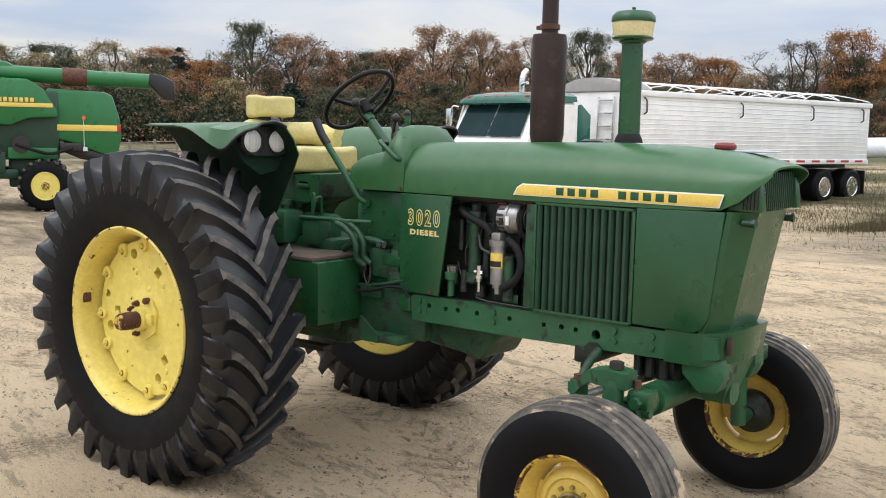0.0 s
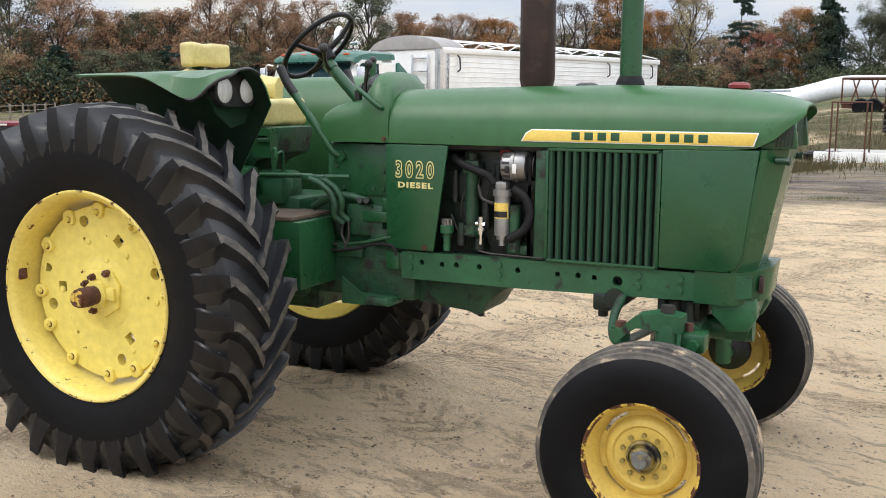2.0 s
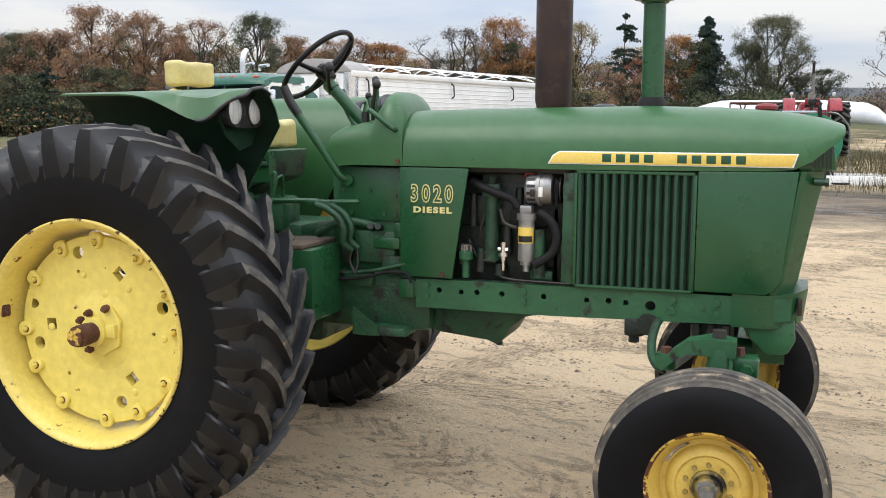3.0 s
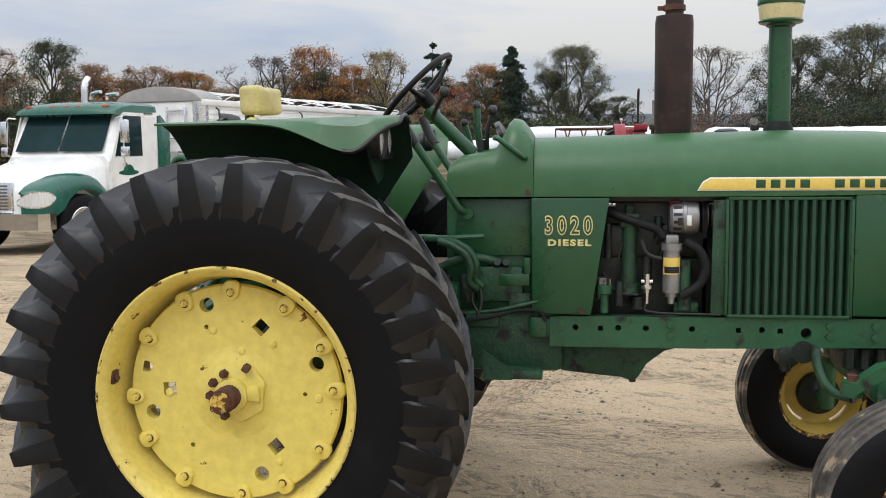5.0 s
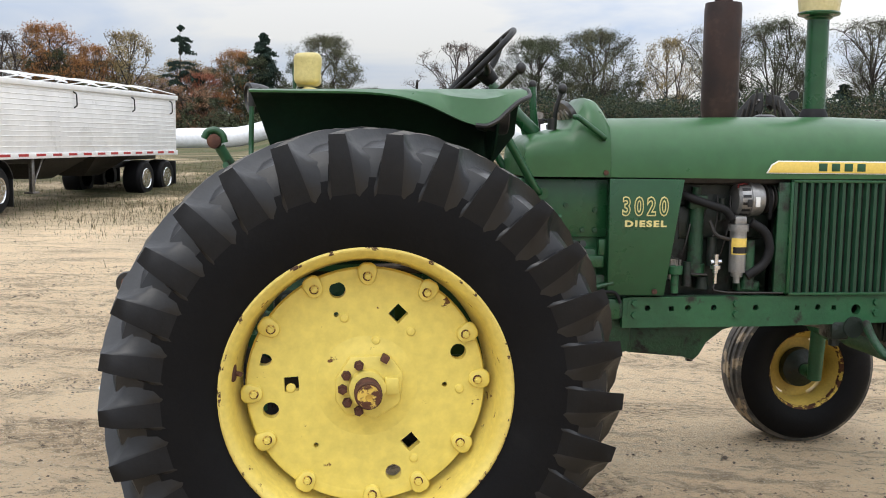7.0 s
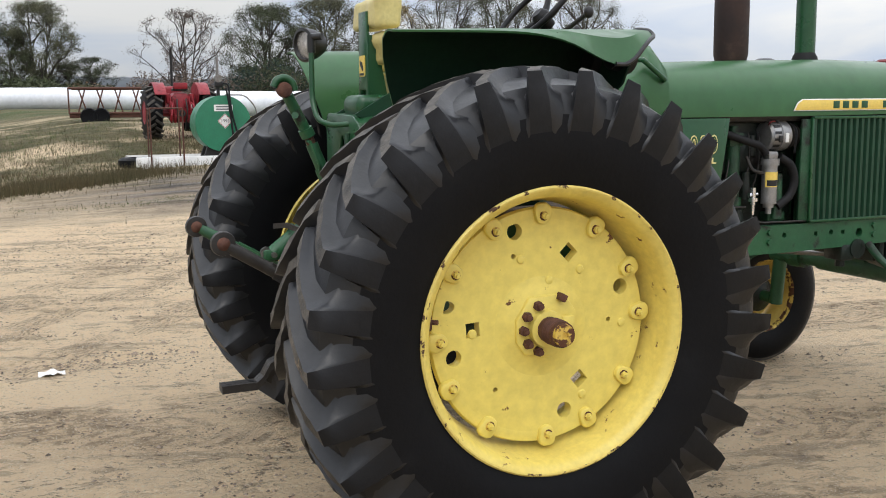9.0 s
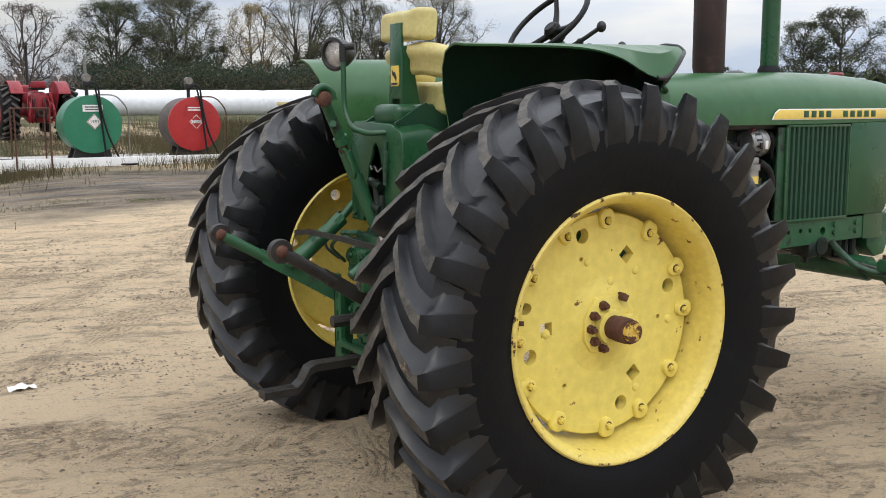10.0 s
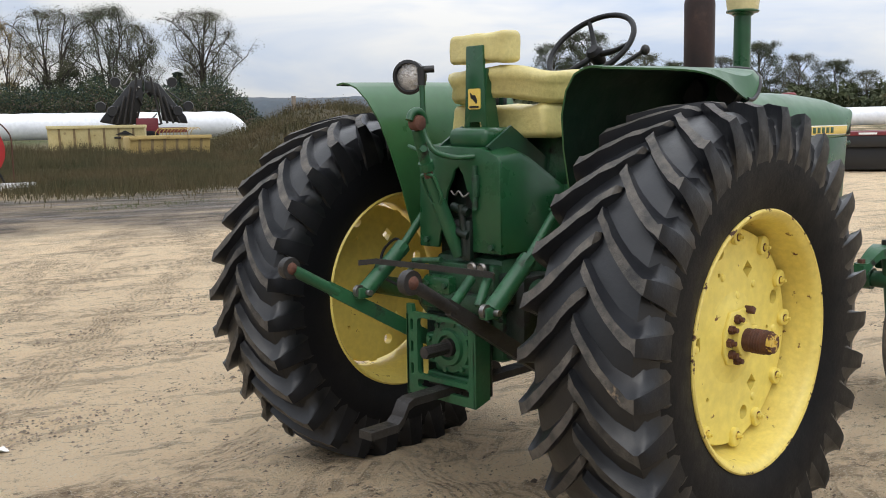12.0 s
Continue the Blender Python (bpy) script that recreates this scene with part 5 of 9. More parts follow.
box(bm, (0.30, -0.24, 1.10), (0.43, -0.13, 1.25), 0.03)
box(bm, (0.06, -0.30, 1.10), (0.24, -0.14, 1.28), 0.03)
lathe(bm, [(0.03, 1.27), (0.03, 1.30), (0.045, 1.30), (0.045, 1.325), (0.02, 1.33)], (0.14, -0.20, 0), "z", 14)
part("rockshaft_console", bm, GREEN_WORN, tractor)
bm = bmesh.new()
plate(bm, [(0.0, 1.24), (0.03, 1.47), (0.36, 1.47), (0.33, 1.34), (0.22, 1.30), (0.16, 1.24)], -0.15, 0.15, bevel=0.01)
support = part("seat_support", bm, GREEN_CAST, tractor, "green seat pedestal")
bm = bmesh.new()
plate(bm, [(0.245, 1.325), (0.235, 1.465), (0.345, 1.465), (0.345, 1.325)], -0.215, -0.150, holes=[rounded(0.262, 1.405, 0.330, 1.430, 0.006)])
bracket = part("seat_bracket", bm, GREEN, support, "slotted green seat bracket")
bm = bmesh.new()
box(bm, (0.262, -0.232, 1.400), (0.342, -0.215, 1.420), 0.005)
part("seat_latch", bm, DARK_GREEN, bracket)
bm = bmesh.new()
pipe(bm, [(0.37, -0.20, 1.11), (0.375, -0.21, 1.20), (0.365, -0.215, 1.27), (0.385, -0.215, 1.33), (0.375, -0.215, 1.375), (0.355, -0.21, 1.36), (0.355, -0.205, 1.28)], 0.0075, 8)
part("latch_rod", bm, GREEN_WORN, support)
bm = bmesh.new()
pipe(bm, [(0.36, -0.20, 1.12), (0.36, -0.22, 1.25), (0.38, -0.215, 1.34), (0.40, -0.19, 1.36), (0.39, -0.17, 1.26)], 0.008)
rod(bm, (0.30, -0.235, 1.245), (0.60, -0.235, 1.25), 0.012)
part("lever_linkage", bm, GREEN, support)


def cushion(lo, hi, r, seed, puff=0.012):
    """A rounded pad with soft creases."""
    bm = bmesh.new()
    box(bm, lo, hi, r, segments=5)
    bmesh.ops.subdivide_edges(bm, edges=[e for e in bm.edges if e.calc_length() > 0.05], cuts=4, use_grid_fill=True)
    for v in bm.verts:
        d = noise.noise_vector(v.co * 9 + Vector((seed, 0, 0))) * puff
        v.co += d
    return bm


seat = part("seat_cushion", cushion((-0.14, -0.25, 1.472), (0.255, 0.25, 1.602), 0.026, 1, 0.013), VINYL, tractor, "faded yellow vinyl seat cushion")
bm = bmesh.new()
loops = []
for i in range(31):
    a = radians(-100 + 200 * i / 30)
    ring = []
    for k, (rr, z) in enumerate(((0.288, 1.628), (0.300, 1.645), (0.297, 1.680), (0.308, 1.697), (0.316, 1.718), (0.310, 1.738), (0.290, 1.748), (0.258, 1.740), (0.238, 1.705), (0.232, 1.665), (0.240, 1.630), (0.264, 1.622))):
        x = 0.03 - rr * 0.86 * max(math.cos(a), -0.25)
        y = rr * math.copysign(abs(math.sin(a)) ** 0.75, math.sin(a))
        sag = 0.022 * math.sin(a) ** 2 + 0.006 * math.sin(5 * a)
        ring.append(Vector((x, y, z - sag)) + noise.noise_vector(Vector((a * 3, k * 0.5, 0.3))) * 0.007)
    loops.append(ring)
rings(bm, loops)
part("backrest", bm, VINYL, tractor, "yellow vinyl wrap-round backrest", smooth=60)
part("headrest", cushion((-0.250, -0.150, 1.762), (-0.150, 0.150, 1.880), 0.022, 5, 0.012), VINYL, tractor, "wrinkled yellow vinyl headrest pad")
bm = bmesh.new()
o = [(-0.062, 1.50), (-0.052, 1.60), (-0.044, 1.83), (0.044, 1.83), (0.052, 1.60), (0.062, 1.50), (0.034, 1.50), (0.030, 1.535), (-0.030, 1.535), (-0.034, 1.50)]
plate(bm, o, -0.272, -0.258, axis="x", bevel=0.003)
for y in (-0.056, 0.046):
    plate(bm, [(-0.27, 1.50), (-0.262, 1.74), (-0.235, 1.74), (-0.19, 1.50)], y, y + 0.010)
post = part("backrest_post", bm, GREEN, tractor, "green backrest post", m=pose(0.012, 0, 0))
bm = bmesh.new()
plate(bm, rounded(-0.032, 1.585, 0.032, 1.665, 0.008), -0.276, -0.272, axis="x")
badge = part("maker_badge", bm, DECAL_YELLOW, post, "yellow maker's badge")
bm = bmesh.new()
plate(bm, [(-0.018, 1.618), (-0.006, 1.640), (0.008, 1.640), (0.020, 1.650), (0.016, 1.628), (0.004, 1.622), (-0.012, 1.606)], -0.278, -0.276, axis="x")
box(bm, (-0.278, -0.024, 1.590), (-0.276, 0.024, 1.598), 0)
part("badge_mark", bm, BLACK, badge)
for y in (-0.13, 0.13):
    bm = bmesh.new()
    plate(bm, [(-0.34, 1.44), (-0.20, 1.52), (0.10, 1.34), (0.10, 1.29)], y - 0.006, y + 0.006)
    part("seat_rail", bm, DARK_GREEN, support)

# steering column and wheel, levers
bm = bmesh.new()
C, D = Vector((0.515, 0.0, 1.800)), Vector((0.735, 0.0, 1.585))
rod(bm, D, C + (D - C) * 0.10, 0.030, 0.026, 16)
rod(bm, C + (D - C) * 0.25, C + (D - C) * 0.12, 0.032, 0.032, 16)
column = part("steering_column", bm, GREEN, tractor, "green steering column")
tilt = Matrix.Translation((0.49, 0, 1.858)) @ Vector((0, 0, 1)).rotation_difference(Vector((-0.71, 0, 0.70)).normalized()).to_matrix().to_4x4()
bm = bmesh.new()
ring_loops = []
for i in range(48):
    a = 2 * math.pi * i / 48
    ring_loops.append([tilt @ Vector(((0.203 + 0.0125 * math.cos(b)) * math.cos(a), (0.203 + 0.0125 * math.cos(b)) * math.sin(a), 0.0125 * math.sin(b))) for b in [2 * math.pi * k / 10 for k in range(10)]])
rings(bm, ring_loops + [ring_loops[0]], caps=False)
bmesh.ops.remove_doubles(bm, verts=bm.verts[:], dist=1e-5)
steer = part("steering_wheel", bm, WHEEL_GRIP, column, "black steering wheel")
bm = bmesh.new()
for a in (30, 150, 270):
    q = radians(a)
    pipe(bm, [tilt @ Vector((0, 0, -0.05)), tilt @ Vector((0.11 * math.cos(q), 0.11 * math.sin(q), -0.035)), tilt @ Vector((0.200 * math.cos(q), 0.200 * math.sin(q), 0))], [0.015, 0.010])
rod(bm, tilt @ Vector((0, 0, -0.095)), tilt @ Vector((0, 0, -0.03)), 0.030, 0.040, 18)
rod(bm, tilt @ Vector((0, 0, -0.03)), tilt @ Vector((0, 0, -0.012)), 0.038, 0.026, 18)
part("wheel_spokes", bm, WHEEL_GRIP, column)


def knob_lever(points, r, knob, mat=BLACK):
    bm = bmesh.new()
    pipe(bm, points, r, 8)
    o = part("lever", bm, mat, tractor)
    bm = bmesh.new()
    bmesh.ops.create_uvsphere(bm, u_segments=12, v_segments=8, radius=knob, matrix=Matrix.Translation(points[-1]) @ Matrix.Diagonal((1, 1, 1.15, 1)))
    part("lever_knob", bm, BLACK, o)


knob_lever([(0.56, -0.02, 1.745), (0.59, -0.10, 1.78), (0.635, -0.185, 1.838)], 0.010, 0.021)
knob_lever([(0.80, -0.08, 1.60), (0.80, -0.09, 1.68), (0.825, -0.10, 1.765)], 0.009, 0.020)
knob_lever([(0.76, 0.08, 1.58), (0.745, 0.085, 1.68), (0.74, 0.09, 1.79)], 0.016, 0.018, GREEN)
knob_lever([(0.72, 0.13, 1.58), (0.70, 0.14, 1.66), (0.68, 0.145, 1.72)], 0.012, 0.016, GREEN)
bm = bmesh.new()
rod(bm, (0.78, -0.12, 1.60), (0.78, -0.12, 1.645), 0.018, seg=10)
part("switch", bm, BLACK, tractor)


# fenders with their lamps
def fender(sgn):
    bm = bmesh.new()
    loops, offsets = [], []
    for i in range(25):
        u = i / 24
        x = -0.385 + 0.94 * u
        dip = 0.108 * math.exp(-((x - 0.395) / (0.20 if x < 0.395 else 0.092)) ** 2)
        lift = 0.03 * (1 - u)
        outer = 0.700 + 0.125 * min(1.0, u * 1.6) - 0.07 * max(0, (x - 0.42) / 0.14) ** 2
        lowz = 1.10 + 0.47 * max(0.0, (x - 0.245) / 0.31) ** 0.9
        sec = [(0.445, lowz), (0.450, 1.28), (0.462, 1.44), (0.485, 1.56), (0.525, 1.645), (0.575, 1.700), (0.62, 1.718), (0.655, 1.724), (outer - 0.03, 1.722 - 0.006 * u - 0.3 * dip), (outer, 1.718 - 0.020 * u - dip)]
        slope = 0.018 * (u - 0.5)
        skin = []
        for k in range(10):
            p, q = sec[max(k - 1, 0)], sec[min(k + 1, 9)]
            p, q = (sec[2], sec[3]) if k < 3 else (p, q)
            size = math.hypot(q[0] - p[0], q[1] - p[1])
            skin.append((0.007 * (q[1] - p[1]) / size, -0.007 * (q[0] - p[0]) / size))
        offsets.append(skin)
        cut = float(np.interp(lowz, [z for y, z in sec[1:8]], [y for y, z in sec[1:8]]))
        loops.append([(x + 0.32 * (1.72 - z) * (1 - u) ** 2, sgn * (y if z > lowz else cut), max(z, lowz + 0.001 * k) + slope) for k, (y, z) in enumerate(sec)])
    inner = []
    for row, skin in zip(loops, offsets):
        inner.append([(x, y + sgn * dy, z + dz) for (x, y, z), (dy, dz) in zip(row, skin)])
    made = rings(bm, [row + back[::-1] for row, back in zip(loops, inner)])
    # the inner skin takes the green with shade in its colour
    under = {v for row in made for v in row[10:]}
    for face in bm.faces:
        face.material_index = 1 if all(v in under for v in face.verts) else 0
    f = part("fender", bm, [GREEN_LIGHTER, UNDERSIDE], tractor, "green shell fender with a wavy outer edge", smooth=50)
    bm = bmesh.new()
    pipe(bm, loops[-1][5:] + [row[-1] for row in loops[-2:-7:-1]], 0.008, 8, 2)
    part("edge_trim", bm, BLACK, f, "black rubber edge trim")
    # end plate in the same shade-darkened green as the inner skin
    bm = bmesh.new()
    o = [(0.540, 1.50), (0.490, 1.58), (0.478, 1.64), (0.50, 1.690), (0.56, 1.698), (0.66, 1.702), (0.74, 1.692), (0.782, 1.65), (0.785, 1.61), (0.74, 1.54), (0.64, 1.48)]
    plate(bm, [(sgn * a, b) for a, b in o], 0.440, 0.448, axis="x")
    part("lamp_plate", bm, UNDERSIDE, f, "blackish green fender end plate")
    bm = bmesh.new()
    pod = [(0.634 + 0.077 * k + 0.072 * math.cos(radians(q)), 1.640 + 0.068 * math.sin(radians(q))) for k, lo in ((1, -90), (-1, 90)) for q in range(lo, lo + 181, 20)]
    plate(bm, [(sgn * u, v) for u, v in pod], 0.446, 0.478, [[(sgn * u, v) for u, v in circle(y, 1.640, 0.060, 20)] for y in (0.711, 0.557)], axis="x", bevel=0.0)
    part("lamp_pod", bm, BLACK, f, "black twin-lamp surround")
    for y in (0.711, 0.557):
        bm = bmesh.new()
        lathe(bm, [(0.050, 0.408), (0.058, 0.443), (0.066, 0.480), (0.063, 0.485), (0.058, 0.474)], (0, sgn * y, 1.640), "x", 28)
        lamp = part("headlamp", bm, BLACK, f)
        bm = bmesh.new()
        lathe(bm, [(0.060, 0.470), (0.050, 0.475), (0.03, 0.480), (0.004, 0.481)], (0, sgn * y, 1.640), "x", 28)
        part("headlamp_lens", bm, LENS, lamp, "clear ribbed headlamp lens")
    return f


fender(-1)
fender(1)

# hitch and rear parts
bm = bmesh.new()
shell = [(-0.205, 1.035), (-0.205, 1.375), (-0.190, 1.405), (-0.115, 1.436), (0.195, 1.447), (0.222, 1.440), (0.232, 1.415), (0.238, 1.04)]
slot = [(0.130, 1.04), (0.118, 1.10), (0.090, 1.19), (0.078, 1.265), (0.048, 1.315), (0.036, 1.350), (0.014, 1.362), (-0.008, 1.335), (-0.036, 1.262), (-0.055, 1.225), (-0.058, 1.035)]
plate(bm, shell + slot, -0.345, -0.330, bevel=0.005, axis="x")
rings(bm, [[(x, y * k, z if z < 1.1 else z + lift) for y, z in shell] for x, k, lift in ((-0.336, 0.995, -0.002), (-0.22, 1.0, 0.012), (-0.15, 0.98, -0.01), (0.10, 0.92, -0.145))], closed=False)
rear = part("rockshaft_cover", bm, GREEN, tractor, "green rear housing below the seat")
# block coloured black for the shade inside the slot
bm = bmesh.new()
box(bm, (-0.275, -0.170, 0.97), (-0.08, 0.195, 1.34), 0.02)
box(bm, (-0.315, -0.05, 0.99), (-0.26, 0.10, 1.16), 0.02)
part("housing_inside", bm, SHADED_OILY, rear, "casting inside the slot, blackened for the slot's shade")
bm = bmesh.new()
box(bm, (-0.315, -0.105, 1.43), (-0.05, 0.105, 1.515), 0.03, segments=3)
part("housing_cap", bm, GREEN, rear)
bm = bmesh.new()
pipe(bm, [(-0.352, 0.045, 1.27), (-0.358, 0.02, 1.25), (-0.358, 0.0, 1.275), (-0.358, -0.025, 1.245), (-0.352, -0.05, 1.265)], 0.004, 6)
part("lock_wire", bm, STEEL, rear)
bm = bmesh.new()
box(bm, (-0.362, -0.100, 1.25), (-0.340, -0.070, 1.335), 0.005)
rod(bm, (-0.352, -0.081, 1.20), (-0.352, -0.081, 1.37), 0.011, seg=10)
part("hinge", bm, GREEN_CAST, rear)
bm = bmesh.new()
for z in (1.10, 1.19):
    rod(bm, (-0.36, -0.055, z), (-0.36, 0.03, z + 0.02), 0.018, seg=12)
box(bm, (-0.362, -0.06, 1.0), (-0.335, -0.01, 1.16), 0.008)
rod(bm, (-0.35, -0.035, 1.02), (-0.365, -0.02, 1.22), 0.016, seg=10)
part("load_sensing_bracket", bm, SHADED_OILY, rear)
bm = bmesh.new()
pipe(bm, [(-0.340, 0.015, 1.02), (-0.380, 0.032, 1.125), (-0.420, 0.050, 1.235)], 0.029, 14, 0)
rod(bm, (-0.420, 0.050, 1.235), (-0.455, 0.060, 1.328), 0.024, seg=14)
rod(bm, (-0.470, 0.060, 1.365), (-0.555, 0.020, 1.515), 0.022, seg=12)
rod(bm, (-0.467, 0.059, 1.358), (-0.482, 0.055, 1.388), 0.029, seg=14)
rod(bm, (-0.500, 0.050, 1.425), (-0.490, 0.135, 1.448), 0.008, seg=8)
rod(bm, (-0.515, 0.045, 1.435), (-0.530, 0.012, 1.440), 0.014, seg=8)
toplink = part("top_link", bm, GREEN_WORN, rear, "folded-up top link, rusty at its end")
bm = bmesh.new()
rod(bm, (-0.453, 0.060, 1.320), (-0.472, 0.060, 1.368), 0.018, seg=14)
part("link_thread", bm, RUST, toplink)
bm = bmesh.new()
pipe(bm, [(-0.462, 0.098, 1.330), (-0.432, 0.094, 1.250), (-0.428, 0.070, 1.222), (-0.432, 0.030, 1.222), (-0.440, 0.008, 1.250), (-0.470, 0.020, 1.335)], 0.007, 6)
pipe(bm, [(-0.462, 0.098, 1.330), (-0.475, 0.060, 1.342), (-0.470, 0.020, 1.335)], 0.007, 6)
part("turn_handle", bm, GREEN_WORN, toplink)
bm = bmesh.new()
lathe(bm, [(0.018, -0.024), (0.027, -0.020), (0.030, 0.0), (0.027, 0.020), (0.018, 0.024)], (-0.572, 0.0, 1.535), "y", 20)
part("top_link_eye", bm, RUST, toplink)
bm = bmesh.new()
pipe(bm, [(-0.612, 0.0, 1.545), (-0.600, 0.0, 1.572), (-0.57, 0.0, 1.582), (-0.54, 0.0, 1.565), (-0.532, 0.0, 1.53)], 0.015)
part("top_link_hook", bm, GREEN, toplink)
# work lamp on its bent pipe
bm = bmesh.new()
pipe(bm, [(-0.34, -0.07, 1.405), (-0.40, -0.03, 1.400), (-0.43, 0.06, 1.42), (-0.435, 0.11, 1.50), (-0.43, 0.12, 1.74)], 0.011)
work = part("lamp_pipe", bm, GREEN, tractor, "bent lamp pipe")
bm = bmesh.new()
d = Vector((-0.90, -0.38, -0.12)).normalized()
P = Vector((-0.43, 0.185, 1.715))
m = Matrix.Translation(P) @ Vector((0, 0, 1)).rotation_difference(d).to_matrix().to_4x4()
loops = []
for r, a in ((0.02, -0.085), (0.05, -0.075), (0.066, -0.04), (0.075, -0.005), (0.079, 0.018), (0.066, 0.022), (0.059, 0.008)):
    loops.append([m @ Vector((r * 0.86 * math.cos(q), r * 0.86 * math.sin(q), a * 0.9)) for q in [2 * math.pi * i / 28 for i in range(28)]])
rings(bm, loops)
lamp = part("work_lamp", bm, BLACK, work, "round black work lamp")
bm = bmesh.new()
loops = [[m @ Vector((r * 0.86 * math.cos(q), r * 0.86 * math.sin(q), a * 0.9)) for q in [2 * math.pi * i / 24 for i in range(24)]] for r, a in ((0.060, 0.009), (0.04, 0.017), (0.005, 0.021))]
rings(bm, loops)
part("work_lamp_lens", bm, WORK_GLASS, work, "clear lamp lens")
bm = bmesh.new()
rod(bm, (-0.43, 0.12, 1.74), (-0.395, 0.085, 1.742), 0.014)
rod(bm, (-0.43, 0.12, 1.68), (-0.43, 0.12, 1.75), 0.016)
part("lamp_bracket", bm, BLACK, work)
# draft links, lift links and cross shaft
for sgn, end, mat in ((1, (-0.853, 0.442, 0.985), GREEN_WORN), (-1, (-0.869, -0.261, 1.0), DARK_STEEL)):
    bm = bmesh.new()
    e = Vector(end)
    root = Vector((-0.10, -0.31, 0.52)) if sgn < 0 else Vector((-0.10, 0.25, 0.54))
    mid = e + (root - e) * 0.22
    d, u, v = basis(root - mid)
    loops = [[p + u * a * 0.016 + Vector((0, 0, b * h)) for a, b in ((-1, -1), (1, -1), (1, 1), (-1, 1))] for p, h in ((mid, 0.030), (root, 0.036))]
    rings(bm, loops)
    rod(bm, e, mid + (root - mid) * 0.05, 0.024, 0.022, 12)
    link = part("draft_link", bm, mat, tractor, "grimy lower draft link with a ball end")
    bm = bmesh.new()
    lathe(bm, [(0.022, -0.020), (0.042, -0.017), (0.045, 0.0), (0.042, 0.017), (0.022, 0.020)], end, "y", 24)
    part("ball_housing", bm, DARK_STEEL, link)
    bm = bmesh.new()
    bmesh.ops.create_uvsphere(bm, u_segments=16, v_segments=10, radius=0.030, matrix=Matrix.Translation(end) @ Matrix.Diagonal((1, 1.1, 1, 1)))
    part("ball", bm, RUST, link)
    bm = bmesh.new()
    rod(bm, (-0.555, sgn * 0.345, 0.865), (-0.36, sgn * 0.34, 1.02), 0.035, 0.032, 14)
    rod(bm, (-0.36, sgn * 0.34, 1.02), (-0.16, sgn * 0.34, 1.22), 0.017, 0.017, 12)
    box(bm, (-0.60, sgn * 0.345 - 0.022, 0.84), (-0.53, sgn * 0.345 + 0.022, 0.885), 0.008)
    lift = part("lift_link", bm, GREEN_WORN, tractor, "adjustable lift link")
    bm = bmesh.new()
    rod(bm, (-0.56, sgn * 0.345 - 0.045, 0.865), (-0.56, sgn * 0.345 + 0.045, 0.865), 0.012, seg=10)
    part("lift_pin", bm, STEEL, lift)
    bm = bmesh.new()
    rod(bm, (-0.375, sgn * 0.34, 1.008), (-0.345, sgn * 0.34, 1.033), 0.034, 0.034, 8)
    part("lock_collar", bm, GREEN_WORN, lift)
    bm = bmesh.new()
    lathe(bm, [(0.014, -0.012), (0.026, -0.010), (0.026, 0.010), (0.016, 0.012)], (-0.585, sgn * 0.345, 0.87), "y", 18)
    part("link_eye", bm, STEEL, lift)
    bm = bmesh.new()
    rod(bm, (-0.53, sgn * 0.30 + 0.04, 0.87), (-0.46, sgn * 0.30 + 0.05, 0.98), 0.018, 0.018, 12)
    part("sway_stub", bm, GREEN_WORN, lift)
    bm = bmesh.new()
    plate(bm, [(-0.19, 1.20), (-0.10, 1.24), (0.02, 1.20), (0.02, 1.14), (-0.10, 1.17)], sgn * 0.30, sgn * 0.345, bevel=0.008)
    part("lift_arm", bm, GREEN_WORN, tractor)
bm = bmesh.new()
rings(bm, [[(x + a * 0.005, y, z + b * 0.011) for a, b in ((-1, -1), (1, -1), (1, 1), (-1, 1))] for x, y, z in ((-0.535, 0.40, 0.975), (-0.50, 0.34, 0.983), (-0.49, 0.02, 0.985), (-0.50, -0.30, 0.986), (-0.52, -0.33, 0.984))])
part("spread_bar", bm, DARK_STEEL, tractor)
bm = bmesh.new()
pipe(bm, [(-0.34, 0.34, 1.02), (-0.30, 0.43, 1.06), (-0.32, 0.50, 1.0), (-0.38, 0.46, 0.90), (-0.36, 0.34, 0.86)], 0.006, 8)
part("lift_cable", bm, HOSE, tractor)
# PTO plate, shaft, drawbar
bm = bmesh.new()
hole = rounded(-0.118, 0.535, 0.165, 0.765, 0.02)
plate(bm, [(-0.148, 0.445), (-0.146, 0.775), (0.19, 0.785), (0.195, 0.815), (0.225, 0.815), (0.225, 0.45)], -0.44, -0.420, [hole, rounded(-0.118, 0.482, 0.165, 0.515, 0.01)] + [rounded(0.188, z, 0.204, z + 0.045, 0.005) for z in (0.53, 0.62, 0.71)], axis="x")
pto = part("pto_frame", bm, GREEN_WORN, tractor, "open green drawbar frame plate")
for y in (-0.150, 0.222):
    bm = bmesh.new()
    plate(bm, [(-0.44, 0.445), (-0.44, 0.775), (-0.40, 0.775), (-0.36, 0.70), (-0.36, 0.47)], y - 0.006, y + 0.006)
    part("frame_side", bm, GREEN_WORN, pto)
bm = bmesh.new()
box(bm, (-0.405, -0.085, 0.545), (-0.33, 0.115, 0.765), 0.03, segments=3)
box(bm, (-0.40, 0.115, 0.60), (-0.34, 0.160, 0.70), 0.012)
box(bm, (-0.41, -0.115, 0.585), (-0.36, 0.13, 0.600), 0.004)
box(bm, (-0.40, -0.115, 0.52), (-0.36, 0.15, 0.545), 0.006)
box(bm, (-0.40, -0.115, 0.70), (-0.35, -0.085, 0.755), 0.008)
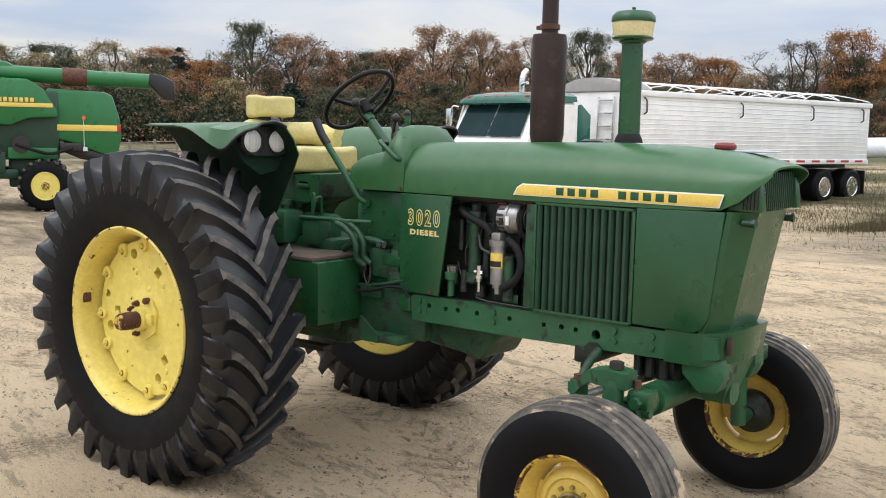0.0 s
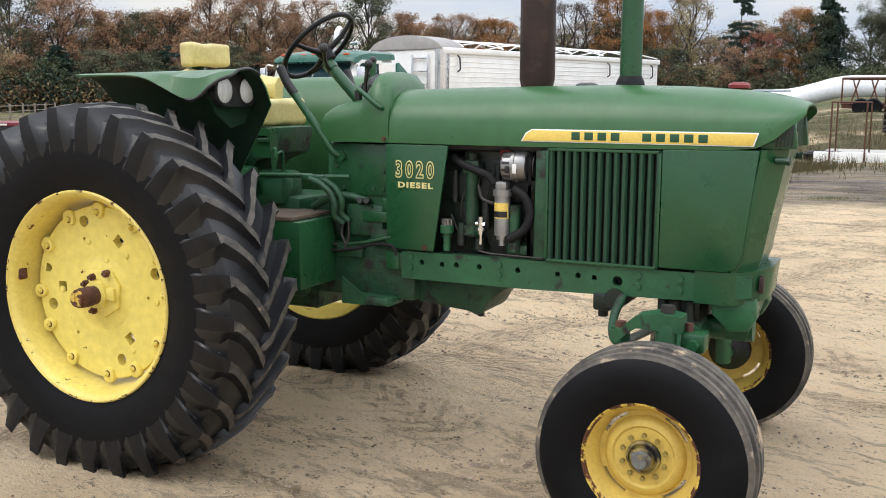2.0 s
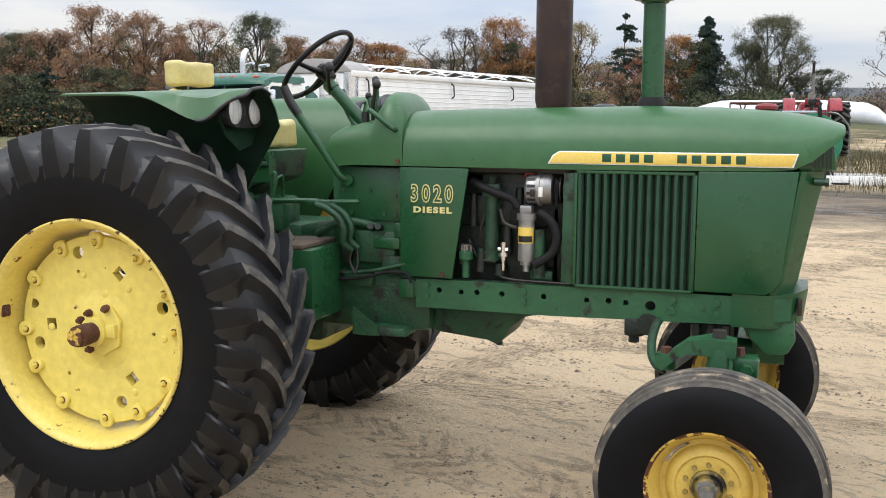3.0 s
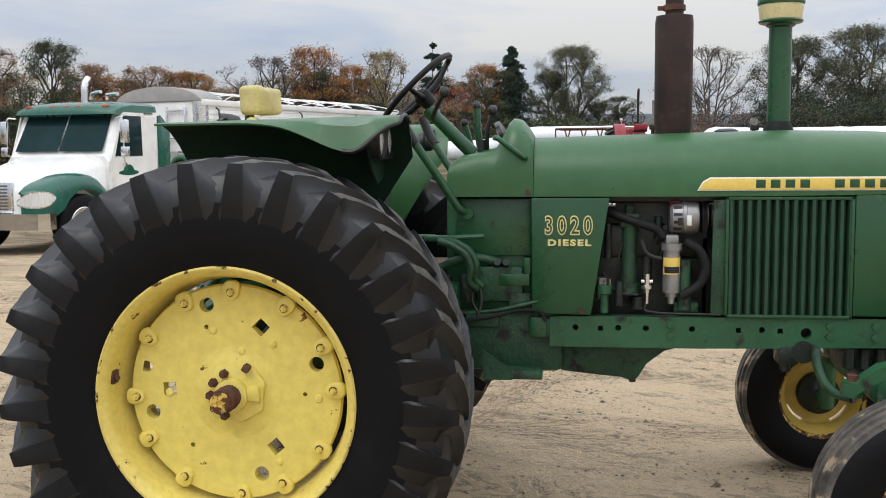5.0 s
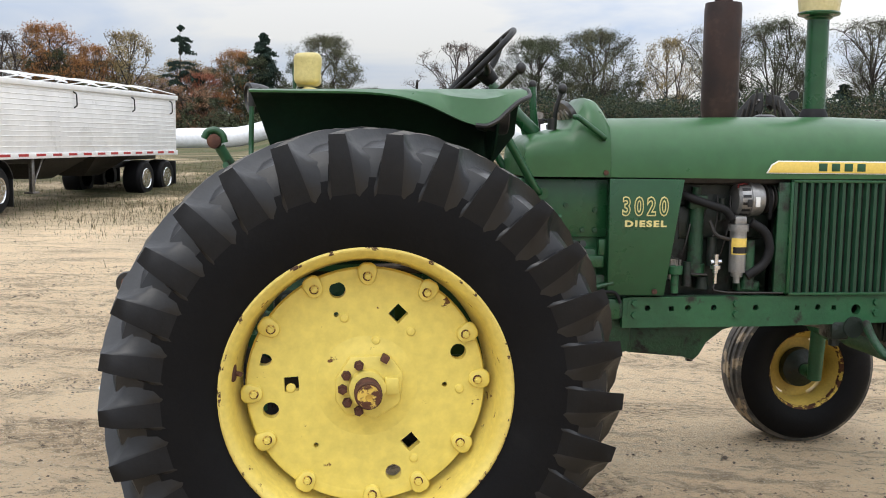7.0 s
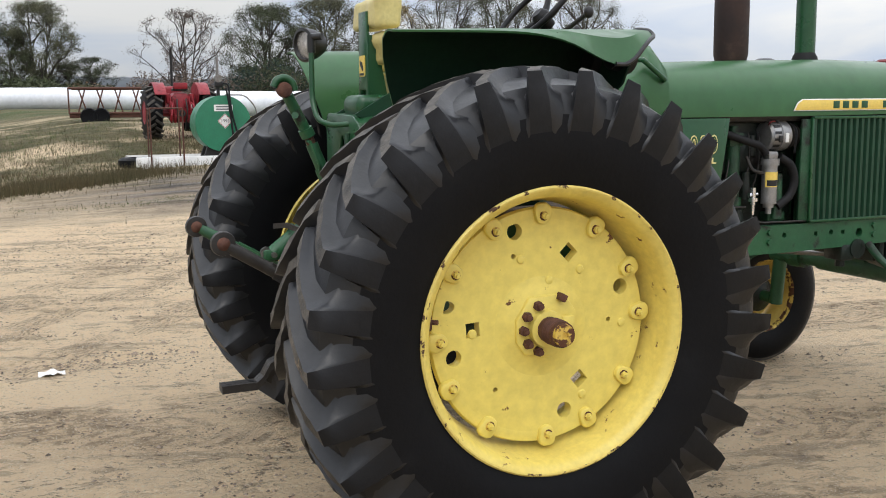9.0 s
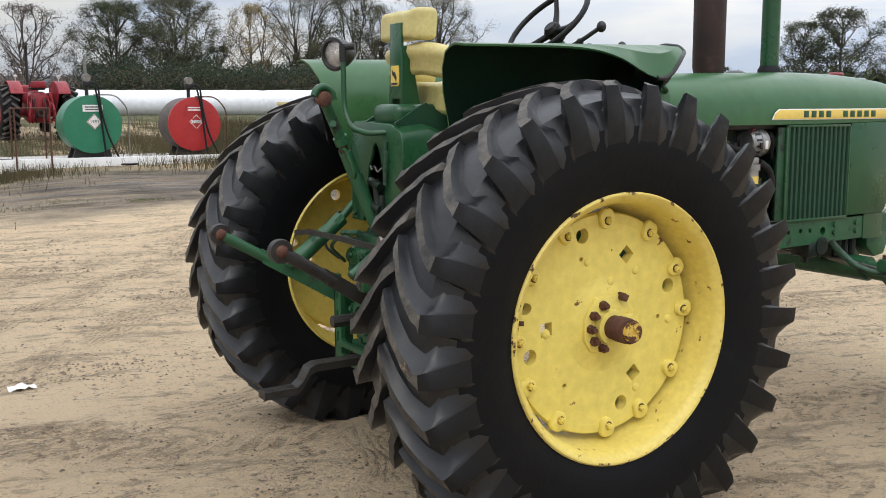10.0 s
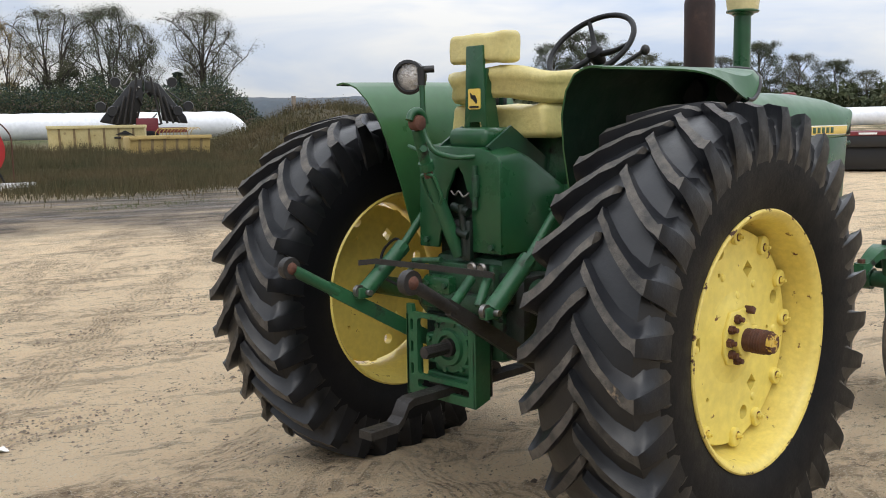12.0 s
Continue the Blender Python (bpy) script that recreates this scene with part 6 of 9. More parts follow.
lathe(bm, [(0.105, -0.40), (0.10, -0.41), (0.075, -0.412), (0.070, -0.425), (0.05, -0.426), (0.045, -0.41)], (0, 0.012, 0.66), "x", 32)
for k in range(8):
    a = 2 * math.pi * k / 8 + 0.2
    bolt(bm, (-0.405, 0.012 + 0.118 * math.cos(a), 0.66 + 0.095 * math.sin(a)), (-1, 0, 0), 0.012, 0.012)
part("pto_housing", bm, GREEN_WORN, pto, "green housing round the power shaft")
# black backing stands in for the shade seen through the frame
bm = bmesh.new()
box(bm, (-0.345, -0.140, 0.47), (-0.325, 0.205, 0.775), 0.006)
part("pto_backing", bm, SHADED_OILY, pto, "casting behind the frame, blackened for the opening's shade")
bm = bmesh.new()
rod(bm, (-0.40, 0.012, 0.66), (-0.55, 0.012, 0.66), 0.022, seg=18)
rod(bm, (-0.40, 0.012, 0.66), (-0.43, 0.012, 0.66), 0.036, seg=18)
for k in range(6):
    a = math.pi * k / 3
    y, z = 0.012 + 0.020 * math.cos(a), 0.66 + 0.020 * math.sin(a)
    rod(bm, (-0.43, y, z), (-0.548, y, z), 0.0055, seg=6)
part("pto_shaft", bm, DARK_STEEL, pto, "dark splined power shaft")
bm = bmesh.new()
for x0, x1, z0, z1 in ((-0.85, -0.715, 0.405, 0.407), (-0.715, -0.690, 0.407, 0.428), (-0.690, -0.660, 0.428, 0.478), (-0.660, -0.630, 0.478, 0.490), (-0.630, 0.25, 0.490, 0.50)):
    rings(bm, [[(x, y, z + dz) for y, dz in ((-0.034, -0.015), (0.034, -0.015), (0.034, 0.015), (-0.034, 0.015))] for x, z in ((x0, z0), (x1, z1))])
draw = part("drawbar", bm, DARK_STEEL, tractor, "worn dark drawbar with a step")
for v in draw.data.vertices:
    v.co.y += 0.016
for x, z in ((-0.815, 0.4215), (-0.735, 0.4225)):
    bm = bmesh.new()
    rod(bm, (x, 0.016, z - 0.006), (x, 0.016, z), 0.015, seg=14)
    part("drawbar_hole", bm, BLACK, draw)
for y in (-0.085, -0.137):
    bm = bmesh.new()
    rod(bm, (-0.30, y, 0.965), (-0.375, y, 0.978), 0.020, 0.022, 14)
    coupler = part("hose_coupler", bm, SHADED_OILY, rear, "black hydraulic hose coupler")
    bm = bmesh.new()
    lathe(bm, [(0.013, -0.384), (0.018, -0.388), (0.024, -0.380), (0.021, -0.372)], (0, y, 0.979), "x", 18)
    part("coupler_ring", bm, STEEL, coupler)
bm = bmesh.new()
box(bm, (-0.36, -0.18, 0.87), (-0.30, 0.18, 0.99), 0.012)
part("valve_block", bm, GREEN_CAST, rear)
bm = bmesh.new()
rod(bm, (-0.40, 0.22, 0.985), (-0.40, 0.06, 1.0), 0.012, seg=8)
part("detent_lever", bm, GREEN_CAST, rear)
# right-hand bosses are blackened for the shade below the housing
for lo, hi, mat in (((-0.40, 0.02, 0.86), (-0.30, 0.17, 0.935), GREEN), ((-0.39, -0.20, 0.80), (-0.25, 0.20, 0.875), GREEN_CAST), ((-0.30, 0.18, 0.62), (-0.10, 0.26, 0.90), GREEN_CAST), ((-0.30, -0.28, 0.62), (-0.10, -0.18, 0.95), SHADED_OILY), ((-0.33, -0.24, 0.84), (-0.20, -0.16, 0.96), SHADED_OILY)):
    bm = bmesh.new()
    box(bm, lo, hi, 0.016)
    part("housing_boss", bm, mat, rear)
for x, y, z in ((-0.402, 0.04, 0.90), (-0.402, 0.14, 0.90), (-0.392, -0.15, 0.84), (-0.392, 0.0, 0.84), (-0.392, 0.15, 0.84), (-0.352, -0.165, 1.06), (-0.352, 0.185, 1.07)):
    bm = bmesh.new()
    bolt(bm, (x, y, z), (-1, 0, 0), 0.013, 0.012)
    part("housing_bolt", bm, GREEN_CAST, rear)
for pts in ([(-0.36, 0.12, 0.96), (-0.44, 0.16, 0.98), (-0.46, 0.22, 0.93), (-0.38, 0.24, 0.86)], [(-0.37, -0.14, 0.93), (-0.44, -0.18, 0.90), (-0.42, -0.20, 0.82), (-0.34, -0.20, 0.78)]):
    bm = bmesh.new()
    pipe(bm, pts, 0.008, 8)
    part("hydraulic_pipe", bm, GREEN_CAST, rear)
bm = bmesh.new()
lathe(bm, [(0.01, -0.335), (0.060, -0.335), (0.070, -0.325), (0.072, -0.26), (0.060, -0.255)], (-0.215, 0, 0.865), "y", 24)
part("brake_drum", bm, GREEN_CAST, rear, "round green end cover beside the axle")
bm = bmesh.new()
rod(bm, (-0.40, -0.10, 0.94), (-0.53, -0.13, 0.86), 0.020, seg=12)
part("coupler_sleeve", bm, GREEN_WORN, rear)

# front axle
bm = bmesh.new()
rod(bm, (2.36, -0.66, 0.645), (2.36, -0.22, 0.665), 0.046, seg=20)
rod(bm, (2.36, 0.66, 0.645), (2.36, 0.22, 0.665), 0.046, seg=20)
rod(bm, (2.36, -0.30, 0.665), (2.36, 0.30, 0.665), 0.064, seg=20)
axle = part("front_axle", bm, GREEN_WORN, tractor, "green tubular front axle, worn and greasy")
for sgn in (-1, 1):
    bm = bmesh.new()
    rod(bm, (2.36, sgn * 0.640, 0.36), (2.36, sgn * 0.60, 0.80), 0.036, 0.040, 18)
    rod(bm, (2.36, sgn * 0.66, 0.386), (2.36, sgn * 0.80, 0.386), 0.034, 0.03, 16)
    spindle = part("spindle", bm, GREEN_WORN, axle, "steering spindle")
    bm = bmesh.new()
    loops = [[(x, sgn * (yc + dy), z + dz) for dy, dz in ((-w, -h), (w, -h), (w, h), (-w, h))] for x, yc, z, w, h in
             ((2.42, 0.58, 0.805, 0.045, 0.030), (2.34, 0.58, 0.812, 0.060, 0.032), (2.25, 0.565, 0.800, 0.040, 0.024), (2.205, 0.55, 0.765, 0.034, 0.022), (2.175, 0.535, 0.735, 0.034, 0.022), (2.135, 0.53, 0.728, 0.026, 0.020))]
    rings(bm, loops)
    bevelled(bm, bm.verts[:], 0.010)
    rod(bm, (2.17, sgn * 0.53, 0.700), (2.17, sgn * 0.53, 0.758), 0.036, seg=16)
    part("steering_arm", bm, GREEN_WORN, axle, "cranked green steering arm")
    bm = bmesh.new()
    bolt(bm, (2.36, sgn * 0.585, 0.843), (0, 0, 1), 0.028, 0.026)
    part("arm_nut", bm, DARK_STEEL, axle)
    bm = bmesh.new()
    bolt(bm, (2.17, sgn * 0.53, 0.756), (0, 0, 1), 0.022, 0.024)
    part("ball_nut", bm, RUST, axle)
    bm = bmesh.new()
    rod(bm, (2.17, sgn * 0.53, 0.690), (2.28, sgn * 0.10, 0.715), 0.017, seg=10)
    part("tie_rod", bm, STEEL, axle, "bare greasy tie rod")
    bm = bmesh.new()
    pipe(bm, [(2.10, sgn * 0.26, 0.82), (2.09, sgn * 0.33, 0.77), (2.10, sgn * 0.41, 0.715), (2.13, sgn * 0.48, 0.690), (2.17, sgn * 0.53, 0.690)], [0.019, 0.015], 10)
    part("steering_link", bm, GREEN_CAST, axle, "curved greasy steering link")
    bm = bmesh.new()
    for x in (2.31, 2.42):
        bolt(bm, (x, sgn * 0.47, 0.66), (1 if x > 2.36 else -1, 0, 0), 0.022, 0.03)
    rod(bm, (2.36, sgn * 0.42, 0.654), (2.36, sgn * 0.52, 0.65), 0.060, seg=18)
    part("axle_clamp", bm, GREEN_WORN, axle)
    bm = bmesh.new()
    box(bm, (2.41, min(sgn * 0.50, sgn * 0.60), 0.70), (2.50, max(sgn * 0.50, sgn * 0.60), 0.775), 0.014)
    rod(bm, (2.46, sgn * 0.60, 0.735), (2.46, sgn * 0.635, 0.735), 0.022, seg=6)
    part("clamp_lug", bm, GREEN, axle)
    bm = bmesh.new()
    bolt(bm, (2.435, sgn * 0.56, 0.775), (0, 0, 1), 0.016, 0.03)
    part("clamp_bolt", bm, RUST, axle)
bm = bmesh.new()
loops = []
for z, x0, x1, hw in ((0.84, 2.40, 2.62, 0.16), (0.76, 2.45, 2.60, 0.10), (0.64, 2.48, 2.56, 0.06)):
    loops.append([(x0, -hw, z), (x1, -hw, z), (x1, hw, z), (x0, hw, z)])
rings(bm, loops)
bevelled(bm, bm.verts[:], 0.02)
rod(bm, (2.30, 0, 0.675), (2.585, 0, 0.675), 0.050, seg=18)
part("axle_pivot", bm, GREEN_WORN, tractor, "green pivot casting under the nose")
bm = bmesh.new()
box(bm, (2.22, -0.17, 0.71), (2.40, 0.17, 0.83), 0.03)
box(bm, (1.965, -0.235, 0.745), (2.045, -0.12, 0.825), 0.012)
rod(bm, (2.00, -0.19, 0.715), (2.00, -0.19, 0.75), 0.022, seg=8)
rod(bm, (2.06, -0.24, 0.80), (2.06, 0.24, 0.80), 0.045, seg=14)
for x, y in ((2.245, -0.19), (2.30, -0.19), (2.36, -0.19)):
    rod(bm, (x, y, 0.73), (x, y, 0.81), 0.018, seg=8)
part("steering_motor", bm, SHADED_OILY, tractor, "dark greasy steering motor")


# ---- trees and far land ----
def leaf_material(name, a, b, spread=0.20):
    return material(name, a, 0.75, second=b, scale=0.55, amount=1.0, island=spread, spec=0.2)


# rust and yellow are lightened to carry some distance haze
LEAF = {
    "rust": leaf_material("rust_brown_leaves", (0.300, 0.165, 0.095), (0.215, 0.140, 0.082)),
    "orange": leaf_material("orange_leaves", (0.37, 0.160, 0.055), (0.235, 0.135, 0.052)),
    "yellow": leaf_material("yellowing_leaves", (0.330, 0.250, 0.115), (0.215, 0.175, 0.088)),
    "green": leaf_material("dull_green_leaves", (0.074, 0.086, 0.043), (0.050, 0.062, 0.034)),
    "grey": leaf_material("grey_green_leaves", (0.120, 0.120, 0.068), (0.075, 0.082, 0.050)),
    "bare": leaf_material("last_brown_leaves", (0.17, 0.130, 0.105), (0.12, 0.095, 0.078)),
    "pine": leaf_material("pine_needles", (0.034, 0.058, 0.044), (0.024, 0.042, 0.034)),
    "red": leaf_material("red_leaves", (0.32, 0.095, 0.055), (0.21, 0.09, 0.05)),
}
BARK = material("grey_brown_bark", (0.060, 0.050, 0.043), 0.9, second=(0.045, 0.036, 0.03), scale=1.5, amount=0.9, bump=0.3, bump_scale=6)


def leaf_cloud(verts, faces, centre, radius, count, size, rng, flat=0.8):
    """Small single leaf sprays thrown round a twig end."""
    for _ in range(count):
        d = Vector((rng.gauss(0, 1), rng.gauss(0, 1), rng.gauss(0, 1)))
        d *= min(1.0, 1.75 / max(d.length, 1e-6))
        d = Vector((d.x, d.y, d.z * flat)) * radius * 0.55
        p = centre + d
        n = Vector((rng.gauss(0, 1), rng.gauss(0, 1), rng.gauss(0, 0.7) + 0.35)).normalized()
        _, u, v = basis(n)
        s = size * rng.uniform(0.55, 1.35)
        k = len(verts)
        a = rng.uniform(0, 6.28)
        uu, vv = u * math.cos(a) + v * math.sin(a), v * math.cos(a) - u * math.sin(a)
        verts.extend([p - uu * s, p - vv * s * 0.55 + n * s * 0.15, p + uu * s, p + vv * s * 0.55 + n * s * 0.15])
        faces.append((k, k + 1, k + 2, k + 3))


def limb(verts, faces, a, b, ra, rb, n):
    """A tapered stretch of branch."""
    _, u, v = basis(b - a)
    k = len(verts)
    for p, r in ((a, ra), (b, rb)):
        for i in range(n):
            q = 2 * math.pi * i / n
            verts.append(p + u * (math.cos(q) * r) + v * (math.sin(q) * r))
    for i in range(n):
        j = (i + 1) % n
        faces.append((k + i, k + j, k + n + j, k + n + i))


def bough(verts, faces, a, b, sag, ra, rb, n, rng):
    """A branch in three stretches that bows on its way; gives a point part way along."""
    w = (b - a).length * 0.09
    mids = [a.lerp(b, t) + Vector((rng.uniform(-w, w), rng.uniform(-w, w), rng.uniform(-w, w) + sag * 4 * t * (1 - t))) for t in (0.36, 0.70)]
    pts = [a, *mids, b]
    for i in range(3):
        limb(verts, faces, pts[i], pts[i + 1], ra + (rb - ra) * i / 3, ra + (rb - ra) * (i + 1) / 3, n)
    return mids


def broad_tree(kind, seed, height=12.0, leaves=13000, wide=0.47, low=0.16, stems=1, limbs=22, twigs=5, fine=0, tuft=0.026, top=0.45, leaf=0.0070):
    """A trunk that forks into limbs, boughs and twigs inside an uneven crown, with small leaves round each twig's end."""
    rng = random.Random(seed)
    wood_v, wood_f, leaf_v, leaf_f = [], [], [], []
    base = low * height

    def reach(a, k):
        bulge = max(0.0, 1 - abs(2 * (k - top) / (2 - 2 * top if k > top else 2 * top)) ** 2.1) ** 0.5
        return height * wide * bulge * (0.86 + 0.60 * noise.noise(Vector((math.cos(a) * 1.4, math.sin(a) * 1.4, k * 3.2 + seed))))

    def kept(p):
        k = min(0.985, max(0.02, (p.z - base) / (height - base)))
        r, a = math.hypot(p.x, p.y), math.atan2(p.y, p.x)
        lim = reach(a, k) * 1.10
        pull = 1.0 if r < lim else lim / r * rng.uniform(0.70, 1.0)
        return Vector((p.x * pull, p.y * pull, p.z if p.z < height * 0.97 else height * rng.uniform(0.90, 0.99)))

    lines = []
    for i in range(stems):
        a = 6.283 * (i + rng.uniform(-0.2, 0.2)) / stems
        lean = height * (0.13 if stems > 1 else 0.03)
        foot = Vector((0.012 * height * math.cos(a), 0.012 * height * math.sin(a), -0.3)) * (1 if stems > 1 else 0.2)
        foot.z = -0.3
        crotch = Vector((foot.x * 2, foot.y * 2, base * rng.uniform(0.75, 1.1)))
        head = Vector((lean * math.cos(a), lean * math.sin(a), height * rng.uniform(0.84, 0.95)))
        r = height * 0.019 / stems ** 0.45
        limb(wood_v, wood_f, foot, crotch, r * 1.3, r, 7)
        mid = crotch.lerp(head, 0.5) + Vector((rng.uniform(-1, 1), rng.uniform(-1, 1), 0)) * height * 0.02
        limb(wood_v, wood_f, crotch, mid, r, r * 0.6, 6)
        limb(wood_v, wood_f, mid, head, r * 0.6, r * 0.12, 5)
        lines.append((crotch, mid, head))
    tips = []
    for i in range(limbs):
        a = i * 2.39996 + rng.uniform(-0.4, 0.4)
        k = 0.06 + 0.90 * ((i + rng.random()) / limbs) ** 0.9
        goal = Vector((math.cos(a), math.sin(a), 0)) * reach(a, k) * rng.uniform(0.25, 0.78)
        goal.z = base + (height - base) * k
        crotch, mid, head = lines[min(range(stems), key=lambda j: (lines[j][2] - goal).length)] if stems > 1 else lines[0]
        z = max(crotch.z, goal.z - math.hypot(goal.x, goal.y) * rng.uniform(0.7, 1.2) - 0.05 * height)
        root = crotch.lerp(mid, min(1, (z - crotch.z) / (mid.z - crotch.z))) if z < mid.z else mid.lerp(head, min(0.95, (z - mid.z) / (head.z - mid.z)))
        way = bough(wood_v, wood_f, root, goal, 0.02 * height, height * 0.0070, height * 0.0034, 5, rng)
        out = (goal - root).normalized()
        for j in range(5):
            start = goal if j < 3 else way[1]
            d = out * 0.75 + Vector((rng.gauss(0, 0.6), rng.gauss(0, 0.6), rng.gauss(0.32, 0.5)))
            t2 = kept(start + d.normalized() * height * rng.uniform(0.07, 0.15))
            if (t2 - start).length < 0.02 * height:
                continue
            w2 = bough(wood_v, wood_f, start, t2, 0.006 * height, height * 0.0032, height * 0.0016, 4, rng)
            for q in range(twigs):
                s3 = (w2[1], t2)[q % 2]
                d3 = (t2 - start).normalized() * 0.6 + Vector((rng.gauss(0, 0.7), rng.gauss(0, 0.7), rng.gauss(0.2, 0.6)))
                t3 = kept(s3 + d3.normalized() * height * rng.uniform(0.03, 0.075))
                if (t3 - s3).length < 0.004 * height:
                    continue
                limb(wood_v, wood_f, s3, t3, height * 0.0015, height * 0.0006, 3)
                tips += [t3, s3.lerp(t3, 0.55)]
                for _ in range(fine):
                    t4 = t3 + Vector((rng.gauss(0, 1), rng.gauss(0, 1), rng.gauss(0.4, 0.8))) * height * 0.022
                    limb(wood_v, wood_f, s3.lerp(t3, rng.uniform(0.4, 1.0)), t4, height * 0.0009, height * 0.0005, 3)
    heart = Vector((0, 0, height * 0.5))
    each = 1.25 * leaves / max(1, len(tips))
    for p in tips:
        away = (p - heart).normalized()
        for _ in range(int(each * rng.uniform(0.4, 1.6) + rng.random())):
            c = p + Vector((rng.gauss(0, 1), rng.gauss(0, 1), rng.gauss(-0.1, 0.75))) * height * tuft
            nrm = (Vector((rng.gauss(0, 1), rng.gauss(0, 1), rng.gauss(0.3, 1))) + away * 1.1).normalized()
            _, u, v = basis(nrm)
            q, size = rng.uniform(0, 6.28), height * leaf * rng.uniform(0.55, 1.3)
            k = len(leaf_v)
            for e in (0.0, 2.2, 4.1):
                leaf_v.append(c + (u * math.cos(q + e) + v * math.sin(q + e)) * size)
            leaf_f.append((k, k + 1, k + 2))
    trunk, crown = bpy.data.meshes.new("trunk"), bpy.data.meshes.new("crown")
    trunk.from_pydata(wood_v, [], wood_f)
    trunk.shade_smooth()
    trunk.materials.append(BARK)
    crown.from_pydata(leaf_v, [], leaf_f)
    crown.materials.append(LEAF[kind])
    return trunk, crown


def conifer(seed, height=14.0, tiers=15, reach=0.21, open_tiers=True):
    """A pine with whorls of drooping boughs."""
    rng = random.Random(seed)
    bm = bmesh.new()
    pipe(bm, [(0, 0, -0.3), (0.1, 0, height * 0.5), (0, 0, height)], [height * 0.016, 0.03], 7, 2)
    verts, faces = [], []
    for i in range(tiers):
        u = (i + rng.uniform(-0.35, 0.35)) / (tiers - 1)
        u = min(1.0, max(0.0, u))
        z = height * (0.22 + 0.76 * u)
        for k in range(6):
            z = height * (0.22 + 0.76 * min(1.0, max(0.0, u + rng.uniform(-0.5, 0.5) / tiers)))
            if open_tiers and rng.random() < 0.22:
                continue
            length = height * reach * (1 - u) ** (0.5 if open_tiers else 0.7) * rng.uniform(0.45, 1.2) * (0.72 if open_tiers else 1.0) + 0.3
            a = rng.uniform(0, 6.28)
            out = Vector((math.cos(a), math.sin(a), rng.uniform(-0.25, 0.12)))
            p0, p1 = Vector((0, 0, z)), Vector((0, 0, z)) + out * length
            pipe(bm, [p0, p0 + out * length * 0.6 + Vector((0, 0, 0.10 * length)), p1], [0.05, 0.015], 4, 1)
            for s in range(12):
                t = 0.12 + 0.88 * s / 11
                leaf_cloud(verts, faces, p0 + out * length * t + Vector((0, 0, 0.10 * length * (1 - abs(2 * t - 1)))), (length * 0.11 + 0.16) if open_tiers else (length * 0.22 + 0.22), 12 if open_tiers else 14, height * 0.0115, rng, 0.35)
    crown = bpy.data.meshes.new("crown")
    crown.from_pydata(verts, [], faces)
    crown.materials.append(LEAF["pine"])
    return mesh_of("trunk", bm, BARK, 60), crown


TREES = {
    "rust": [broad_tree("rust", 11), broad_tree("rust", 12, leaves=9000), broad_tree("rust", 13, wide=0.52, limbs=28, leaves=15000)],
    "orange": [broad_tree("orange", 21, leaves=14000, low=0.10, limbs=26), broad_tree("orange", 22, low=0.12)],
    "yellow": [broad_tree("yellow", 31, leaves=8000), broad_tree("yellow", 32, leaves=7000, stems=2)],
    "green": [broad_tree("green", 41, leaves=15000, limbs=28, low=0.10), broad_tree("green", 42, leaves=14000, wide=0.52, limbs=28, low=0.12)],
    "grey": [broad_tree("grey", 51, leaves=11000, wide=0.52), broad_tree("grey", 52, leaves=11000, wide=0.52, stems=2)],
    "willow": [broad_tree("grey", 55, leaves=34000, wide=0.60, limbs=34, low=0.10, stems=2, leaf=0.0056), broad_tree("green", 56, leaves=32000, wide=0.60, limbs=34, low=0.12, stems=2, leaf=0.0056)],
    "airy": [broad_tree("grey", 61, leaves=17000, low=0.24, stems=3, limbs=26, wide=0.52, top=0.6, leaf=0.0048, tuft=0.030), broad_tree("grey", 62, leaves=16000, low=0.26, stems=2, limbs=26, wide=0.50, top=0.62, leaf=0.0048, tuft=0.030), broad_tree("green", 63, leaves=19000, low=0.22, stems=4, limbs=26, wide=0.52, top=0.58, leaf=0.0048, tuft=0.030)],
    "bare": [broad_tree("bare", 71, leaves=2600, limbs=26, low=0.16, wide=0.58, stems=3, twigs=6, fine=2, top=0.55), broad_tree("bare", 72, leaves=2200, limbs=26, low=0.16, wide=0.58, stems=4, twigs=6, fine=2, top=0.55)],
    "red": [broad_tree("red", 81, leaves=11000)],
    "pine": [conifer(91, tiers=11, reach=0.40), conifer(92, tiers=11, reach=0.40)],
    "spruce": [conifer(93, tiers=26, reach=0.30, open_tiers=False)],
}
WORDS = {"rust": "rust-brown autumn tree at the yard's far edge", "orange": "orange autumn maple at the wood's edge", "yellow": "half-bare tree with yellowing leaves",
         "green": "dark dull-green leafy tree in the tree line", "grey": "tall grey-green willow-like tree", "willow": "broad dark willow-like tree behind the field", "airy": "tall sparse tree with forking limbs and thin leaves",
         "bare": "bare branching tree against the sky", "red": "small red-leaved autumn tree", "pine": "tall open pine with tiered boughs", "spruce": "narrow dark spruce standing among the trees"}


def eye_x(az):
    return float(np.interp(az, [20, 60, 75, 105, 150], [-3.0, -2.6, -0.3, 1.2, 4.0]))


def stand(az, far):
    """A spot on the land in that compass direction from the yard."""
    x, y = eye_x(az) + far * math.cos(radians(az)), -3.7 + far * math.sin(radians(az))
    return x, y, rise(x, y)


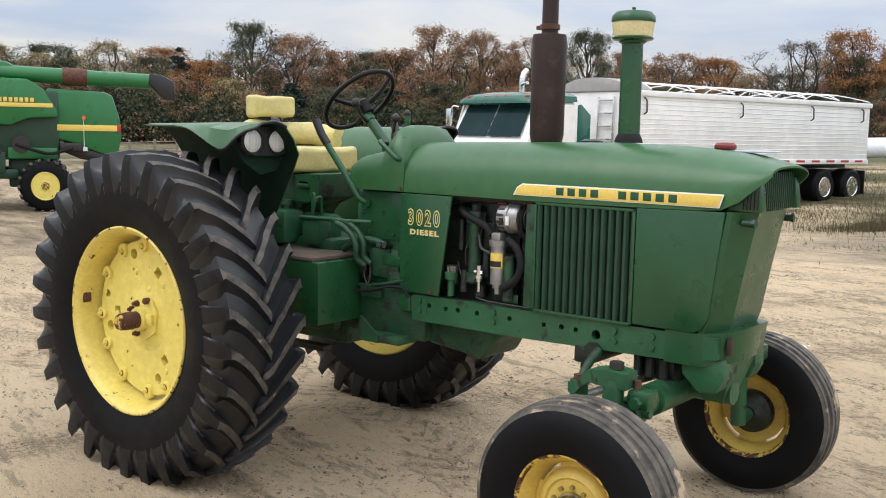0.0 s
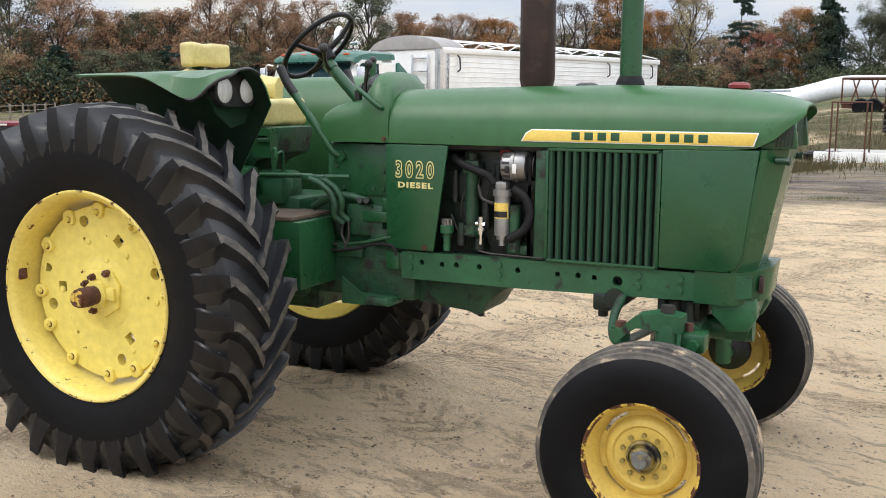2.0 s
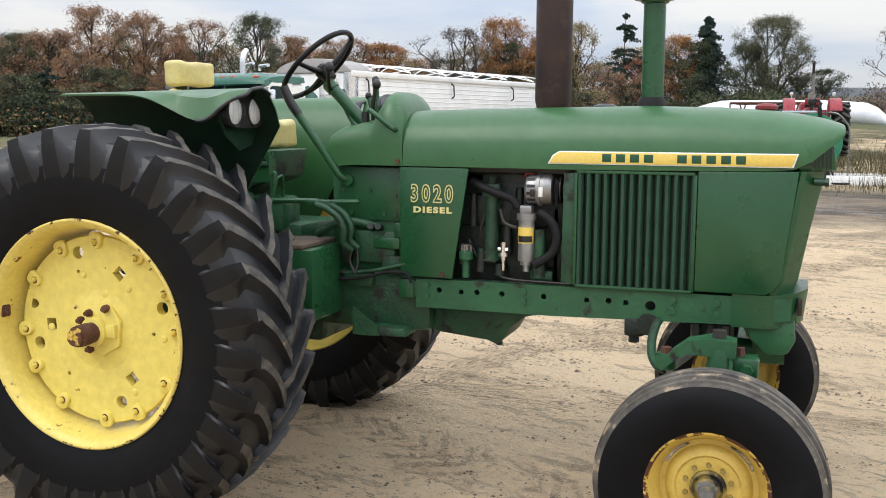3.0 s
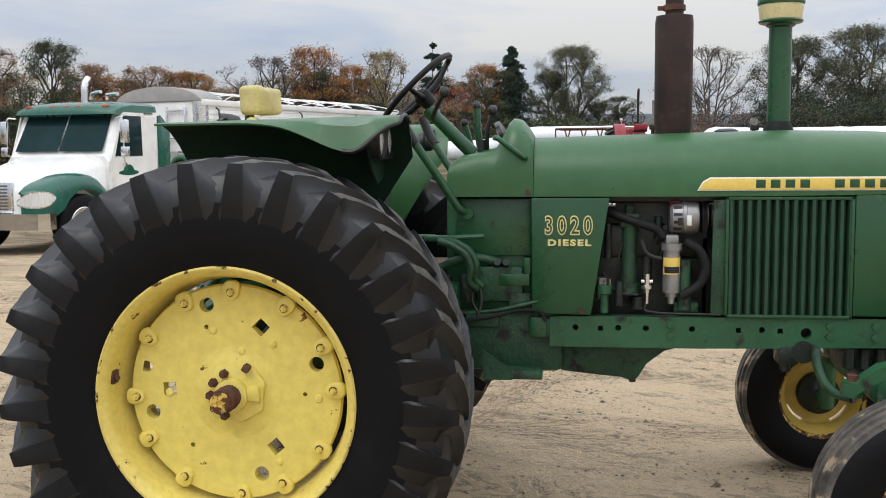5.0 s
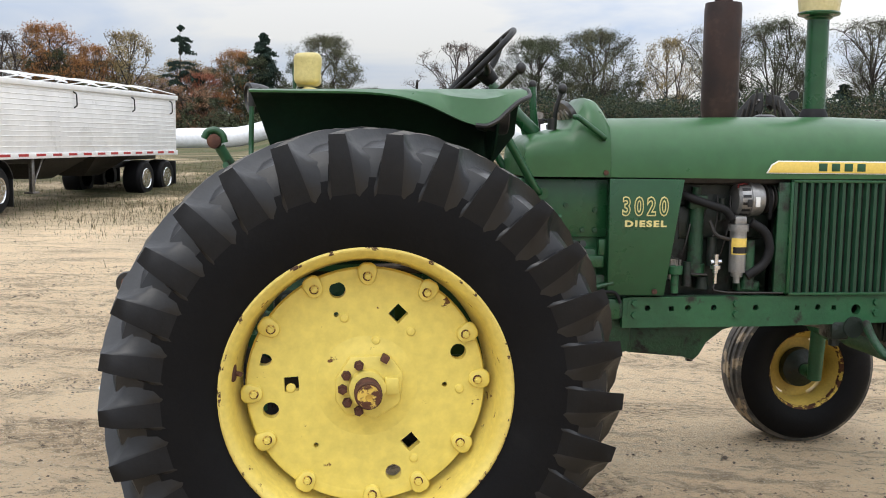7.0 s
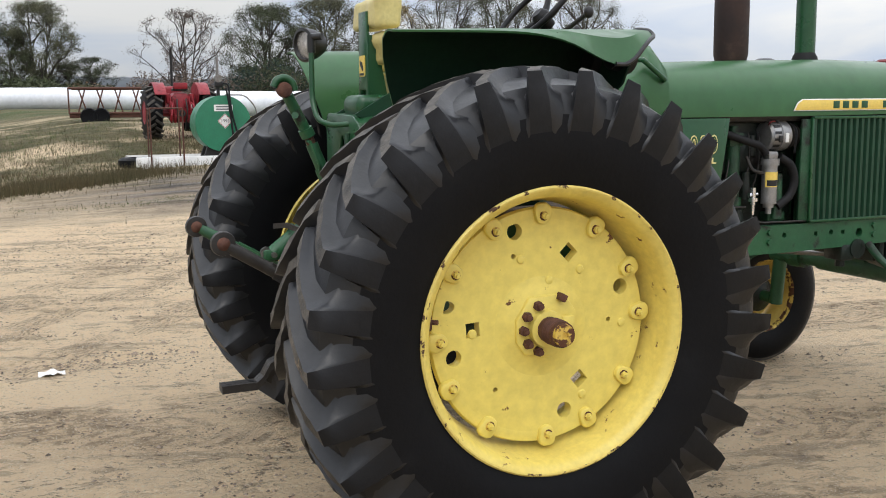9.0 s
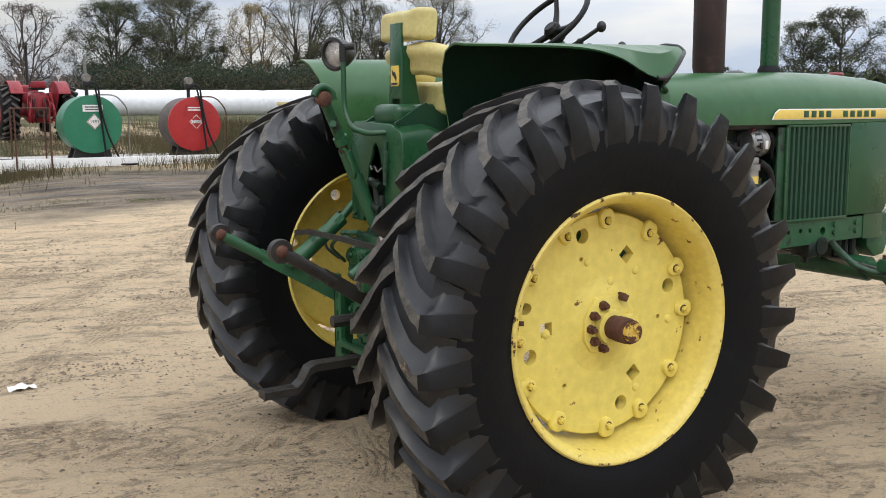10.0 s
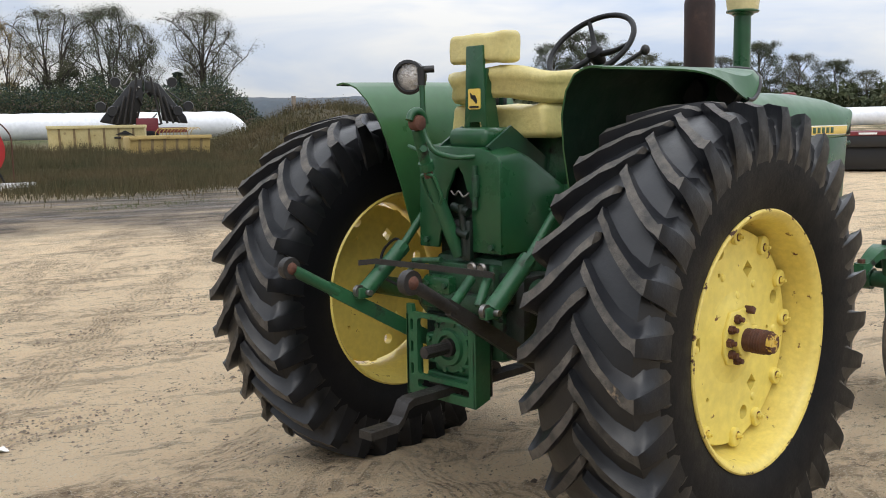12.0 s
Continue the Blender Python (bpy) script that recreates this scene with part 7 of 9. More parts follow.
def plant(kind, az, up, far=118.0, wide=1.0):
    """A tree whose top rises to the angle `up` above the yard's level."""
    trunk, crown = TREES[kind][plant.count % len(TREES[kind])]
    plant.count += 1
    x, y, z = stand(az, far)
    h = far * math.tan(radians(up)) + 1.55 - z
    rng = random.Random(int(az * 10))
    ref = 14.0 if kind in ("pine", "spruce") else 12.0
    t = thing("tree", WORDS[kind], "tree", (x, y, z - 0.15), rng.uniform(0, 360), "trees along the yard's far edge")
    t.scale = (h / ref * wide, h / ref * wide, h / ref)
    for name, me in (("trunk", trunk), ("crown", crown)):
        o = new(name, me)
        o.parent = t


plant.count = 0
for kind, az, up, wide in (
        ("rust", 153, 3.9, 1.2), ("yellow", 150.5, 3.8, 1.2), ("green", 149, 3.6, 1.2), ("yellow", 147.1, 4.6, 1.2), ("green", 144.6, 3.9, 1.0), ("pine", 143.1, 4.5, 0.8), ("orange", 141.9, 3.8, 1.3),
        ("green", 139.1, 6.0, 0.85), ("rust", 136.6, 5.4, 1.05), ("rust", 134.1, 4.6, 1.1), ("green", 132.4, 4.6, 1.0), ("rust", 130.6, 4.8, 1.1), ("rust", 128.6, 6.1, 0.9), ("yellow", 127.2, 4.8, 0.9),
        ("rust", 125.9, 5.9, 0.65), ("rust", 124.2, 4.8, 0.9), ("rust", 122.7, 5.6, 0.8), ("green", 119.7, 6.0, 0.85), ("rust", 117.6, 4.8, 0.9), ("rust", 114.7, 4.8, 1.0), ("orange", 112.3, 4.5, 1.0),
        ("yellow", 110.6, 3.4, 0.9), ("bare", 107.7, 5.4, 1.1), ("orange", 105.3, 5.9, 0.85), ("green", 104.9, 4.6, 0.9), ("orange", 103.0, 4.9, 0.75), ("yellow", 101.2, 5.7, 0.85),
        ("pine", 98.3, 6.2, 0.70), ("red", 97.2, 3.6, 0.9), ("orange", 95.3, 4.9, 0.8), ("green", 94.6, 4.6, 1.15), ("spruce", 93.7, 5.9, 0.75), ("willow", 90.1, 5.8, 1.0), ("green", 91.6, 4.4, 0.9), ("green", 87.4, 3.0, 1.2),
        ("green", 88.6, 2.6, 1.2), ("bare", 82.4, 5.6, 1.0), ("willow", 77.9, 5.9, 1.0), ("willow", 74.4, 6.3, 1.05), ("yellow", 69.9, 5.9, 0.85), ("airy", 67.1, 6.6, 0.85),
        ("airy", 64.1, 6.8, 0.9), ("airy", 62.6, 5.8, 0.7), ("airy", 58.9, 6.6, 0.95), ("spruce", 60.3, 3.3, 1.3), ("green", 72.2, 3.6, 0.8), ("green", 66.2, 3.4, 0.9),
        ("green", 43.5, 2.3, 1.3), ("green", 39.1, 4.6, 1.0), ("green", 37.3, 5.2, 1.1), ("grey", 34.2, 3.9, 1.2), ("green", 32.4, 3.4, 1.2), ("grey", 30.2, 3.6, 1.2), ("green", 28.0, 4.3, 1.1), ("grey", 26.0, 3.6, 1.2), ("green", 24.2, 3.2, 1.2), ("grey", 22.6, 2.6, 1.2), ("green", 20, 2.5, 1.3), ("green", 17, 2.6, 1.3)):
    plant(kind, az, up, 150.0 if az < 50 else 118.0, wide)


for i in range(34):
    az = 97 + 56 * i / 33 + 0.5 * math.sin(i * 5.1)
    plant(("rust", "yellow", "rust", "green", "orange", "rust", "yellow", "green")[i % 8], az, 3.9 + 0.5 * math.sin(i * 2.3), 134.0, 1.25)
for i in range(46):
    az = 97 + 57 * i / 45 + 0.5 * math.sin(i * 3.7)
    plant(("green", "rust", "yellow", "pine", "green", "rust", "grey", "spruce")[i % 8], az, 2.3 + 0.6 * math.sin(i * 1.9), 109.0, 1.5)
for i in range(9):
    az = 60 + 19 * i / 8 + 0.4 * math.sin(i * 3.1)
    plant(("green", "grey", "green")[i % 3], az, 2.7 + 0.4 * math.sin(i * 2.3), 130.0, 1.2)


# undergrowth below the trees: nobody could count it
def undergrowth(name, label, mats, spans, far, size, seed):
    rng = random.Random(seed)
    for key, az0, az1, top, n in spans:
        verts, faces = [], []
        for _ in range(int(n * 1.5)):
            az = rng.uniform(az0, az1)
            d = far + rng.uniform(-7, 6)
            x, y, z = stand(az, d)
            hump = 0.48 + 0.40 * noise.noise(Vector((az * 0.9, seed, 0))) + 0.34 * noise.noise(Vector((az * 2.9, seed, 3))) + 0.16 * noise.noise(Vector((az * 8.0, seed, 5)))
            hump = max(0.12, hump + 0.18) * min(1.0, 0.25 + (az - az0) / 2.0, 0.25 + (az1 - az) / 2.0)
            h = top * hump * rng.random() ** 0.75
            leaf_cloud(verts, faces, Vector((x, y, z + h)), 1.1, 4, size, rng)
        me = bpy.data.meshes.new(name)
        me.from_pydata(verts, [], faces)
        me.materials.append(LEAF[key])
        tagged(new(name, me), label, "undergrowth", kind="stuff")


undergrowth("undergrowth", "mixed undergrowth below the tree line", LEAF,
            (("green", 126, 156, 6.5, 6500), ("pine", 126, 156, 5.0, 4500), ("green", 96, 126, 4.2, 3600), ("rust", 100, 152, 3.8, 4200), ("yellow", 104, 150, 3.4, 2200), ("green", 88, 97.5, 3.5, 2000), ("grey", 84, 92, 2.4, 800)), 112.0, 0.175, 5)
undergrowth("undergrowth", "dark tangled thicket below the bare trees", LEAF,
            (("green", 56, 80, 6.4, 13000), ("pine", 56, 81, 6.4, 11000), ("bare", 56, 86, 5.2, 9000), ("grey", 57, 80, 5.2, 3500), ("rust", 60, 90, 2.4, 2400)), 112.0, 0.115, 5)
undergrowth("undergrowth", "low dark hedge along the far field", LEAF, (("green", 14, 45, 5.5, 3000), ("grey", 14, 50, 3.5, 1400)), 148.0, 0.42, 8)

# distance haze is mixed into the far hill's blue-grey
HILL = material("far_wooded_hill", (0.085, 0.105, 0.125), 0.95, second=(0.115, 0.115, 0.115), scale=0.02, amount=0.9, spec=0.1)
HILL_NEAR = material("nearer_brown_wood", (0.115, 0.095, 0.075), 0.95, second=(0.075, 0.08, 0.065), scale=0.05, amount=0.9, spec=0.1)


def hill(name, far, az0, az1, base, seed, mat, label):
    """A rounded wooded ridge far behind."""
    bm = bmesh.new()
    loops = []
    for i in range(161):
        az = az0 + (az1 - az0) * i / 160
        edge = min(1, (az - az0) / 6, (az1 - az) / 6)
        up = base * (0.72 + 0.28 * noise.noise(Vector((az * 0.10, seed, 0)))) * max(0.02, edge) + 0.10 * noise.noise(Vector((az * 1.7, seed, 4))) + 0.05 * noise.noise(Vector((az * 6, seed, 4)))
        c, s = math.cos(radians(az)), math.sin(radians(az))
        h = far * math.tan(radians(max(up, 0.1)))
        loops.append([((far + k) * c, (far + k) * s, z) for k, z in ((0, -4), (6, h * 0.45), (20, h * 0.85), (50, h), (160, -4))])
    rings(bm, loops, closed=False)
    tagged(new(name, mesh_of(name, bm, mat, 60)), label, "hill", kind="structure")


hill("backdrop_hill", 640.0, 30, 100, 2.9, 1.0, HILL, "wooded hills tinted blue-grey for distance haze")
hill("backdrop_wood", 330.0, 80, 112, 2.5, 4.0, HILL_NEAR, "distant brown autumn wood")
hill("backdrop_wood", 420.0, 10, 58, 1.9, 9.0, HILL_NEAR, "distant low wood")


# ---- white silage bags ----
def silage_bag(p0, p1, r, seed):
    p0, p1 = Vector(p0), Vector(p1)
    bm = bmesh.new()
    n = 60
    d, u, v = basis(p1 - p0)
    side = Vector((-d.y, d.x, 0))
    loops = []
    for i in range(n + 1):
        t = i / n
        p = p0 + (p1 - p0) * t
        z = rise(p.x, p.y)
        end = min(1.0, (t * (p1 - p0).length / 2.0 + 0.15), ((1 - t) * (p1 - p0).length / 2.0 + 0.15))
        rr = r * (1 + 0.03 * noise.noise(Vector((t * 40, seed, 0)))) * math.sqrt(end)
        loops.append([(p.x + side.x * rr * 1.12 * math.cos(a), p.y + side.y * rr * 1.12 * math.cos(a), z - 0.15 + rr * (0.9 + 0.98 * math.sin(a))) for a in [2 * math.pi * k / 18 for k in range(18)]])
    rings(bm, loops)
    t = thing("silage_bag", "long white plastic silage bag lying on the field", "silage bag", (0, 0, 0), group="silage bags on the field")
    part("bag_film", bm, PLASTIC_WHITE, t, smooth=60)


silage_bag((-46, 98, 0), (10.5, 90.5, 0), 1.08, 1)
silage_bag((11.5, 90.0, 0), (48, 73.5, 0), 1.25, 2)
silage_bag((50, 71.0, 0), (92, 24, 0), 0.9, 3)


# ---- fence ----
fence = thing("rail_fence", "weathered rail fence along the field edge", "fence", (0, 0, 0))
posts = [Vector((-30 - 1.9 * i, 18 + 2.6 * i, rise(-30, 20))) for i in range(12)]
bm = bmesh.new()
box(bm, (-0.045, -0.045, -0.1), (0.045, 0.045, 1.22), 0.012)
first = part("post", bm, WOOD_GREY, fence, m=Matrix.Translation(posts[0]))
for p in posts[1:]:
    again(first, Matrix.Translation(p))
for z in (0.45, 0.78, 1.10):
    bm = bmesh.new()
    rod(bm, posts[0] + Vector((0, 0, z)), posts[-1] + Vector((0, 0, z)), 0.024, seg=6)
    part("rail", bm, WOOD_GREY, fence)


# ---- vehicles ----
def road_wheel(parent, at, r, w, hub=CHROME, label="", inner=0.56, turn=0.0, dish=0.06):
    """Tyre, rim and hub about an axle along the vehicle's y; the face looks to +y."""
    bm = bmesh.new()
    prof = [(r * inner, -w / 2), (r * 0.85, -w / 2), (r * 0.97, -w * 0.4), (r, -w * 0.3), (r, w * 0.3), (r * 0.97, w * 0.4), (r * 0.85, w / 2), (r * inner, w / 2)]
    lathe(bm, prof, seg=32, close=True)
    tyre = part("wheel", bm, RUBBER, parent, label or "black road tyre on a bright rim", m=pose(*at, 0, 0, turn))
    bm = bmesh.new()
    ri = r * inner
    lathe(bm, [(ri * 1.02, w / 2 - 0.01), (ri * 0.95, w / 2 + 0.005), (ri * 0.86, w / 2 - 0.02), (ri * 0.82, w / 2 - dish), (ri * 0.45, w / 2 - dish), (ri * 0.40, w / 2 - dish + 0.05), (ri * 0.1, w / 2 - dish + 0.06)], seg=28)
    for k in range(8):
        a = 2 * math.pi * k / 8
        bolt(bm, (ri * 0.6 * math.cos(a), w / 2 - dish, ri * 0.6 * math.sin(a)), (0, 1, 0), r * 0.035, 0.02)
    rim = part("rim", bm, hub, tyre)
    if hub is CHROME:
        bm = bmesh.new()
        rod(bm, (0, w / 2 - dish - 0.004, ri * 0.70), (0, w / 2 - dish + 0.006, ri * 0.70), ri * 0.085, seg=10)
        hole = part("hand_hole", bm, BLACK, tyre, m=pose(0, 0, 0))
        for k in range(1, 10):
            again(hole, Matrix.Rotation(2 * math.pi * k / 10, 4, "Y"))
        bm = bmesh.new()
        rod(bm, (0, w / 2 - dish + 0.03, 0), (0, w / 2 - dish + 0.09, 0), ri * 0.24, ri * 0.20, 14)
        part("hub", bm, DARK_STEEL, tyre)
    if hub is YELLOW:
        bm = bmesh.new()
        lathe(bm, [(ri * 0.30, w / 2 - dish), (ri * 0.28, w / 2 - dish + 0.07), (ri * 0.10, w / 2 - dish + 0.09)], seg=20)
        part("hub", bm, YELLOW_RUST, tyre)
        bm = bmesh.new()
        rod(bm, (0, w / 2 - dish - 0.004, ri * 0.50), (0, w / 2 - dish + 0.010, ri * 0.50), ri * 0.055, seg=6)
        stud = part("wheel_bolt", bm, RUST, tyre)
        for k in range(1, 8):
            again(stud, Matrix.Rotation(2 * math.pi * k / 8, 4, "Y"))
        bm = bmesh.new()
        box(bm, (-0.030, 0.02, r - 0.03), (0.030, w / 2 + 0.02, r + 0.028), 0.008, Matrix.Rotation(radians(24), 4, "Z"))
        bar = part("tread_lug", bm, RUBBER_LUG, tyre)
        for k in range(1, 18):
            again(bar, Matrix.Rotation(2 * math.pi * k / 18, 4, "Y"))
    return tyre


CLEARANCE = material("orange_red_marker_lens", (0.50, 0.075, 0.025), 0.3, second=(0.36, 0.05, 0.02), scale=12)
TURN = -97.5
TRUCK_AT = (-9.15, 13.35, rise(-9.15, 13.35))
truck = thing("semi_truck", "white day-cab semi truck with dark green trim", "truck", TRUCK_AT, TURN)
truck.scale = (1.18, 1.18, 1.18)
bm = bmesh.new()
loops = []
for x, hw, z0, z1 in ((0.95, 0.62, 0.62, 1.02), (0.90, 0.68, 0.60, 1.10), (0.55, 0.74, 0.60, 1.22), (0.0, 0.82, 0.66, 1.34), (-0.75, 0.92, 0.70, 1.50)):
    loops.append([(x, -hw, z0), (x, -hw, z1 - 0.16), (x, -hw + 0.10, z1 - 0.04), (x, -hw + 0.28, z1), (x, hw - 0.28, z1), (x, hw - 0.10, z1 - 0.04), (x, hw, z1 - 0.16), (x, hw, z0)])
rings(bm, loops)
part("bonnet", bm, WHITE, truck, "white sloping bonnet", smooth=50)
bm = bmesh.new()
loops = []
for x, hw, z0, z1 in ((-0.74, 0.98, 0.62, 1.50), (-0.80, 0.98, 0.60, 1.54), (-1.16, 0.97, 0.58, 2.22), (-1.22, 0.965, 0.58, 2.26), (-2.22, 0.965, 0.58, 2.28)):
    loops.append([(x, -hw, z0), (x, -hw, z1 - 0.1), (x, -hw + 0.08, z1), (x, hw - 0.08, z1), (x, hw, z1 - 0.1), (x, hw, z0)])
rings(bm, loops)
part("cab", bm, WHITE, truck, smooth=30)
bm = bmesh.new()
loops = []
for x, hw, z0, z1 in ((-0.96, 0.93, 2.20, 2.24), (-1.02, 0.98, 2.19, 2.33), (-1.20, 0.985, 2.20, 2.39), (-1.50, 0.98, 2.22, 2.43), (-2.26, 0.97, 2.26, 2.43)):
    loops.append([(x, -hw, z0), (x, -hw + 0.02, z1 - 0.07), (x, -hw + 0.12, z1 - 0.025), (x, -hw + 0.45, z1), (x, hw - 0.45, z1), (x, hw - 0.12, z1 - 0.025), (x, hw - 0.02, z1 - 0.07), (x, hw, z0)])
rings(bm, loops)
roof = part("roof_cap", bm, TEAL, truck, "dark green roof cap with amber lights", smooth=40)
for y in (-0.75, -0.25, 0.0, 0.25, 0.75):
    bm = bmesh.new()
    box(bm, (-1.12, y - 0.05, 2.315), (-1.02, y + 0.05, 2.352), 0.012)
    part("clearance_light", bm, CLEARANCE, roof, "orange-red marker light")
bm = bmesh.new()
for y0, y1 in ((-0.84, -0.015), (0.015, 0.84)):
    rings(bm, [[(-0.785 - 0.375 * t, y0 * (1 - 0.03 * t), 1.56 + 0.62 * t), (-0.785 - 0.375 * t, y1 * (1 - 0.03 * t), 1.56 + 0.62 * t)] for t in (0.02, 0.35, 0.7, 0.98)], closed=False)
bmesh.ops.translate(bm, verts=bm.verts[:], vec=(0.022, 0, 0.012))
part("windscreen", bm, GLASS, truck, "dark split windscreen")
for s in (1, -1):
    bm = bmesh.new()
    plate(bm, [(-0.92, 1.50), (-1.16, 2.14), (-1.22, 2.17), (-1.72, 2.17), (-1.74, 1.50)], s * 0.980, s * 0.992, bevel=0.004)
    part("door_window", bm, GLASS, truck, "dark side window")
    bm = bmesh.new()
    o = [(-0.84, 0.66), (-0.84, 1.46), (-1.14, 2.20), (-1.22, 2.235), (-1.80, 2.235), (-1.83, 2.20), (-1.83, 0.66)]
    hole = [(-0.915, 1.49), (-1.155, 2.145), (-1.215, 2.178), (-1.725, 2.178), (-1.745, 1.49)]
    plate(bm, o, s * 0.972, s * 0.990, [hole])
    door = part("door", bm, WHITE, truck, "white cab door")
    bm = bmesh.new()
    plate(bm, [(-1.30 + 0.30 * math.cos(q), 1.22 + 0.045 * math.sin(q)) for q in [2 * math.pi * i / 24 for i in range(24)]], s * 0.990, s * 0.994)
    plate(bm, [(-1.30 + 0.16 * math.cos(q), 1.235 + 0.12 * math.sin(q)) for q in [math.pi * i / 12 for i in range(13)]], s * 0.990, s * 0.996)
    part("door_emblem", bm, TEAL, door, "oval green door emblem")
    bm = bmesh.new()
    box(bm, (-1.76, min(s * 0.99, s * 1.01), 1.12), (-1.66, max(s * 0.99, s * 1.01), 1.16), 0.008)
    part("door_handle", bm, BLACK, door)
    bm = bmesh.new()
    box(bm, (-0.98, min(s * 1.10, s * 1.24), 1.72), (-0.90, max(s * 1.10, s * 1.24), 2.10), 0.02)
    mirror = part("mirror", bm, CHROME, truck, "chrome side mirror")
    bm = bmesh.new()
    box(bm, (-0.98, min(s * 1.10, s * 1.24), 1.50), (-0.90, max(s * 1.10, s * 1.24), 1.66), 0.02)
    part("mirror_lower", bm, CHROME, mirror)
    bm = bmesh.new()
    pipe(bm, [(-1.0, s * 0.98, 2.14), (-0.95, s * 1.12, 2.16), (-0.95, s * 1.14, 1.60), (-1.0, s * 1.10, 1.42), (-1.25, s * 0.985, 1.36)], 0.014, 8)
    part("mirror_arm", bm, CHROME, mirror)
    # green wing over the front wheel
    bm = bmesh.new()
    stations = ((1.00, 0.62, 0.78, 0.60, 0.96), (0.97, 0.60, 0.90, 0.60, 1.00), (0.88, 0.60, 0.985, 0.60, 1.06), (0.72, 0.60, 1.03, 0.62, 1.12), (0.56, 0.60, 1.05, 0.70, 1.17), (0.42, 0.60, 1.06, 0.86, 1.21), (0.22, 0.60, 1.06, 0.97, 1.24), (0.0, 0.60, 1.06, 1.00, 1.245),
                (-0.22, 0.60, 1.06, 0.97, 1.22), (-0.40, 0.60, 1.055, 0.88, 1.16), (-0.55, 0.62, 1.045, 0.70, 1.06), (-0.66, 0.64, 1.03, 0.44, 0.95), (-0.80, 0.66, 1.01, 0.34, 0.80), (-0.84, 0.68, 1.00, 0.34, 0.74))
    loops = []
    for x, y0, y1, z0, z1 in stations:
        loops.append([(x, s * y0, z0), (x, s * y0, z1), (x, s * (y1 - 0.20), z1), (x, s * (y1 - 0.09), z1 - 0.025), (x, s * (y1 - 0.025), z1 - 0.09), (x, s * y1, max(z0 + 0.05, z1 - 0.20)), (x, s * y1, z0)])
    rings(bm, loops)
    part("wing", bm, TEAL, truck, "dark green front wing", smooth=60)
    edge = [(1.004, 0.56), (1.006, 0.66), (1.004, 0.76), (0.985, 0.87), (0.93, 0.955), (0.84, 1.005), (0.74, 1.030)]
    lows, highs = (0.80, 0.775, 0.76, 0.755, 0.765, 0.80, 0.87), (0.83, 0.90, 0.945, 0.965, 0.97, 0.955, 0.90)
    for name, grow, out, mat, label in (("headlight", 0.022, 0.010, CHROME, "swept headlight in a chrome surround"), ("lens", 0.0, 0.018, LENS, "")):
        bm = bmesh.new()
        rows = []
        for k, (x, y) in enumerate(edge):
            d = Vector((1.0 if k < 3 else 0.8 if k < 5 else 0.3, 0.1 if k < 3 else 0.6 if k < 5 else 1.0, 0)).normalized()
            rows.append([(x + d.x * e, s * (y + d.y * e), z) for z, e in ((lows[k] - grow, -0.03), (lows[k] - grow, out), (highs[k] + grow, out), (highs[k] + grow, -0.03))])
        rings(bm, rows)
        if name == "headlight":
            hl = part(name, bm, mat, truck, label, smooth=40)
        else:
            part(name, bm, mat, hl, smooth=40)
    for x in (-3.80, -4.95):
        bm = bmesh.new()
        loops = [[((r * math.cos(radians(a))) + x, s * y, 0.46 + r * math.sin(radians(a))) for r, y in ((0.56, 0.48), (0.58, 0.48), (0.58, 1.0), (0.56, 1.0))] for a in range(20, 161, 14)]
        rings(bm, loops)
        part("drive_fender", bm, BLACK, truck, "black arched mudguard", smooth=50)
    road_wheel(truck, (0, s * 0.90, 0.46), 0.46, 0.27, label="front road tyre on an alloy rim", turn=-16 if s > 0 else 164)
    for x in (-3.80, -4.95):
        road_wheel(truck, (x, s * 0.74, 0.46), 0.46, 0.48, label="double rear tyres on an alloy rim", turn=0 if s > 0 else 180, dish=0.16)
    bm = bmesh.new()
    rod(bm, (-1.15, s * 0.78, 0.50), (-2.05, s * 0.78, 0.50), 0.26, seg=24)
    tank = part("fuel_tank", bm, CHROME, truck, "bright side fuel tank")
    for x in (-1.35, -1.85):
        bm = bmesh.new()
        rod(bm, (x - 0.03, s * 0.78, 0.50), (x + 0.03, s * 0.78, 0.50), 0.268, seg=24)
        part("tank_strap", bm, BLACK, tank)
    bm = bmesh.new()
    for z in (0.28, 0.66):
        box(bm, (-2.12, min(s * 0.84, s * 1.06), z), (-1.05, max(s * 0.84, s * 1.06), z + 0.035), 0.01)
    part("step", bm, CHROME, tank)
    bm = bmesh.new()
    box(bm, (-5.52, min(s * 0.50, s * 0.98), 0.12), (-5.49, max(s * 0.50, s * 0.98), 0.72), 0.004)
    part("mudflap", bm, BLACK, truck)
    bm = bmesh.new()
    box(bm, (-3.30, min(s * 0.50, s * 1.0), 0.20), (-2.55, max(s * 0.50, s * 1.0), 0.92), 0.02)
    part("quarter_fender", bm, BLACK, truck)
    bm = bmesh.new()
    plate(bm, [(-2.34, 0.85), (-2.34, 2.20), (-2.42, 2.22), (-2.72, 2.02), (-2.72, 0.85)], s * 0.92, s * 0.95, bevel=0.005)
    part("side_fairing", bm, TEAL, truck, "dark green cab side fairing")
    bm = bmesh.new()
    pipe(bm, [(-2.45, s * 0.62, 1.0), (-2.45, s * 0.62, 2.72), (-2.50, s * 0.62, 2.86), (-2.58, s * 0.62, 2.92)], 0.062, 16)
    if s < 0:
        part("exhaust_stack", bm, CHROME, truck, "chrome exhaust stack")
    else:
        bm.free()
bm = bmesh.new()
loops = []
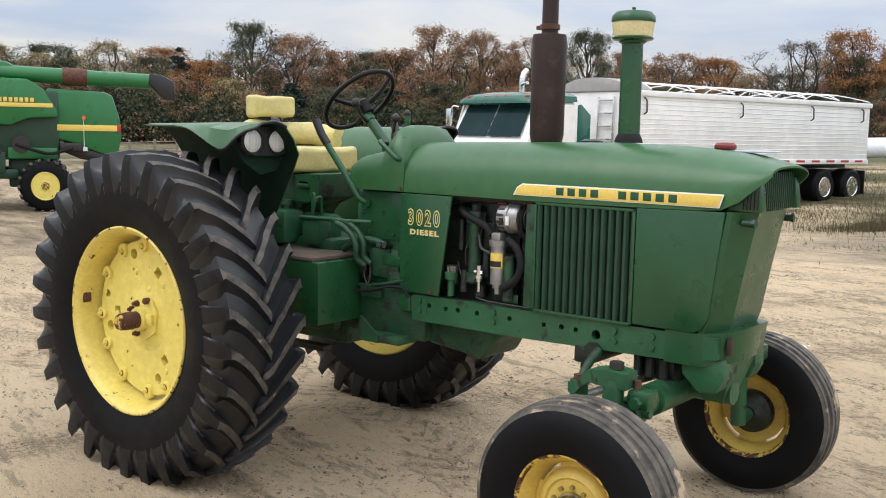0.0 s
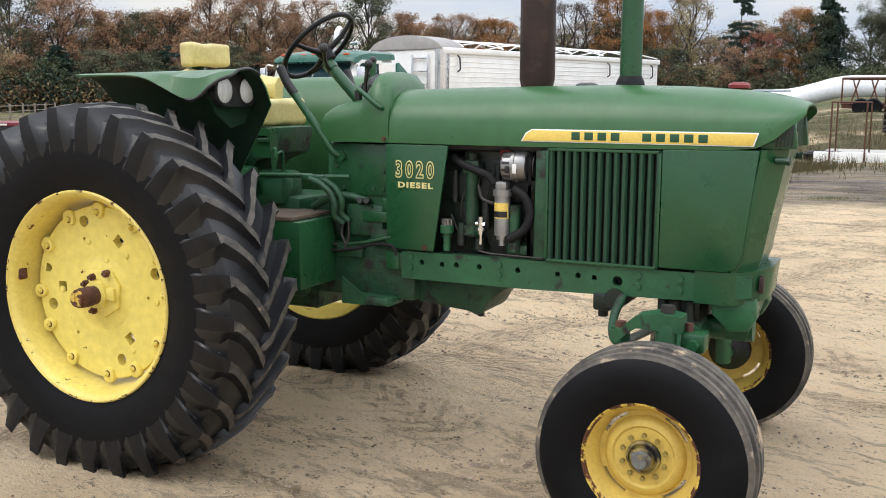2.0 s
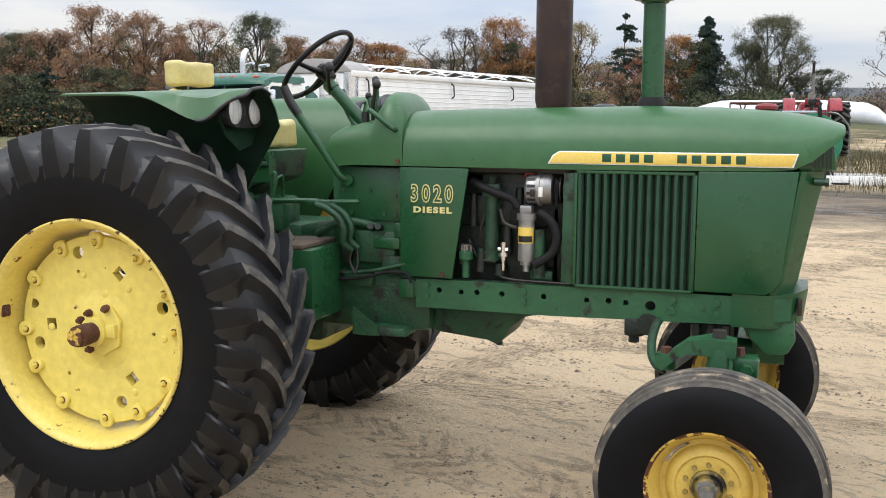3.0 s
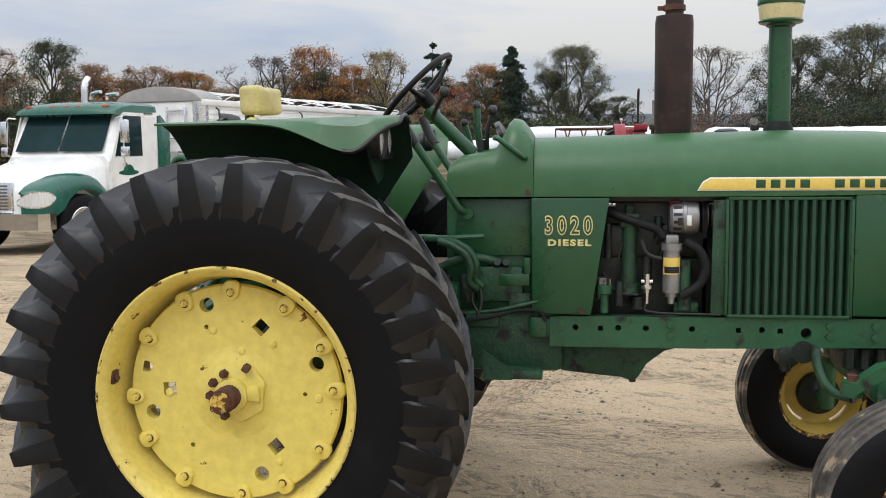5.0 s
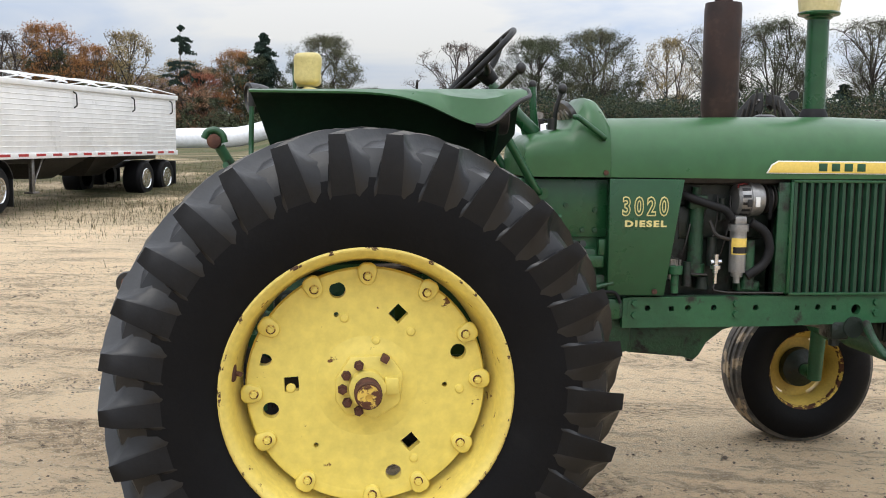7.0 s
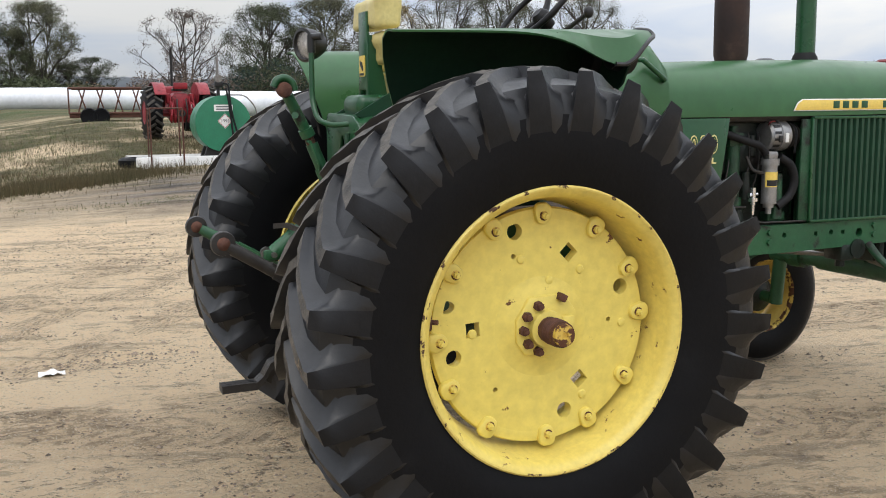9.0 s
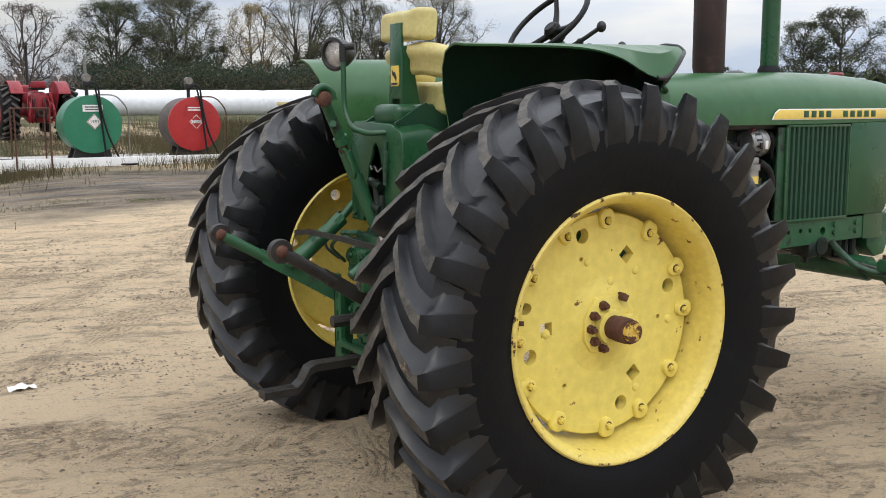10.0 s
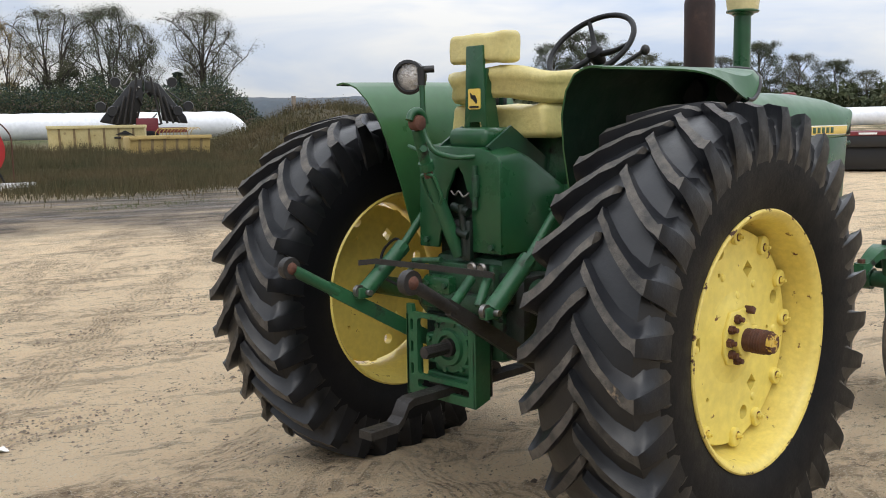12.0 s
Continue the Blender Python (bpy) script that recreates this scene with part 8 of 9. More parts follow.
for z in (0.42, 0.66):
    loops.append([(0.92, -1.06, z), (1.06, -0.95, z), (1.14, -0.5, z), (1.14, 0.5, z), (1.06, 0.95, z), (0.92, 1.06, z), (0.78, 1.06, z), (0.78, -1.06, z)])
rings(bm, loops)
bevelled(bm, bm.verts[:], 0.02)
part("bumper", bm, BUMPER, truck, "polished front bumper")
bm = bmesh.new()
box(bm, (0.90, -0.46, 0.66), (0.985, 0.46, 1.16), 0.04, segments=3)
grille = part("grille_surround", bm, CHROME, truck)
for k in range(8):
    bm = bmesh.new()
    box(bm, (0.975, -0.38, 0.71 + 0.05 * k), (0.995, 0.38, 0.735 + 0.05 * k), 0.004)
    part("grille_bar", bm, GREY_LABEL, grille)
bm = bmesh.new()
box(bm, (-5.9, -0.42, 0.58), (0.7, 0.42, 0.80), 0.02)
part("chassis", bm, BLACK, truck)
bm = bmesh.new()
pipe(bm, [(-1.6, 0.10, 2.47), (-1.6, 0.12, 2.58), (-1.45, 0.4, 2.60)], 0.03, 10)
pipe(bm, [(-1.7, 0.35, 2.47), (-1.7, 0.35, 2.56), (-1.5, 0.7, 2.56)], 0.03, 10)
part("air_horn", bm, CHROME, truck)

trailer = thing("grain_trailer", "long white hopper grain trailer with a rolled tarp", "trailer", (-9.86, 14.02, -0.22), -105.5)
trailer.scale = (1.18, 1.18, 1.18)
F, B, Z0, Z1, HW = -3.75, -12.6, 1.12, 2.53, 1.05
bm = bmesh.new()
box(bm, (B, -HW, Z0), (F, HW, Z1), 0.02)
shell = part("box_wall", bm, WHITE, trailer, "white ribbed trailer side")
bm = bmesh.new()
rod(bm, (B + 0.05, 0, 0), (F - 0.05, 0, 0), 0.010, seg=6)
rib = part("side_rib", bm, WHITE, shell, m=pose(0, HW, Z0 + 0.14))
for k in range(1, 13):
    again(rib, pose(0, HW, Z0 + 0.14 + 0.102 * k))
for s in (1, -1):
    bm = bmesh.new()
    box(bm, (B - 0.03, min(s * HW, s * (HW + 0.05)), Z1 - 0.09), (F + 0.03, max(s * HW, s * (HW + 0.05)), Z1 + 0.03), 0.015)
    part("top_rail", bm, WHITE, shell)
    bm = bmesh.new()
    box(bm, (B - 0.02, min(s * HW, s * (HW + 0.03)), Z0 - 0.10), (F + 0.02, max(s * HW, s * (HW + 0.03)), Z0 + 0.02), 0.01)
    base_rail = part("bottom_rail", bm, WHITE, shell)
    for k in range(14):
        bm = bmesh.new()
        x = B + 0.25 + 0.62 * k
        box(bm, (x, s * (HW + 0.032) - 0.003, Z0 - 0.055), (x + 0.34, s * (HW + 0.032) + 0.003, Z0 - 0.005), 0)
        part("reflective_tape", bm, RED, base_rail)
    for x in (F - 0.45, F - 3.6, F - 6.3, B + 0.4):
        bm = bmesh.new()
        pipe(bm, [(x, s * HW, Z1 - 0.12), (x, s * (HW + 0.07), Z1 - 0.16), (x - 0.02, s * (HW + 0.07), Z1 - 0.42), (x, s * HW, Z1 - 0.46)], 0.016, 8)
        part("tarp_hook", bm, BLACK, shell)
for s in (1, -1):
    bm = bmesh.new()
    rod(bm, (F - 0.10, s * (HW - 0.115), Z0 - 0.08), (F - 0.10, s * (HW - 0.115), Z1), 0.155, seg=28)
    part("corner_post", bm, CHROME, shell, "polished rounded corner post")
bm = bmesh.new()
plate(bm, [(-HW, Z1)] + [(HW * math.sin(radians(a)) * 1.0, Z1 + 0.30 * math.cos(radians(a))) for a in range(-80, 81, 16)] + [(HW, Z1)], F - 0.65, F + 0.04, axis="x", bevel=0.02)
part("tarp_cap", bm, TARP, trailer, "grey rounded front tarp cap")
for k in range(6):
    x0 = F - 0.65 - 1.36 * k
    bm = bmesh.new()
    pts = [(x0 - 1.36 * i / 12, -HW + 2 * HW * i / 12, Z1 + 0.06 + 0.20 * math.sin(math.pi * i / 12)) for i in range(13)]
    pipe(bm, pts, 0.013, 6, 0)
    part("tarp_bow", bm, WHITE, trailer)
    bm = bmesh.new()
    pts = [(x0 - 1.36 * (1 - i / 12), -HW + 2 * HW * i / 12, Z1 + 0.06 + 0.20 * math.sin(math.pi * i / 12)) for i in range(13)]
    pipe(bm, pts, 0.013, 6, 0)
    part("tarp_bow", bm, WHITE, trailer)
bm = bmesh.new()
rod(bm, (F - 0.6, 0, Z1 + 0.25), (B, 0, Z1 + 0.25), 0.022, seg=8)
part("ridge_bar", bm, WHITE, trailer)
bm = bmesh.new()
for s in (-0.22, 0.22):
    box(bm, (F + 0.03, 0.45 + s - 0.02, 1.45), (F + 0.07, 0.45 + s + 0.02, 2.42), 0.006)
for k in range(4):
    box(bm, (F + 0.04, 0.25, 1.52 + 0.27 * k), (F + 0.07, 0.65, 1.555 + 0.27 * k), 0.004)
part("ladder", bm, CHROME, trailer)
for xa, xb in ((F - 2.6, F - 4.6), (F - 4.7, F - 6.7)):
    bm = bmesh.new()
    loops = [[(xa, -HW + 0.02, Z0), (xb, -HW + 0.02, Z0), (xb, HW - 0.02, Z0), (xa, HW - 0.02, Z0)]]
    xm = (xa + xb) / 2
    loops.append([(xm + 0.35, -0.30, 0.55), (xm - 0.35, -0.30, 0.55), (xm - 0.35, 0.30, 0.55), (xm + 0.35, 0.30, 0.55)])
    rings(bm, loops)
    part("hopper", bm, DARK_STEEL, trailer, "dark tapered hopper")
bm = bmesh.new()
for s in (-0.45, 0.45):
    box(bm, (B + 0.1, s - 0.06, Z0 - 0.22), (F - 0.6, s + 0.06, Z0 - 0.02), 0.01)
box(bm, (B + 0.2, -0.55, 0.72), (B + 3.0, 0.55, 0.86), 0.02)
part("trailer_frame", bm, BLACK, trailer)
bm = bmesh.new()
for s in (-0.85, 0.85):
    bm = bmesh.new()
    box(bm, (F - 2.30, s - 0.04, 0.34), (F - 2.20, s + 0.04, 1.02), 0.01)
    pipe(bm, [(F - 2.25, s, 0.42), (F - 2.65, s, 1.0)], 0.022, 8, 0)
    box(bm, (F - 2.36, s - 0.10, 0.31), (F - 2.12, s + 0.10, 0.35), 0.01)
    part("landing_leg", bm, STEEL, trailer, "raised grey landing leg")
for s in (1, -1):
    for x in (B + 0.55, B + 1.75):
        road_wheel(trailer, (x, s * 0.80, 0.45), 0.45, 0.46, label="double trailer tyres on an alloy rim", turn=0 if s > 0 else 180, dish=0.16)
    bm = bmesh.new()
    box(bm, (B + 0.0, min(s * 0.55, s * 1.03), 0.16), (B + 0.03, max(s * 0.55, s * 1.03), 0.85), 0.005)
    part("mudflap", bm, BLACK, trailer)

# ---- combine harvester, its tail towards the yard ----
combine = thing("combine_harvester", "green combine harvester with a yellow stripe and folded unloading auger", "harvester", (-18.0, 8.85, rise(-18.0, 8.85)), 60.0)
combine.scale = (1.10, 1.16, 1.16)
bm = bmesh.new()
o = [(0.02, 1.46), (0.02, 2.34), (0.10, 2.40), (1.20, 2.36), (1.36, 2.30), (1.50, 1.85), (1.54, 1.50), (1.44, 1.05), (1.20, 1.10), (0.45, 1.36)]
plate(bm, o, -0.75, 1.05, bevel=0.06)
tail = part("tail_hood", bm, NEW_GREEN, combine, "green rear hood")
bm = bmesh.new()
box(bm, (0.10, -0.775, 1.58), (1.46, -0.752, 1.70), 0.004)
part("tail_stripe", bm, DECAL_YELLOW, tail, "yellow stripe")
bm = bmesh.new()
box(bm, (1.44, -0.78, 1.57), (1.525, -0.754, 1.71), 0.004)
part("reflector", bm, RED, tail)
bm = bmesh.new()
bolt(bm, (0.78, -0.76, 1.84), (0, -1, 0), 0.045, 0.05)
part("tail_marker", bm, ORANGE, tail)
bm = bmesh.new()
rod(bm, (0.78, -0.77, 1.24), (0.77, -0.77, 1.84), 0.007, seg=6)
box(bm, (0.75, -0.80, 1.18), (0.84, -0.77, 1.26), 0.004)
part("marker_rod", bm, WHITE, tail)
bm = bmesh.new()
o = [(-3.2, 1.72), (-3.2, 2.62), (-0.30, 2.56), (-0.02, 2.40), (0.26, 1.98), (0.28, 1.84), (-0.30, 1.80), (-0.62, 1.66)]
plate(bm, o, -0.98, -0.80, bevel=0.05)
shield = part("side_shield", bm, NEW_GREEN, combine, "curved green side shield")
bm = bmesh.new()
box(bm, (-3.1, -1.002, 2.02), (0.18, -0.982, 2.10), 0.003)
part("shield_stripe", bm, DECAL_YELLOW, shield)
for k in range(9):
    bm = bmesh.new()
    box(bm, (-1.05 + 0.10 * k, -1.006, 2.115), (-0.98 + 0.10 * k, -0.984, 2.20), 0.002)
    part("letter_bar", bm, DECAL_YELLOW, shield)
bm = bmesh.new()
box(bm, (-3.3, -0.78, 1.0), (0.3, 1.05, 2.35), 0.06)
part("threshing_body", bm, DARK_GREEN, combine)
bm = bmesh.new()
plate(bm, [(-3.2, 2.30), (-3.1, 2.96), (-0.70, 2.90), (-0.45, 2.78), (-0.42, 2.30)], -0.70, 0.95, bevel=0.06)
part("grain_tank", bm, NEW_GREEN, combine)
bm = bmesh.new()
rod(bm, (-3.4, -0.62, 2.74), (2.30, -0.62, 2.60), 0.155, 0.15, 20)
auger = part("unloading_auger", bm, NEW_GREEN, combine, "long green unloading auger tube")
bm = bmesh.new()
rod(bm, (0.38, -0.62, 2.645), (0.86, -0.62, 2.635), 0.175, 0.175, 20)
part("auger_joint", bm, RUST, auger, "rusty auger joint")
bm = bmesh.new()
rod(bm, (1.55, -0.62, 2.62), (1.60, -0.62, 2.618), 0.17, 0.17, 20)
part("auger_band", bm, NEW_GREEN, auger)
bm = bmesh.new()
plate(bm, [(2.10, 2.55), (2.12, 2.76), (2.36, 2.74), (2.62, 2.62), (2.66, 2.22), (2.40, 2.24)], -0.80, -0.44, bevel=0.03)
part("auger_spout", bm, BLACK, auger, "black rubber spout")
for y, turn in ((-0.95, 180), (1.2, 0)):
    road_wheel(combine, (0.0, y, 0.50), 0.50, 0.34, YELLOW, "rear steering wheel with a yellow rim", inner=0.56, turn=turn)
bm = bmesh.new()
rod(bm, (0.0, -0.9, 0.55), (0.0, 1.1, 0.55), 0.10, seg=12)
box(bm, (-0.7, -0.55, 0.45), (0.1, 0.7, 1.1), 0.05)
box(bm, (-2.6, -0.75, 0.62), (-0.5, 0.9, 0.82), 0.05)
part("rear_axle", bm, DARK_GREEN, combine)
bm = bmesh.new()
plate(bm, [(0.40, 1.36), (1.22, 1.10), (1.44, 1.02), (1.36, 0.92), (0.70, 1.02), (0.36, 1.16)], -0.70, 1.0, bevel=0.02)
part("straw_chute", bm, BLACK, combine, "black straw chute below the rear hood")
for x0, z0, x1, z1, m in ((-1.6, 0.75, -0.75, 1.15, DARK_GREEN), (-0.7, 1.02, 0.25, 1.24, NEW_GREEN), (-2.5, 0.85, -1.7, 1.45, DARK_GREEN), (0.30, 1.18, 0.75, 1.34, DARK_STEEL)):
    bm = bmesh.new()
    box(bm, (x0, -0.84, z0), (x1, -0.70, z1), 0.02)
    part("drive_cover", bm, m, combine)
for k in range(3):
    bm = bmesh.new()
    rod(bm, (-0.45 - 0.5 * k, -0.90, 1.30 - 0.12 * k), (-0.45 - 0.5 * k, -0.84, 1.30 - 0.12 * k), 0.17 - 0.03 * k, seg=20)
    part("drive_pulley", bm, DARK_STEEL, combine)
bm = bmesh.new()
pipe(bm, [(-0.55, -0.92, 1.30), (0.10, -0.92, 1.10), (0.55, -0.88, 1.24)], 0.03, 8)
part("hydraulic_hose", bm, HOSE, combine)
for y, turn in ((-1.25, 180), (1.45, 0)):
    road_wheel(combine, (-3.0, y, 0.85), 0.85, 0.6, YELLOW, "large drive wheel with a yellow rim", inner=0.5, turn=turn)


# ---- fuel tanks on their slab ----
TZ = rise(4.2, 21.5)
slab = thing("fuel_slab", "low concrete slab below the fuel tanks", "slab", (4.2, 22.4, TZ))
bm = bmesh.new()
box(bm, (-3.3, -1.7, -0.3), (3.1, 1.6, 0.12), 0.02)
part("slab_block", bm, CONCRETE, slab)
bm = bmesh.new()
box(bm, (-3.35, -1.78, -0.2), (2.4, -1.702, 0.20), 0.015)
part("white_beam", bm, WHITE, slab, "white painted edge beam")


def fuel_tank(x, r, mat, number, label, group, pipe_side):
    z = TZ + 0.24
    t = thing("fuel_tank", label, "fuel tank", (x, 21.3, TZ + 0.12), 0, group)
    c = 0.16 + r
    bm = bmesh.new()
    lathe(bm, [(r, 0.02), (r, 0.90), (r * 0.96, 0.95)], (0, 0, c), "y", 44)
    part("tank_shell", bm, TANK_BODY if mat is RED else TANK_GREEN, t, "weathered tank side")
    bm = bmesh.new()
    lathe(bm, [(r * 1.012, 0.03), (r * 1.012, -0.03), (r * 0.985, -0.034), (r * 0.6, -0.036), (0.01, -0.036)], (0, 0, c), "y", 44)
    part("tank_end", bm, mat, t)
    for y in (0.20, 0.75):
        bm = bmesh.new()
        plate(bm, [(-r * 0.7, 0.0), (r * 0.7, 0.0), (r * 0.55, 0.30), (0, 0.18), (-r * 0.55, 0.30)], y - 0.05, y + 0.05)
        part("tank_saddle", bm, DARK_STEEL, t)
    bm = bmesh.new()
    s = 0.185
    plate(bm, [(0.04, c - s + 0.06), (0.04 + s, c + 0.06), (0.04, c + s + 0.06), (0.04 - s, c + 0.06)], -0.044, -0.037)
    sign = part("hazard_sign", bm, WHITE if mat is TANK_GREEN else RED, t, "diamond hazard sign")
    bm = bmesh.new()
    o, q = 0.175, 0.160
    plate(bm, [(0.04, c - o + 0.06), (0.04 + o, c + 0.06), (0.04, c + o + 0.06), (0.04 - o, c + 0.06)], -0.047, -0.044, [[(0.04, c - q + 0.06), (0.04 + q, c + 0.06), (0.04, c + q + 0.06), (0.04 - q, c + 0.06)]])
    part("sign_border", bm, RED if mat is TANK_GREEN else WHITE, sign)
    if mat is RED:
        bm = bmesh.new()
        plate(bm, rounded(-0.085, c + 0.02, 0.165, c + 0.10, 0.01), -0.047, -0.0441)
        part("sign_field", bm, WHITE, sign)
    writing("sign_number", number, 0.115, pose(0.04, -0.050, c + 0.058, 90, 0, 0), GREY_LABEL, sign, wide=0.95)
    bm = bmesh.new()
    plate(bm, rounded(-0.22, c + 0.30, 0.24, c + 0.46, 0.01), -0.046, -0.037)
    notice = part("notice", bm, WHITE if mat is TANK_GREEN else RED, t)
    for k in range(2):
        bm = bmesh.new()
        box(bm, (-0.17, -0.049, c + 0.335 + 0.06 * k), (0.19, -0.0465, c + 0.365 + 0.06 * k), 0)
        part("text_bar", bm, GREY_LABEL if mat is TANK_GREEN else WHITE, notice)
    # pump, nozzle and hose
    bm = bmesh.new()
    rod(bm, (-0.05, 0.25, c + r), (-0.05, 0.25, c + r + 0.34), 0.045, seg=12)
    box(bm, (-0.14, 0.12, c + r + 0.20), (0.06, 0.34, c + r + 0.36), 0.03)
    pump = part("pump", bm, BLACK, t, "black hand-held fuel pump")
    bm = bmesh.new()
    rod(bm, (-0.06, 0.10, c + r + 0.42), (-0.06, 0.26, c + r + 0.42), 0.095, seg=20)
    part("meter", bm, STEEL, pump, "grey fuel meter")
    if mat is TANK_GREEN:
        bm = bmesh.new()
        rod(bm, (-0.03, 0.4, c + r), (-0.03, 0.4, c + r + 0.95), 0.035, seg=10)
        part("vent_pipe", bm, STEEL, pump)
    bm = bmesh.new()
    pipe(bm, [(0.06, 0.1, c + r + 0.30), (0.14, -0.10, c + r + 0.28), (0.18, -0.16, c + 0.3), (0.32, -0.18, c - 0.3), (0.55, -0.4, 0.02 - 0.10), (0.95, -0.6, -0.10), (0.70, -0.75, -0.10), (0.30, -0.60, -0.10), (0.24, -0.20, 0.1), (0.14, -0.12, c + 0.5), (0.10, 0.0, c + r + 0.18)], 0.024, 8)
    part("hose", bm, HOSE, t, "coiled black fuel hose")
    bm = bmesh.new()
    pipe(bm, [(r + 0.14, -0.1, -0.1), (r + 0.14, -0.1, c + r * 0.55), (r * 0.8, -0.1, c + r + 0.02), (0.1, 0.2, c + r + 0.02)], 0.018, 8)
    part("guard_pipe", bm, RUST if mat is RED else STEEL, t)


fuel_tank(3.03, 0.68, TANK_GREEN, "1993", "green round fuel tank with a diamond sign", "fuel tanks", 1)
fuel_tank(5.50, 0.66, RED, "1203", "red round fuel tank with a diamond sign", "fuel tanks", 1)

# rusty pipe frame and old tyre beside the slab
frame_rack = thing("pipe_rack", "rusty brown pipe frame beside the slab", "rack", (1.2, 20.6, rise(1.2, 20.6)))
for p in ((0, 0), (0.75, 0.0), (0.05, 1.0), (0.8, 1.0)):
    bm = bmesh.new()
    rod(bm, (p[0], p[1], -0.1), (p[0], p[1], 1.42), 0.020, seg=10)
    part("leg", bm, RUST, frame_rack)
for a, b in (((0, 0), (0.75, 0)), ((0.05, 1.0), (0.8, 1.0)), ((0, 0), (0.05, 1.0)), ((0.75, 0), (0.8, 1.0))):
    bm = bmesh.new()
    rod(bm, (*a, 1.42), (*b, 1.42), 0.017, seg=8)
    part("bar", bm, RUST, frame_rack)
old = thing("old_tyre", "old black tyre lying in the weeds", "tyre", (1.0, 21.6, rise(1, 21.6)))
bm = bmesh.new()
lathe(bm, [(0.26, 0.0), (0.40, 0.0), (0.48, 0.06), (0.48, 0.18), (0.40, 0.24), (0.26, 0.24)], (0, 0, 0), "z", 32, close=True)
part("tyre_ring", bm, RUBBER, old)

# ---- red tractor, seen from behind ----
OLD_RED = material("old_crimson_paint", (0.30, 0.012, 0.022), 0.45, second=(0.17, 0.008, 0.014), scale=5, amount=0.9, bump=0.2, spots=(0.03, 0.012, 0.012), spot_scale=9, spot_cut=0.58, spot_soft=0.1)
DUSTY_TYRE = material("dusty_old_tread", (0.035, 0.032, 0.030), 0.8, second=(0.085, 0.075, 0.062), scale=9, amount=0.9)
redt = thing("red_tractor", "old red farm tractor parked behind the tanks", "tractor", (3.1, 29.4, rise(3.1, 29.4)), 92)
for y, turn in ((0.86, 0), (-0.86, 180)):
    road_wheel(redt, (0.0, y, 0.82), 0.79, 0.48, OLD_RED, "large dusty rear tyre", inner=0.48, turn=turn)
    lug = None
    for k in range(20):
        for s in (1, -1):
            m = pose(0, y, 0.82) @ Matrix.Rotation(2 * math.pi * (k + 0.25 * s) / 20, 4, "Y") @ Matrix.Translation((0, s * 0.12, 0.80)) @ Matrix.Rotation(radians(38 * s), 4, "Z")
            if lug is None:
                bm = bmesh.new()
                box(bm, (-0.035, -0.15, -0.04), (0.035, 0.15, 0.035), 0)
                lug = part("tread_lug", bm, DUSTY_TYRE, redt, m=m)
            else:
                again(lug, m)
for y, turn in ((0.65, 0), (-0.65, 180)):
    road_wheel(redt, (2.3, y, 0.38), 0.38, 0.2, OLD_RED, "front tyre", inner=0.5, turn=turn)
bm = bmesh.new()
loops = []
for x, hw, z0, z1 in ((-0.40, 0.22, 0.62, 1.30), (-0.34, 0.30, 0.52, 1.42), (0.10, 0.32, 0.50, 1.46), (0.60, 0.26, 0.55, 1.30), (1.20, 0.24, 0.60, 1.30)):
    loops.append([(x, -hw, z0 + 0.10), (x, -hw, z1 - 0.12), (x, -hw * 0.6, z1), (x, hw * 0.6, z1), (x, hw, z1 - 0.12), (x, hw, z0 + 0.10), (x, hw * 0.6, z0), (x, -hw * 0.6, z0)])
rings(bm, loops)
part("rear_housing", bm, OLD_RED, redt)
bm = bmesh.new()
rod(bm, (0, -0.7, 0.82), (0, 0.7, 0.82), 0.13, seg=14)
part("axle_tube", bm, OLD_RED, redt)
for s in (1, -1):
    for lo, hi in (((-0.46, 0.08, 0.98), (-0.36, 0.20, 1.24)), ((-0.30, 0.30, 1.10), (0.10, 0.44, 1.42)), ((-0.46, 0.14, 0.58), (-0.36, 0.28, 0.74))):
        bm = bmesh.new()
        box(bm, (lo[0], min(s * lo[1], s * hi[1]), lo[2]), (hi[0], max(s * lo[1], s * hi[1]), hi[2]), 0.03)
        part("valve_block", bm, OLD_RED, redt)
    for k in range(3):
        bm = bmesh.new()
        pipe(bm, [(-0.40, s * (0.12 + 0.10 * k), 0.50), (-0.60, s * (0.16 + 0.12 * k), 0.85), (-0.45, s * (0.14 + 0.10 * k), 1.25 + 0.06 * k)], 0.024, 8)
        part("hitch_rod", bm, OLD_RED if k else DARK_STEEL, redt)
bm = bmesh.new()
lathe(bm, [(0.11, -0.52), (0.11, -0.40), (0.06, -0.40), (0.06, -0.52)], (0, 0, 0.80), "x", 18, close=True)
part("shaft_guard", bm, DARK_STEEL, redt)
bm = bmesh.new()
box(bm, (0.95, -0.28, 1.05), (2.75, 0.28, 1.68), 0.10, segments=3)
part("bonnet", bm, OLD_RED, redt)
